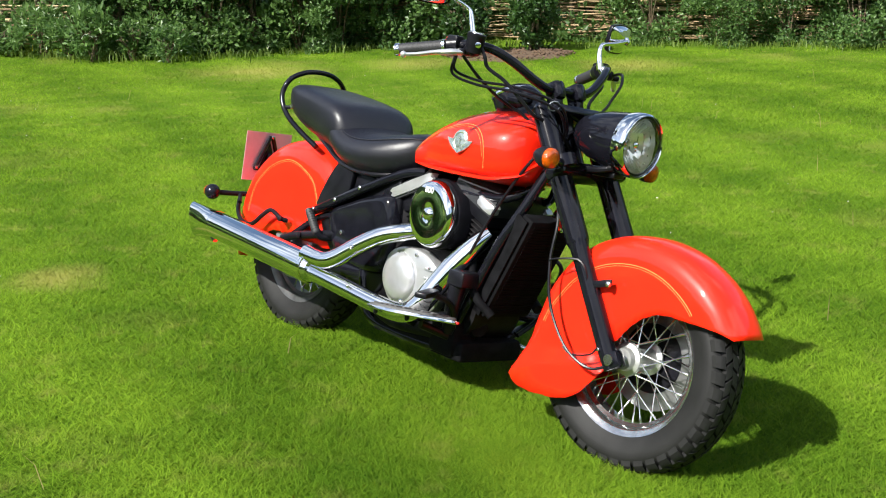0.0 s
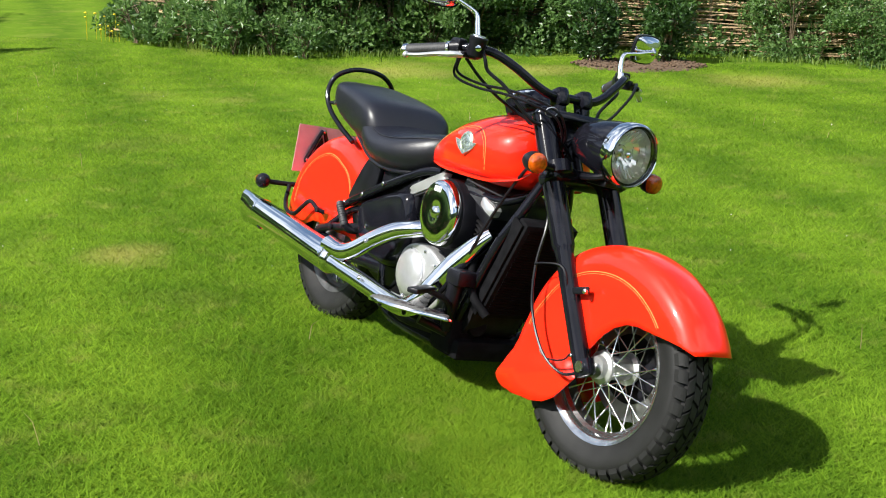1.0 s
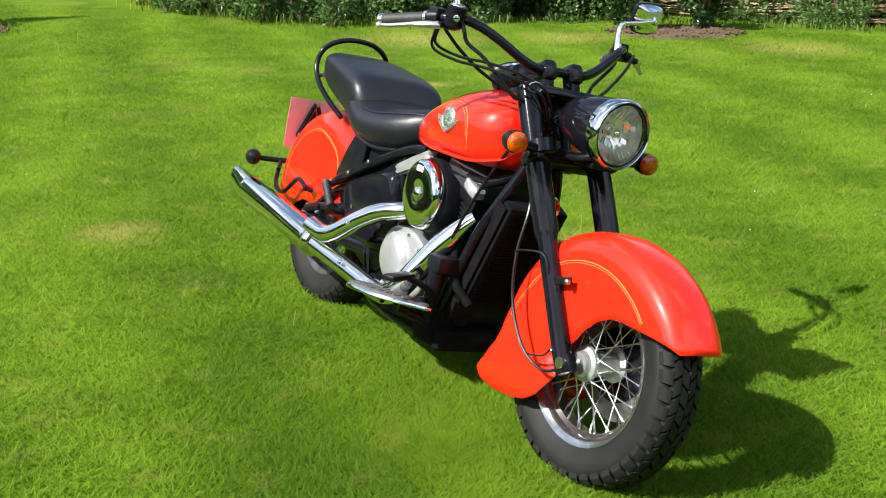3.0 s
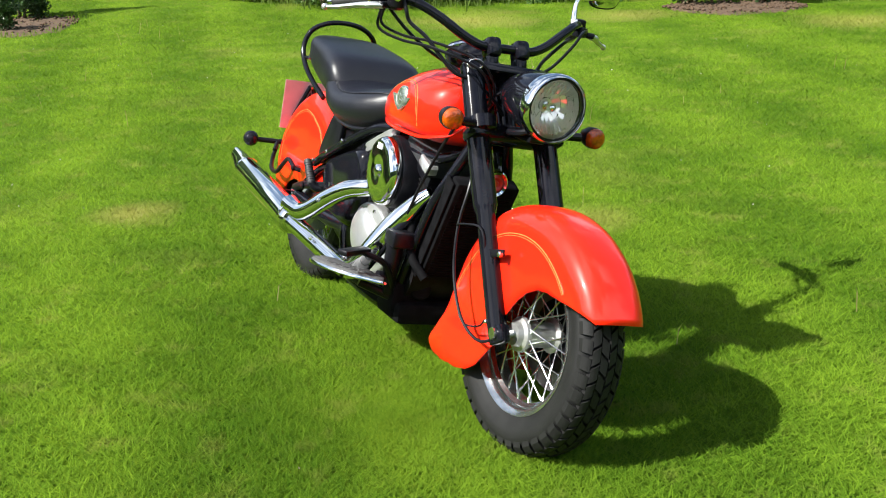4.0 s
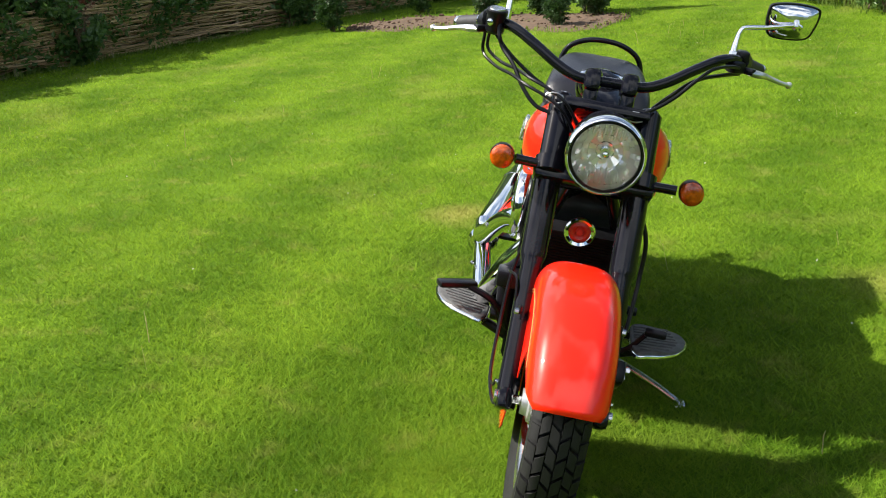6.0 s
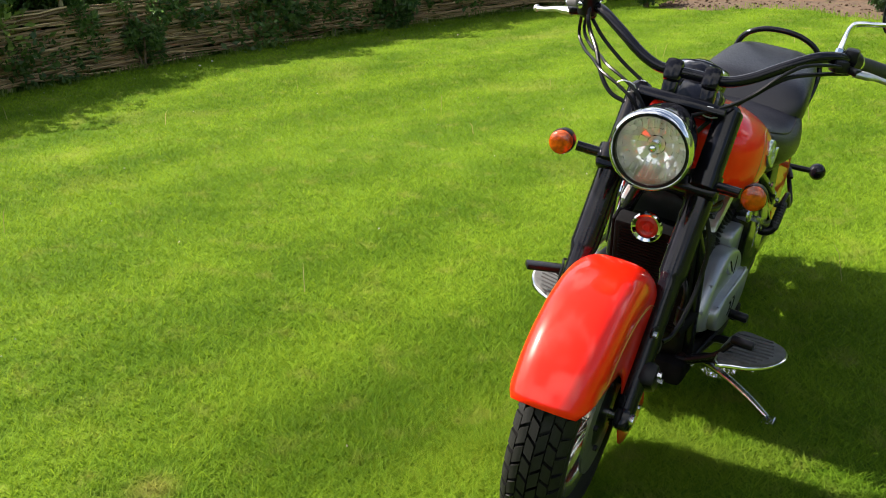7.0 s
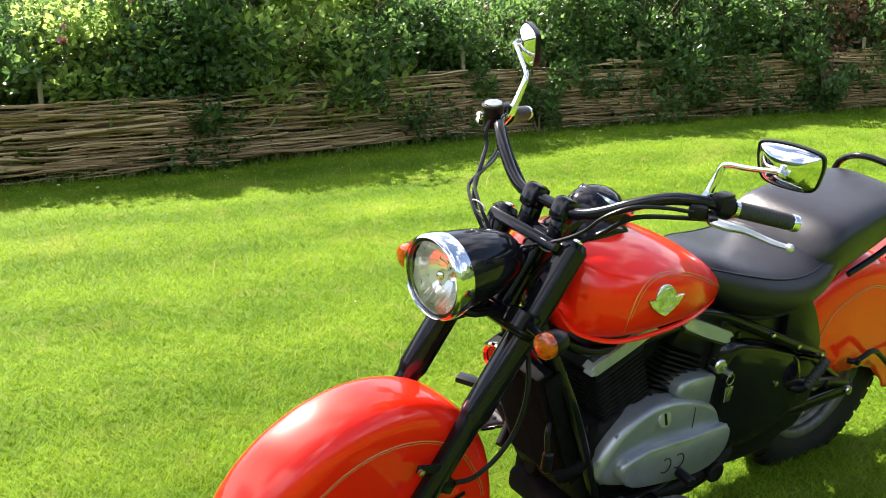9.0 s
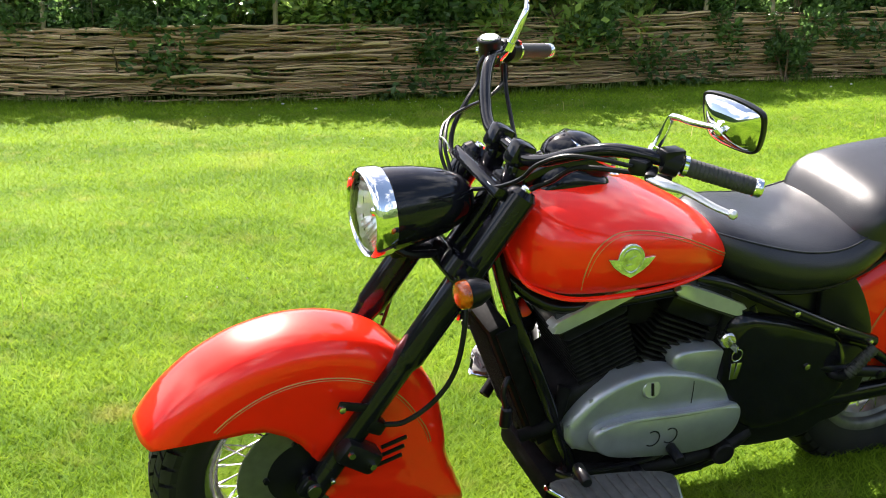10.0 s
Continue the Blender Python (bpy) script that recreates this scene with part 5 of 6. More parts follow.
def tank_side(x, f):
    """A point on the tank's flank at x, f of the way from its widest line to its top, with the outward normal's tilt."""
    st = smooth_stations(TANK, 6)
    st = sorted(st)
    i = min(range(len(st)), key=lambda k: abs(st[k][0] - x))
    j = min(i + 1, len(st) - 1) if st[i][0] < x else max(i - 1, 0)
    t = 0 if st[i][0] == st[j][0] else (x - st[i][0]) / (st[j][0] - st[i][0])
    _, zb, zt, w = (st[i][k] * (1 - t) + st[j][k] * t for k in range(4))
    zm = zb + (zt - zb) * 0.46
    a = f * math.pi / 2
    e = 2.2 if f >= 0 else 3.4
    h = zt - zm if f >= 0 else zm - zb
    return w * abs(math.cos(a)) ** (2 / e), zm + h * math.copysign(abs(math.sin(a)) ** (2 / e), f)


def tank_y(x, z):
    """How far the tank's flank stands out at x and z."""
    lo, hi = -0.95, 0.98
    for _ in range(30):
        f = (lo + hi) / 2
        if tank_side(x, f)[1] < z:
            lo = f
        else:
            hi = f
    return tank_side(x, lo)[0]


for s_ in (-1, 1):
    seam = []
    for x, zb, zt, w in smooth_stations(TANK, 4):
        seam.append((x, s_ * w * 0.90, zb + 0.017))
    mp("tank_seam", Shape().tube(seam, 0.0065, 8, flat=0.7), RED, tank)
    for dr, th in ((0, 0.0013), (0.007, 0.0007)):
        line = []
        for x, z in ((-0.553, 0.745), (-0.552, 0.79), (-0.572, 0.84), (-0.625, 0.866), (-0.70, 0.860), (-0.78, 0.836), (-0.86, 0.800), (-0.93, 0.762), (-0.965, 0.742)):
            line.append((x - dr * (1 if x > -0.6 else 0.2), s_ * (tank_y(x, z - dr) + 0.0006), z - dr))
        mp("gold_line", Shape().tube(line, th, 5, 5), GOLD, tank)
    y, z = tank_side(-0.652, 0.05)
    T = Matrix.Translation((-0.652, s_ * (y + 0.002), z)) @ Matrix.Rotation(s_ * 0.12, 4, "X") @ Matrix.Rotation(s_ * -0.08, 4, "Z")
    em = Shape()
    ov = [(0.026 * math.cos(2 * math.pi * k / 24), 0.031 * math.sin(2 * math.pi * k / 24)) for k in range(24)]
    em.slab(ov, -s_ * 0.004, s_ * 0.005, 0.003)
    wings = [(-0.045, 0.005), (-0.024, 0.003), (-0.018, -0.012), (0, -0.026), (0.018, -0.012), (0.024, 0.003), (0.045, 0.005), (0.034, -0.011), (0.018, -0.024), (0, -0.034), (-0.018, -0.024), (-0.034, -0.011)]
    em.slab(wings, -s_ * 0.003, s_ * 0.006, 0.001, 1)
    rg = []
    for k in range(24):
        a = 2 * math.pi * k / 24
        rg.append((0.019 * math.cos(a), s_ * 0.005, 0.023 * math.sin(a)))
    em.tube(rg, 0.0016, 6, closed=True)
    em.tube([(-0.008, s_ * 0.0055, 0.008), (0.004, s_ * 0.0055, 0.002), (-0.004, s_ * 0.0055, -0.006), (0.01, s_ * 0.0055, -0.01)], 0.0014, 5)
    part("badge", em, BADGE, tank, "oval winged metal badge", T @ Matrix.Diagonal((1.2, 1, 1.15, 1)))
mp("filler_cap", Shape().lathe([(-0.01, 0.034), (0.004, 0.035), (0.008, 0.031), (0.009, 0.002)], (-0.70, -0.035, 0.905), (-0.2, -0.15, 1), 26), CHROME, tank, "chrome filler cap")
mp("tank_console", Shape().rings(loft(smooth_stations([(-0.475, 0.84, 0.90, 0.04), (-0.488, 0.86, 0.925, 0.058), (-0.52, 0.87, 0.955, 0.067), (-0.57, 0.875, 0.965, 0.068), (-0.63, 0.88, 0.948, 0.060), (-0.665, 0.885, 0.93, 0.05), (-0.68, 0.895, 0.918, 0.02)]), 2.4, 2.2, 32)), BLACK, tank, "black console on the tank top")

SEAT = [(-0.915, 0.729, 0.782, 0.031), (-0.93, 0.699, 0.8, 0.076), (-0.975, 0.659, 0.806, 0.131), (-1.05, 0.629, 0.796, 0.171), (-1.14, 0.616, 0.78, 0.194), (-1.23, 0.618, 0.776, 0.199), (-1.3, 0.632, 0.792, 0.192), (-1.36, 0.654, 0.818, 0.175)]
SEAT2 = [(-1.28, 0.644, 0.771, 0.126), (-1.315, 0.649, 0.826, 0.166), (-1.36, 0.659, 0.86, 0.176), (-1.44, 0.679, 0.878, 0.172), (-1.53, 0.704, 0.89, 0.163), (-1.64, 0.739, 0.9, 0.149), (-1.705, 0.776, 0.898, 0.124), (-1.735, 0.814, 0.882, 0.079)]
seat = mp("seat", Shape().rings(loft(smooth_stations(SEAT), 2.6, 2.0, 44, 0.52)), VINYL, moto, "black vinyl two-up seat", 60)
mp("pillion_pad", Shape().rings(loft(smooth_stations(SEAT2), 3.8, 2.4, 44, 0.62)), VINYL, seat, "raised black vinyl pillion pad", 60)
for k_, st in ((0.80, SEAT), (0.82, SEAT2)):
    rim_ = []
    ss = smooth_stations(st, 3)[3:-2]
    for sgn, seq in ((1, ss), (-1, list(reversed(ss)))):
        for x, zb, zt, w in seq:
            zm = zb + (zt - zb) * 0.53
            a = 0.62
            rim_.append((x, sgn * w * math.cos(a) ** (2 / 2.6), zm + (zt - zm) * math.sin(a) ** (2 / 2.6) + 0.001))
    mp("piping", Shape().tube(rim_, 0.0022, 6, closed=True), VINYL, seat, "sewn seam")
mp("seat_pan", Shape().rings(loft(smooth_stations([(-0.95, 0.668, 0.69, 0.07), (-1.1, 0.63, 0.66, 0.15), (-1.3, 0.635, 0.665, 0.15), (-1.5, 0.71, 0.74, 0.12), (-1.66, 0.77, 0.80, 0.09)]), 3, 3, 24)), SATIN, seat)

rail = [(-1.50, -0.125, 0.685), (-1.60, -0.142, 0.735), (-1.685, -0.148, 0.785), (-1.728, -0.147, 0.845), (-1.728, -0.125, 0.905), (-1.718, -0.07, 0.94), (-1.714, 0, 0.95)]
pts = rail + [(x, -y, z) for x, y, z in reversed(rail[:-1])]
rl = Shape().tube(pts, 0.0095, 12, 4)
for s_ in (-1, 1):
    rl.tube([(-1.70, s_ * 0.148, 0.805), (-1.665, s_ * 0.13, 0.81), (-1.63, s_ * 0.11, 0.80)], 0.007, 8)
mp("grab_rail", rl, BLACK, moto, "black tubular grab rail behind the seat")
for s_ in (-1, 1):
    mp("rail_bolt", Shape().lathe([(0, 0.009), (0.01, 0.009)], (-1.668, s_ * 0.132, 0.812), (0, s_, 0), 8), STEEL)

# Frame
fr = Shape()
fr.tube([(-0.40, 0, 0.86), (-0.46, 0, 0.74)], 0.034, 16)
fr.tube([(-0.43, 0, 0.80), (-0.60, 0, 0.74), (-0.85, 0, 0.69), (-1.0, 0, 0.63)], 0.022, 12, 3)
for s_ in (-1, 1):
    fr.tube([(-0.41, s_ * 0.03, 0.80), (-0.448, s_ * 0.08, 0.66), (-0.495, s_ * 0.113, 0.54), (-0.55, s_ * 0.118, 0.42), (-0.63, s_ * 0.12, 0.235), (-0.66, s_ * 0.12, 0.175), (-0.73, s_ * 0.12, 0.15), (-1.02, s_ * 0.12, 0.155), (-1.10, s_ * 0.12, 0.22), (-1.14, s_ * 0.115, 0.40), (-1.06, s_ * 0.11, 0.60)], 0.0165, 12, 4)
    fr.tube([(-0.90, s_ * 0.10, 0.685), (-0.98, s_ * 0.123, 0.668), (-1.14, s_ * 0.142, 0.596), (-1.29, s_ * 0.15, 0.525), (-1.44, s_ * 0.142, 0.458)], 0.0155, 12, 3)
    fr.tube([(-0.44, s_ * 0.03, 0.72), (-0.52, s_ * 0.09, 0.665), (-0.62, s_ * 0.11, 0.655), (-0.9, s_ * 0.105, 0.665)], 0.015, 10, 3)
    fr.tube([(-1.12, s_ * 0.105, 0.30), (-1.3, s_ * 0.125, 0.29), (-1.64, s_ * 0.132, 0.30)], 0.02, 12, 3, flat=1.3)
    fr.tube([(-1.62, s_ * 0.13, 0.31), (-1.42, s_ * 0.125, 0.44), (-1.30, s_ * 0.12, 0.47)], 0.0135, 10, 2)
mp("frame", fr, BLACK, moto, "black tubular steel frame")
for s_ in (-1, 1):
    g = Shape().slab(curve2([(-1.24, 0.655), (-1.31, 0.665), (-1.37, 0.60), (-1.425, 0.495), (-1.41, 0.46), (-1.33, 0.50), (-1.255, 0.54)], 3), s_ * 0.128, s_ * 0.143, 0.006)
    mp("frame_gusset", g, SATIN, moto, "black seat rail plate")
    for x, z in ((-1.16, 0.588), (-1.29, 0.525), (-1.41, 0.471)):
        mp("frame_bolt", Shape().lathe([(0, 0.008), (0.006, 0.008), (0.008, 0.005)], (x, s_ * 0.160, z), (0, s_, 0), 8), STEEL)
    low = [(-1.31, 0.36), (-1.22, 0.315), (-1.05, 0.31)] if s_ < 0 else [(-1.40, 0.33), (-1.30, 0.255), (-1.12, 0.235)]
    out = curve2([(-1.01, 0.585), (-1.11, 0.575), (-1.23, 0.535), (-1.35, 0.475), *low, (-1.0, 0.36), (-0.985, 0.47)], 4)
    c = mp("side_cover", Shape().slab(out, s_ * 0.07, s_ * 0.152, 0.045, 5), BLACK, moto, "glossy black side cover", 50)
    mp("cover_screw", Shape().lathe([(0, 0.008), (0.003, 0.008), (0.004, 0.004)], (-1.24, s_ * 0.153, 0.42), (0, s_, 0), 10), STEEL, c)

for s_ in (-1, 1):
    mp("under_seat_panel", Shape().slab(curve2([(-1.0, 0.66), (-1.12, 0.645), (-1.25, 0.66), (-1.34, 0.64), (-1.40, 0.54), (-1.42, 0.44), (-1.34, 0.34), (-1.22, 0.26), (-1.06, 0.24), (-1.0, 0.36)], 3), s_ * 0.06, s_ * 0.122, 0.012), SATIN, moto, "black plastic panel under the seat")
mp("chain_guard", Shape().slab(curve2([(-1.02, 0.44), (-1.20, 0.45), (-1.36, 0.46), (-1.43, 0.42), (-1.447, 0.36), (-1.412, 0.25), (-1.34, 0.228), (-1.28, 0.196), (-1.07, 0.205), (-1.02, 0.28)], 3), 0.122, 0.143, 0.008), SATIN, moto, "black plastic guard before the rear wheel")

# Radiator between the down tubes
T = Matrix.Translation((-0.487, 0, 0.46)) @ Matrix.Rotation(radians(24), 4, "Y")
rd = Shape().box((0, 0, 0), (0.05, 0.20, 0.36), 0.01, T)
radiator = mp("radiator", rd, PITCH, moto, "black radiator between the frame tubes")
instances("fin", mesh_of("fin", Shape().box((0, 0, 0), (0.004, 0.17, 0.003)), PITCH), radiator, [T @ Matrix.Translation((0.026, 0, -0.16 + 0.32 * k / 33)) for k in range(34)])
for s_ in (-1, 1):
    mp("radiator_guard", Shape().box((0, 0, 0), (0.05, 0.008, 0.35), 0.003, T @ Matrix.Translation((-0.012, s_ * 0.106, -0.005))), PITCH, radiator, "black side guard")

# Engine: a V-twin in a dark crankcase
case = Shape().slab(curve2([(-0.60, 0.42), (-0.56, 0.30), (-0.62, 0.20), (-0.78, 0.175), (-0.98, 0.18), (-1.10, 0.25), (-1.10, 0.38), (-0.98, 0.45), (-0.80, 0.47)], 4), -0.11, 0.11, 0.03)
engine = mp("engine", case, GRIME, moto, "V-twin engine with black finned cylinders and silver covers", 45)
CR = Vector((-0.80, 0, 0.33))
FINM = mesh_of("fin", Shape().box((0, 0, 0), (0.155, 0.20, 0.006), 0.002), GRIME)
for tilt, nm in ((27, "front"), (-27, "rear")):
    T = Matrix.Translation((-0.758, 0, 0.345)) @ Matrix.Rotation(radians(22), 4, "Y") if tilt > 0 else Matrix.Translation(CR) @ Matrix.Rotation(radians(-24), 4, "Y")
    cy = Shape()
    cy.lathe([(0.06, 0.07), (0.27, 0.07)], T.translation, T.to_3x3() @ Vector((0, 0, 1)), 24)
    cyl = mp("cylinder", cy, GRIME, engine, "black finned cylinder")
    instances("fin", FINM, cyl, [T @ Matrix.Translation((0, 0, 0.115 + k * 0.0135)) for k in range(11)])
    hd = Shape().box((0, 0, 0), (0.17, 0.215, 0.07), 0.016, T @ Matrix.Translation((0, 0, 0.295)))
    mp("cylinder_head", hd, SATIN, engine, "black cylinder head")
    def level(z, ax, ay, off=0.0):
        o = curve2([(-ax, -ay), (-ax, ay), (ax, ay), (ax, -ay)], 1)
        return [T @ Vector((x + off, y, z)) for x, y in o]

    rc = Shape().rings([level(0.31, 0.094, 0.124), level(0.344, 0.094, 0.124), level(0.365, 0.082, 0.104), level(0.385, 0.06, 0.07), level(0.392, 0.04, 0.04)])
    mp("rocker_cover", rc, COVERG, engine, "dark grey rocker cover", 30)
    for s_ in (-1, 1):
        tr = Shape().slab(curve2([(0.03, 0.318), (0.096, 0.318), (0.1, 0.335), (0.096, 0.35), (0.03, 0.35), (0.025, 0.335)], 2), s_ * 0.1, s_ * 0.130, 0.005, 2) if s_ < 0 and tilt > 0 else Shape().slab(curve2([(-0.094, 0.318), (0.096, 0.318), (0.1, 0.335), (0.096, 0.35), (-0.096, 0.35), (-0.1, 0.335)], 2), s_ * 0.1, s_ * 0.130, 0.005, 2)
        part("rocker_trim", tr, SILT if s_ > 0 else ALLOY, engine, "silver trim on the rocker cover", T)

# Right side: clutch cover, air cleaner, exhaust
cc = Shape().slab(curve2([(-0.76, 0.42), (-0.70, 0.37), (-0.71, 0.28), (-0.80, 0.225), (-0.92, 0.235), (-0.99, 0.30), (-0.985, 0.39), (-0.92, 0.435), (-0.83, 0.44)], 4), -0.10, -0.148, 0.012)
for k in range(4):
    cc.box((-0.745, -0.15, 0.30 + 0.03 * k), (0.07, 0.012, 0.006), 0.002, Matrix())
mp("crankcase_cover", cc, ALLOY, engine, "bright cast alloy crankcase cover")
mp("clutch_cover", Shape().lathe([(-0.04, 0.083), (0.0, 0.083), (0.012, 0.078), (0.02, 0.066), (0.026, 0.04), (0.028, 0.005)], (-0.902, -0.145, 0.337), (0, -1, 0), 40), ALLOY, engine, "round pale alloy clutch cover")
for k in range(9):
    a = 2 * math.pi * k / 9
    mp("cover_bolt", Shape().lathe([(0, 0.006), (0.008, 0.006), (0.009, 0.003)], (-0.85 + 0.125 * math.cos(a), -0.147, 0.335 + 0.09 * math.sin(a)), (0, -1, 0), 6), STEEL, engine)


def oval(c, ax, rx, rz, prof, n=36):
    """Turned oval: (along, share of the radii) pairs about the axis ax, which points sideways."""
    return Shape().rings([[(c[0] + rx * r * math.cos(2 * math.pi * k / n), c[1] + ax * a, c[2] + rz * r * math.sin(2 * math.pi * k / n)) for k in range(n)] for a, r in prof])


AC = (-0.760, -0.156, 0.569)
air = mp("air_cleaner", oval(AC, -1, 0.101, 0.108, [(-0.07, 0.86), (-0.005, 0.9), (0.0, 0.96), (0.008, 1.0), (0.016, 0.99), (0.026, 0.965), (0.0340, 0.915), (0.0372, 0.85), (0.0384, 0.70), (0.039, 0.5), (0.0392, 0.32), (0.037, 0.24), (0.035, 0.02)]), CHROME, moto, "oval chrome air cleaner cover", 60)
mp("air_cleaner_back", oval(AC, -1, 0.106, 0.114, [(-0.09, 0.7), (-0.08, 0.98), (-0.02, 1.0), (-0.006, 0.97), (-0.004, 0.8)]), SATIN, air, "black air cleaner backplate")
mp("centre_screw", Shape().lathe([(0.03, 0.02), (0.042, 0.019), (0.046, 0.014), (0.047, 0.002)], AC, (0, -1, 0), 18), CHROME, air)


def lettering(text, size, m, material, parent, name="lettering"):
    cu = bpy.data.curves.new(name, "FONT")
    cu.body, cu.size, cu.align_x, cu.align_y, cu.extrude = text, size, "CENTER", "CENTER", 0.0006
    tmp = new("tmp", cu)
    me = bpy.data.meshes.new_from_object(tmp.evaluated_get(bpy.context.evaluated_depsgraph_get()))
    bpy.data.objects.remove(tmp, do_unlink=True)
    me.materials.append(material)
    ob = new(name, me)
    ob.parent, ob.matrix_basis = parent, m
    return ob


lettering("800", 0.027, Matrix.Translation((AC[0] - 0.005, AC[1] - 0.0390, AC[2] + 0.074)) @ Matrix(((1, 0, 0, 0), (0, 0.07, -0.9975, 0), (0, 0.9975, 0.07, 0), (0, 0, 0, 1))), WHITE, air)
ex = Shape().tube([(-0.845, -0.13, 0.50), (-0.885, -0.172, 0.487), (-0.95, -0.205, 0.462), (-1.02, -0.238, 0.415), (-1.085, -0.268, 0.362), (-1.13, -0.283, 0.340), (-1.18, -0.288, 0.338), (-1.235, -0.288, 0.340)], [0.026, 0.029, 0.0305, 0.0305, 0.0305, 0.0305, 0.0305, 0.034], 20, 4)
exhaust = mp("exhaust", ex, CHROME, moto, "chrome two-into-one exhaust with fishtail silencer", 50)
ex = Shape().tube([(-0.57, -0.09, 0.545), (-0.595, -0.12, 0.505), (-0.632, -0.165, 0.43), (-0.668, -0.205, 0.345), (-0.70, -0.228, 0.285), (-0.75, -0.240, 0.254), (-0.84, -0.247, 0.250), (-1.0, -0.262, 0.266), (-1.16, -0.278, 0.283), (-1.25, -0.285, 0.29)], [0.026, 0.032, 0.036, 0.0355, 0.034, 0.032, 0.0305, 0.0305, 0.0305, 0.036], 24, 4)
mp("front_header", ex, CHROME, exhaust, "chrome front header pipe with heat shield", 50)
mz = Shape()
mdir = Vector((-0.78, 0.05, 0.022))
m0 = Vector((-1.19, -0.286, 0.296))
rings_ = []
for u_, ry, rz, dz in ((0, 0.036, 0.036, 0), (0.02, 0.046, 0.047, 0), (0.06, 0.050, 0.053, 0), (0.5, 0.050, 0.053, 0), (0.93, 0.050, 0.053, 0), (0.96, 0.050, 0.054, -0.002), (1.03, 0.046, 0.056, -0.006), (1.10, 0.039, 0.061, -0.011), (1.165, 0.031, 0.066, -0.015)):
    c = m0 + mdir * u_
    rings_.append([c + Vector((-0.028 * (math.sin(2 * math.pi * k / 28)) if u_ > 1.15 else 0, ry * math.cos(2 * math.pi * k / 28), dz + rz * math.sin(2 * math.pi * k / 28))) for k in range(28)])
inner = [[p + (c0 - p) * 0.07 for p in rg] for rg, c0 in [(rings_[-1], m0 + mdir * 1.165 + Vector((0, 0, -0.015)))]]
deep = [[p + Vector((0.14, 0, 0)) for p in inner[0]]]
mz.rings(rings_ + inner + deep)
mp("silencer", mz, CHROME, exhaust, "chrome silencer with fishtail tip", 50)
for u_ in (0.03, 0.93):
    bd = Shape()
    c = m0 + mdir * u_
    bd.rings([[c + Vector((dx, k1 * 0.0509 * math.cos(2 * math.pi * k / 28), k1 * 0.0539 * math.sin(2 * math.pi * k / 28))) for k in range(28)] for dx, k1 in ((0.005, 0.9), (0.004, 1), (-0.004, 1), (-0.005, 0.9))])
    mp("silencer_band", bd, CHROME, exhaust)
for c in ((-1.02, -0.268, 0.405), (-0.74, -0.262, 0.29), (-0.98, -0.29, 0.285)):
    mp("clamp_screw", Shape().lathe([(0, 0.007), (0.009, 0.007), (0.011, 0.003)], c, (0, -0.8, 0.6), 8), STEEL, exhaust)
mp("silencer_hanger", Shape().tube([(-1.62, -0.14, 0.30), (-1.60, -0.2, 0.31), (-1.58, -0.25, 0.325)], 0.012, 8), SATIN, exhaust)
mp("silencer_hanger", Shape().box((-1.35, -0.21, 0.28), (0.05, 0.10, 0.012), 0.003), SATIN, exhaust)

# Left side: drive covers
lc = Shape().slab(curve2([(-0.596, 0.345), (-0.612, 0.295), (-0.68, 0.266), (-0.78, 0.248), (-0.91, 0.233), (-1.00, 0.238), (-1.05, 0.272), (-1.066, 0.32), (-1.05, 0.368), (-1.005, 0.410), (-0.93, 0.445), (-0.84, 0.468), (-0.77, 0.470), (-0.705, 0.452), (-0.645, 0.415)], 4), 0.08, 0.150, 0.026, 5)
lcov = mp("drive_cover", lc, ALLOYG, engine, "long grey alloy drive cover", 50)
mp("cover_step", Shape().slab(curve2([(-0.665, 0.352), (-0.655, 0.31), (-0.70, 0.272), (-0.80, 0.252), (-0.92, 0.240), (-1.0, 0.247), (-1.046, 0.28), (-1.058, 0.32), (-1.045, 0.352), (-0.98, 0.362), (-0.88, 0.360), (-0.76, 0.368)], 4), 0.13, 0.176, 0.014, 4), ALLOYG, engine, "raised lower panel of the grey drive cover", 50)
mp("cover_rib", Shape().tube([(-0.672, 0.1655, 0.352), (-0.76, 0.172, 0.364), (-0.90, 0.172, 0.358), (-1.0, 0.170, 0.357), (-1.042, 0.164, 0.352)], 0.0055, 8, 3), ALLOYG, engine, "bright edge along the cover")
mp("cover_joint", Shape().tube([(-0.915, 0.143, 0.445), (-0.917, 0.1508, 0.425), (-0.92, 0.1508, 0.37)], 0.0011, 5, 2), GRIME, lcov)
mp("sprocket_cover", Shape().slab(curve2([(-0.865, 0.462), (-0.93, 0.435), (-1.0, 0.408), (-1.04, 0.43), (-1.035, 0.475), (-1.0, 0.497), (-0.93, 0.506), (-0.87, 0.500)], 3), 0.07, 0.135, 0.014), ALLOYG, engine, "small grey alloy cover")
mp("oil_cap", Shape().lathe([(0, 0.024), (0.006, 0.024), (0.009, 0.021), (0.01, 0.002)], (-0.800, 0.147, 0.430), (0, 1, 0.35), 22), ALLOYG, engine, "round slotted cap")
mp("cap_slot", Shape().box((-0.800, 0.1572, 0.4335), (0.007, 0.003, 0.030), 0.001, Matrix.Rotation(0.34, 4, "X")), GRIME, engine, "dark screw slot")
for k in (-1, 1):
    rg = [(-0.835 + k * 0.024 + 0.019 * math.cos(a), 0.1765, 0.306 + 0.021 * math.sin(a)) for a in [radians(60 + 25 * j + (180 if k < 0 else 0) * 0) for j in range(11)]]
    mp("cast_mark", Shape().tube(rg, 0.0018, 5), GRIME, lcov)
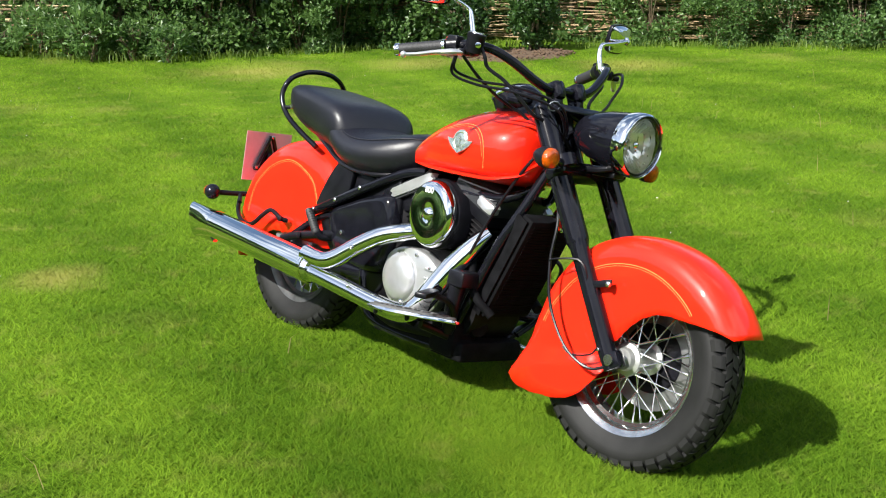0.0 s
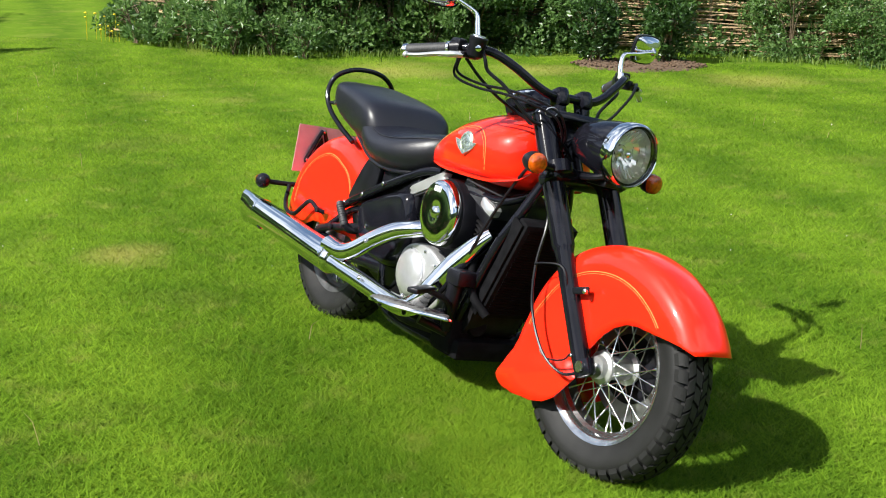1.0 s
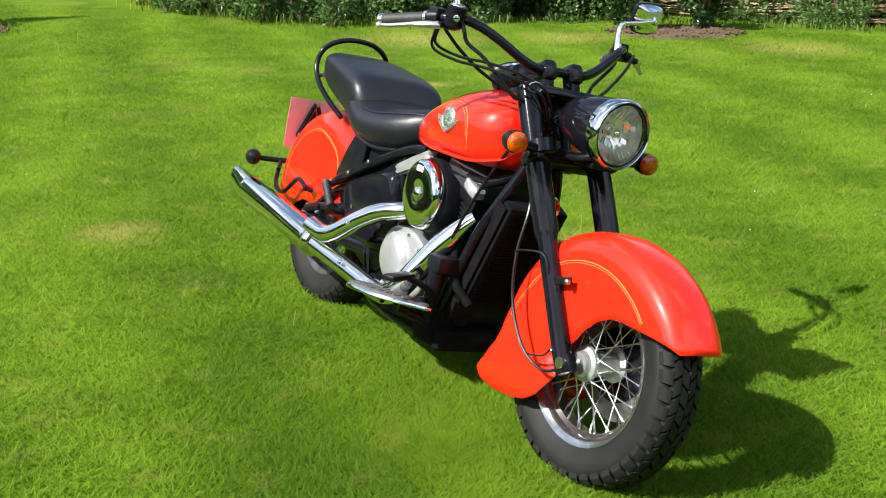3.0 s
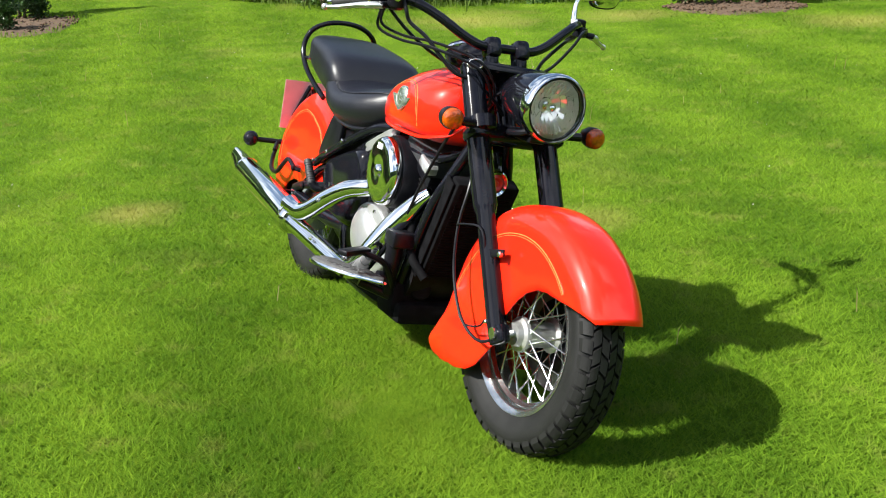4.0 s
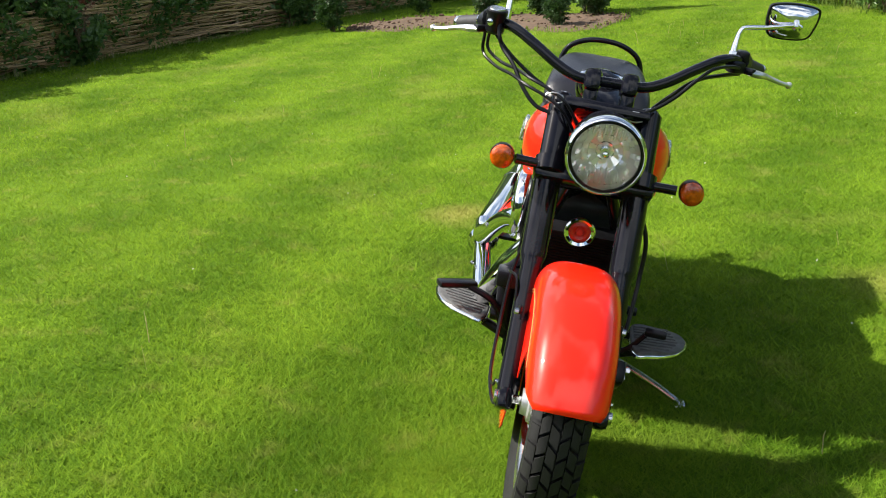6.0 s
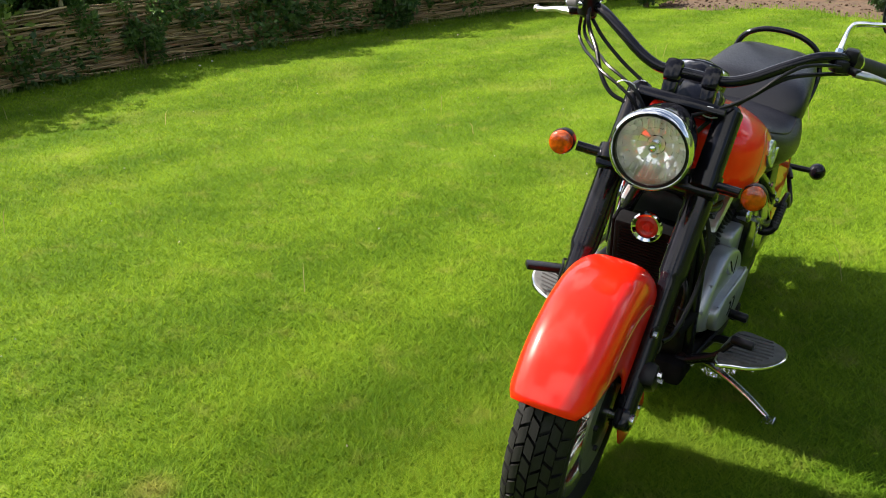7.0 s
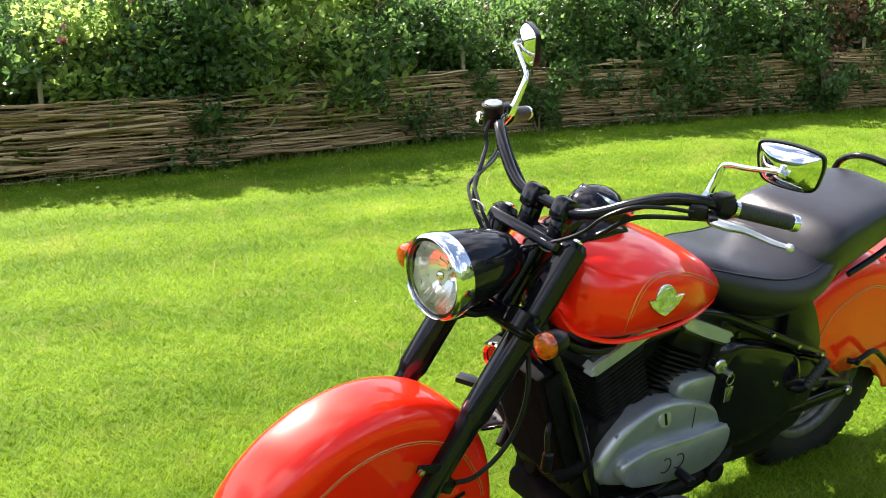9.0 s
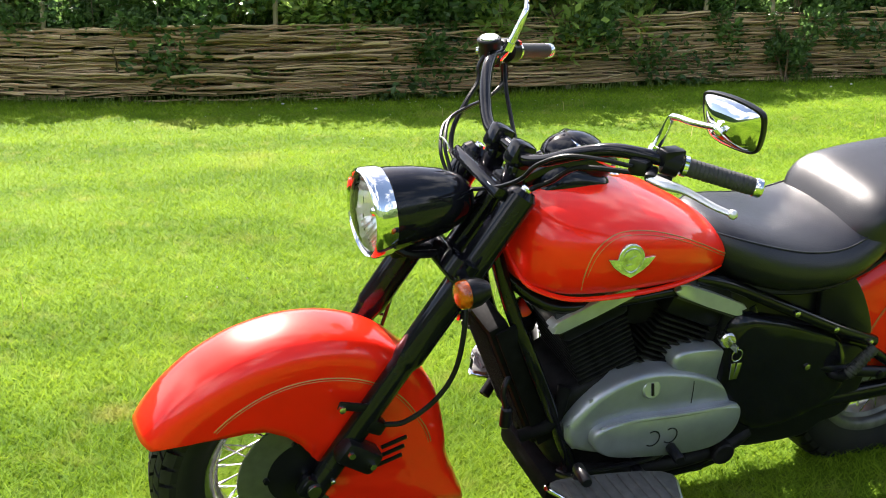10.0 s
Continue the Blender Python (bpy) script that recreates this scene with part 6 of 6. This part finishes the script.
for x, z in ((-0.608, 0.35), (-0.655, 0.412), (-0.74, 0.452), (-0.86, 0.452), (-0.625, 0.295)):
    mp("cover_bolt", Shape().lathe([(0, 0.008), (0.05, 0.008), (0.052, 0.004)], (x, 0.09, z), (0, 1, 0), 8), ALLOYG, engine)
# ignition lock and keys
k0 = mp("ignition_lock", Shape().lathe([(0, 0.02), (0.03, 0.02), (0.034, 0.016), (0.034, 0.006)], (-1.005, 0.112, 0.522), (0.25, 1, 0.1), 18), STEEL, moto, "chrome ignition lock with keys")
key = Shape().box((-0.998, 0.163, 0.522), (0.005, 0.03, 0.018), 0.002)
rg = [(-1.005 + 0.014 * math.cos(a), 0.172, 0.503 + 0.016 * math.sin(a)) for a in [2 * math.pi * j / 14 for j in range(14)]]
key.tube(rg, 0.0014, 5, closed=True)
for dx in (-0.008, 0.006):
    key.box((-1.006 + dx, 0.173, 0.46), (0.011, 0.003, 0.045), 0.001, Matrix.Rotation(dx * 12, 4, "Y"))
mp("keys", key, STEEL, k0, "hanging keys")

# dark pieces under and round the engine
DARK_PIECES = [
    ("sump", Shape().box((-0.80, 0, 0.165), (0.46, 0.27, 0.07), 0.02)),
    ("pump_housing", Shape().box((-0.66, -0.1, 0.2), (0.12, 0.10, 0.12), 0.02)),
    ("under_tube", Shape().tube([(-0.70, -0.13, 0.2), (-0.9, -0.15, 0.19), (-1.05, -0.13, 0.22)], 0.022, 10, 2)),
    ("under_tube", Shape().tube([(-0.62, 0.11, 0.2), (-0.85, 0.15, 0.2), (-1.05, 0.14, 0.21), (-1.12, 0.13, 0.24)], 0.02, 10, 2)),
    ("pivot_boss", Shape().lathe([(-0.03, 0.026), (-0.026, 0.03), (0.026, 0.03), (0.03, 0.026)], (-1.03, 0.15, 0.215), (0, 1, 0), 14)),
    ("oil_filter", Shape().lathe([(0, 0.038), (0.07, 0.036), (0.08, 0.03)], (-0.655, -0.05, 0.245), (0.9, -0.2, 0), 18)),
    ("coolant_hose", Shape().tube([(-0.50, -0.10, 0.30), (-0.56, -0.13, 0.36), (-0.60, -0.12, 0.46), (-0.62, -0.08, 0.55)], 0.014, 10, 3)),
    ("coolant_hose", Shape().tube([(-0.50, 0.10, 0.32), (-0.57, 0.12, 0.36), (-0.6, 0.10, 0.44)], 0.016, 10, 3)),
    ("carburettor", Shape().box((-0.84, 0, 0.61), (0.16, 0.12, 0.14), 0.03)),
    ("battery_box", Shape().box((-1.05, 0, 0.52), (0.18, 0.2, 0.18), 0.03)),
    ("gearbox", Shape().box((-1.02, 0.0, 0.27), (0.16, 0.22, 0.2), 0.03)),
]
for nm, sh in DARK_PIECES:
    mp(nm, sh, PITCH if nm in ("oil_filter", "pump_housing", "sump", "coolant_hose") else GRIME, engine, "oily black")
bx = Shape().box((-0.585, -0.162, 0.40), (0.075, 0.075, 0.05), 0.01)
bx.tube([(-0.60, -0.165, 0.38), (-0.61, -0.165, 0.30), (-0.63, -0.15, 0.22)], [0.028, 0.024, 0.02], 12, 2)
bx.lathe([(0, 0.02), (0.05, 0.018)], (-0.62, -0.15, 0.27), (0, -1, 0), 12)
mp("brake_cylinder", bx, SATIN, moto, "black rear brake cylinder and pedal pivot")
drain = Shape().tube([(-0.47, 0.085, 0.50), (-0.44, 0.11, 0.466), (-0.452, 0.11, 0.41)], [0.007, 0.007, 0.007], 8, 3).lathe([(-0.03, 0.009), (-0.025, 0.0135), (0.02, 0.0135), (0.025, 0.009)], (-0.454, 0.11, 0.387), (0, 0, -1), 12)
mp("drain_hose", drain, SATIN, moto, "black drain hose")


# Footboards, pedals and side stand
def board(s_):
    o = curve2([(-0.535, 0.21), (-0.53, 0.265), (-0.57, 0.328), (-0.64, 0.364), (-0.72, 0.376), (-0.79, 0.358), (-0.83, 0.30), (-0.83, 0.215)], 4)
    z = 0.256 if s_ < 0 else 0.243
    T = Matrix.Translation((0, 0, z))

    tip = Matrix.Translation((-0.72, s_ * 0.2, z)) @ Matrix.Rotation(radians(8 if s_ < 0 else 3) * s_, 4, "X") @ Matrix.Rotation(radians(-6), 4, "Y") @ Matrix.Translation((0.72, -s_ * 0.2, -z))

    def ring(k, zz):
        cx, cy = -0.68, 0.28
        return [tip @ Vector((cx + (x - cx) * k, s_ * (cy + (y - cy) * k), z + zz)) for x, y in o]

    pl = mp("footboard", Shape().rings([ring(0.97, -0.009), ring(1.0, -0.006), ring(1.0, 0.0), ring(0.985, 0.003), ring(0.94, 0.004)]), CHROME, moto, "chrome-edged footboard with ribbed rubber mat")
    mp("mat", Shape().rings([ring(0.93, 0.003), ring(0.93, 0.009), ring(0.9, 0.011)]), RUBBERG, pl, "grey-black rubber mat")
    rb = Shape()
    for k in range(9):
        x = -0.553 - 0.03 * k
        w = ease([(-0.83, 0.05), (-0.77, 0.064), (-0.67, 0.074), (-0.57, 0.05), (-0.53, 0.03)], x)
        rb.box(tip @ Vector((x, s_ * (0.282 - (0.075 - w) * 0.5), z + 0.012)), (0.012, w * 1.7, 0.006), 0.002, tip.to_3x3().to_4x4())
    mp("ribs", rb, RUBBERG, pl)
    br = Shape().tube([(-0.62, s_ * 0.10, 0.19), (-0.64, s_ * 0.17, 0.215), (-0.66, s_ * 0.24, z - 0.017)], 0.014, 10)
    br.tube([(-0.80, s_ * 0.10, 0.19), (-0.79, s_ * 0.17, 0.215), (-0.78, s_ * 0.24, z - 0.017)], 0.012, 10)
    br.lathe([(0, 0.008), (0.014, 0.007), (0.018, 0.003)], tip @ Vector((-0.66, s_ * 0.30, z - 0.008)), (0, 0, -1), 8)
    br.lathe([(0, 0.008), (0.014, 0.007), (0.018, 0.003)], tip @ Vector((-0.83, s_ * 0.285, z - 0.008)), (0, 0, -1), 8)
    mp("bracket", br, SATIN, pl)


both(board)
pd = Shape().box((-0.578, -0.305, 0.354), (0.04, 0.115, 0.018), 0.006, Matrix.Rotation(0.5, 4, "Z"))
pd.tube([(-0.585, -0.27, 0.350), (-0.585, -0.2, 0.32), (-0.60, -0.16, 0.26), (-0.63, -0.14, 0.215)], 0.010, 8, 3)
mp("brake_pedal", pd, SATIN, moto, "black brake pedal")
gp = Shape().tube([(-0.60, 0.13, 0.21), (-0.60, 0.20, 0.25), (-0.585, 0.235, 0.30), (-0.58, 0.245, 0.315)], 0.008, 8, 3)
gp.lathe([(-0.03, 0.011), (-0.026, 0.0135), (0.026, 0.0135), (0.03, 0.011)], (-0.578, 0.265, 0.318), (0.1, 1, 0), 12)
gp.tube([(-0.61, 0.14, 0.21), (-0.80, 0.165, 0.235), (-0.85, 0.17, 0.25)], 0.0065, 8, 2)
gp.lathe([(-0.03, 0.011), (-0.026, 0.0135), (0.026, 0.0135), (0.03, 0.011)], (-0.865, 0.20, 0.27), (0.1, 1, 0), 12)
gp.tube([(-0.85, 0.15, 0.22), (-0.865, 0.17, 0.26), (-0.865, 0.19, 0.27)], 0.008, 8)
mp("gear_lever", gp, SATIN, moto, "black gear lever")
sst = Shape().tube([(-0.75, 0.12, 0.165), (-0.72, 0.20, 0.155), (-0.68, 0.30, 0.128), (-0.632, 0.374, 0.108)], [0.012, 0.011, 0.010, 0.008], 10, 3)
sst.box((-0.629, 0.380, 0.102), (0.05, 0.035, 0.008), 0.003, Matrix.Rotation(0.25, 4, "X"))
mp("side_stand", sst, STEEL, moto, "steel side stand folded out")
for s_ in (-1, 1):
    pg = Shape().tube([(-1.32, s_ * 0.13, 0.385), (-1.335, s_ * 0.165, 0.385), (-1.345, s_ * 0.18, 0.40)], 0.014, 10, 2)
    pgl = mp("pillion_peg", pg, SATIN, moto, "folded pillion footpeg")
    d = Vector((-0.85, s_ * 0.05, 1)).normalized()
    prof = [(0, 0.012)]
    for k in range(9):
        prof += [(0.006 + k * 0.0095, 0.0155), (0.011 + k * 0.0095, 0.0155), (0.012 + k * 0.0095, 0.0135), (0.0145 + k * 0.0095, 0.0135)]
    prof.append((0.098, 0.013))
    mp("peg_rubber", Shape().lathe(prof, (-1.345, s_ * 0.18, 0.395), d, 14), GRIPM, pgl, "ribbed rubber peg")
    bar_ = Shape().tube([(-1.27, s_ * 0.135, 0.41), (-1.38, s_ * 0.15, 0.385), (-1.50, s_ * 0.15, 0.36), (-1.60, s_ * 0.145, 0.33)], 0.015, 10, 2)
    bar_.lathe([(0, 0.012), (0.008, 0.012), (0.01, 0.006)], (-1.47, s_ * 0.162, 0.366), (0, s_, 0), 8)
    mp("peg_bracket", bar_, SATIN)
    hb = Shape().tube([(-1.60, s_ * 0.135, 0.395), (-1.615, s_ * 0.155, 0.40), (-1.68, s_ * 0.16, 0.42), (-1.735, s_ * 0.16, 0.39), (-1.80, s_ * 0.16, 0.345), (-1.88, s_ * 0.155, 0.345), (-1.955, s_ * 0.13, 0.375), (-1.985, s_ * 0.11, 0.42)], 0.0085, 10, 3)
    hb.lathe([(0, 0.011), (0.008, 0.011), (0.011, 0.006)], (-1.612, s_ * 0.158, 0.40), (0, s_, 0), 8)
    mp("bag_support", hb, SATIN, moto, "black tubular luggage support bar")
    sh = Shape().tube([(-2.0, s_ * 0.03, 0.435), (-2.012, s_ * 0.10, 0.43), (-2.034, s_ * 0.19, 0.428)], 0.0105, 10)
    sh.tube([(-1.95, s_ * 0.13, 0.405), (-1.985, s_ * 0.11, 0.43)], 0.008, 8)
    stem_ = mp("rear_indicator", sh, SATIN, moto, "black rear indicator on a stalk")
    mp("housing", Shape().ball((-2.040, s_ * 0.204, 0.428), 0.031, (1.05, 1, 1)), BLACK, stem_, "round glossy black housing")
    mp("rear_lens", Shape().lathe([(0, 0.027), (0.012, 0.024), (0.018, 0.014), (0.02, 0.002)], (-2.056, s_ * 0.204, 0.428), (-1, 0, 0), 18), AMBER, stem_, "amber lens")

# Number plate, its bracket and the tail light
pl = Shape().slab(curve2([(-0.105, 0.49), (0.105, 0.49), (0.105, 0.685), (-0.105, 0.685)], 1), 0, 0.003, 0.001, 1)
T = Matrix.Translation((-2.0, 0, 0)) @ Matrix.Rotation(radians(90), 4, "Z")
plate = part("number_plate", pl, PLATEM, moto, "mauve number plate on a black bracket", T)
for z in (0.62, 0.56):
    for y in (-0.06, -0.02, 0.02, 0.06):
        mp("plate_bar", Shape().box((-2.0042, y, z), (0.0015, 0.028, 0.045), 0), SATIN, plate)
bk = Shape()
for s_ in (-1, 1):
    bk.tube([(-1.99, s_ * 0.058, 0.54), (-1.985, s_ * 0.004, 0.672)], 0.0085, 8)
bk.tube([(-1.99, -0.06, 0.54), (-1.99, 0.06, 0.54)], 0.0085, 8)
bk.tube([(-1.985, 0, 0.60), (-1.95, 0, 0.52), (-1.96, 0, 0.45)], 0.012, 8)
bk.slab([(-0.036, 0.55), (0.036, 0.55), (0.0, 0.645)], 0.0, 0.006, 0.002, 1)
bk.v[-9:] = [Vector((-1.992 + v.y, v.x, v.z)) for v in bk.v[-9:]]
mp("plate_bracket", bk, BLACK, moto, "black triangular plate bracket")
for q in ((-1.982, -0.055, 0.545), (-1.982, 0.055, 0.545), (-1.976, 0, 0.668)):
    mp("bracket_bolt", Shape().lathe([(0, 0.0075), (0.006, 0.0075), (0.008, 0.003)], q, (1, 0, 0), 6), STEEL)

# Cables and hoses
CABLES = [
    ("brake_hose", [(-0.530, -0.308, 1.10), (-0.506, -0.30, 1.06), (-0.50, -0.285, 1.03), (-0.458, -0.25, 1.00), (-0.415, -0.215, 0.955), (-0.395, -0.175, 0.92), (-0.385, -0.12, 0.905), (-0.36, -0.05, 0.86), (-0.35, 0.02, 0.78)], 0.0055),
    ("throttle_cable", [(-0.59, -0.328, 1.06), (-0.592, -0.325, 1.01), (-0.53, -0.283, 0.99), (-0.456, -0.238, 0.990), (-0.397, -0.20, 0.984), (-0.360, -0.14, 0.968), (-0.348, -0.095, 0.94), (-0.37, -0.05, 0.87), (-0.46, -0.04, 0.80)], 0.0042),
    ("throttle_cable", [(-0.585, -0.340, 1.05), (-0.588, -0.335, 0.998), (-0.525, -0.295, 0.978), (-0.45, -0.25, 0.976), (-0.390, -0.21, 0.968), (-0.355, -0.15, 0.952), (-0.345, -0.105, 0.925), (-0.37, -0.06, 0.86), (-0.46, -0.05, 0.79)], 0.0042),
    ("switch_cable", [(-0.58, -0.315, 1.055), (-0.565, -0.265, 1.01), (-0.55, -0.195, 0.965), (-0.53, -0.125, 0.932), (-0.50, -0.095, 0.912), (-0.45, -0.06, 0.85), (-0.44, -0.04, 0.80)], 0.005),
    ("clutch_cable", [(-0.54, 0.315, 1.085), (-0.49, 0.284, 1.090), (-0.44, 0.24, 1.082), (-0.405, 0.20, 1.05), (-0.396, 0.16, 1.005), (-0.38, 0.115, 0.970), (-0.366, 0.05, 0.935), (-0.365, -0.03, 0.89), (-0.42, -0.11, 0.80), (-0.52, -0.14, 0.62), (-0.60, -0.155, 0.44)], 0.0046),
    ("switch_cable", [(-0.61, 0.335, 1.068), (-0.55, 0.28, 1.062), (-0.48, 0.21, 1.046), (-0.465, 0.148, 0.99), (-0.443, 0.118, 0.962), (-0.41, 0.06, 0.90), (-0.39, 0.02, 0.82)], 0.0055),
    ("speedometer_cable", [(0.0, -0.125, 0.285), (-0.06, -0.14, 0.262), (-0.14, -0.155, 0.30), (-0.22, -0.155, 0.40), (-0.255, -0.15, 0.52), (-0.27, -0.13, 0.63), (-0.315, -0.10, 0.72), (-0.34, -0.07, 0.80)], 0.0045),
    ("front_brake_hose", [(-0.15, 0.135, 0.445), (-0.19, 0.15, 0.455), (-0.245, 0.16, 0.50), (-0.285, 0.165, 0.57), (-0.30, 0.16, 0.66), (-0.315, 0.12, 0.74), (-0.33, 0.06, 0.79)], 0.0058),
]
for nm, pts, r in CABLES:
    f = mp if nm == "clutch_cable" else fp
    f(nm, Shape().tube(pts, r, 8, 5), SATIN, moto, "thin black cable" if r < 0.005 else "black hose")
gd = Shape().tube([(-0.125, -0.128, 0.474), (-0.135, -0.135, 0.52), (-0.165, -0.14, 0.545), (-0.225, -0.155, 0.535), (-0.255, -0.155, 0.525)], 0.0032, 6, 2)
fp("cable_guide", gd, SATIN, moto, "thin wire cable guide")
fp("cable_guide", Shape().tube([(-0.04, -0.142, 0.325), (-0.06, -0.145, 0.30), (-0.12, -0.15, 0.285), (-0.15, -0.155, 0.30)], 0.0028, 6, 2), SATIN, moto, "thin wire cable guide")
for p in ((-0.358, -0.135, 0.955), (-0.370, 0.07, 0.945)):
    tie = Shape().tube([Vector(p) + Vector((0.004 * math.sin(a), 0.024 * math.cos(a), 0.014 * math.sin(a))) for a in [2 * math.pi * k / 10 for k in range(10)]], 0.0018, 5, closed=True)
    fp("cable_tie", tie, ALLOY, moto, "pale cable tie")
cal = Shape().box((-0.095, 0.128, 0.375), (0.10, 0.055, 0.06), 0.014, Matrix.Rotation(-0.6, 4, "Y"))
cal.box((-0.13, 0.122, 0.44), (0.05, 0.03, 0.035), 0.008, Matrix.Rotation(-0.5, 4, "Y"))
caliper = fp("brake_caliper", cal, SATIN, moto, "black front brake caliper")
for x, z in ((-0.07, 0.40), (-0.12, 0.36)):
    fp("caliper_bolt", Shape().lathe([(0, 0.008), (0.01, 0.008)], (x, 0.155, z), (0, 1, 0), 6), STEEL, caliper)
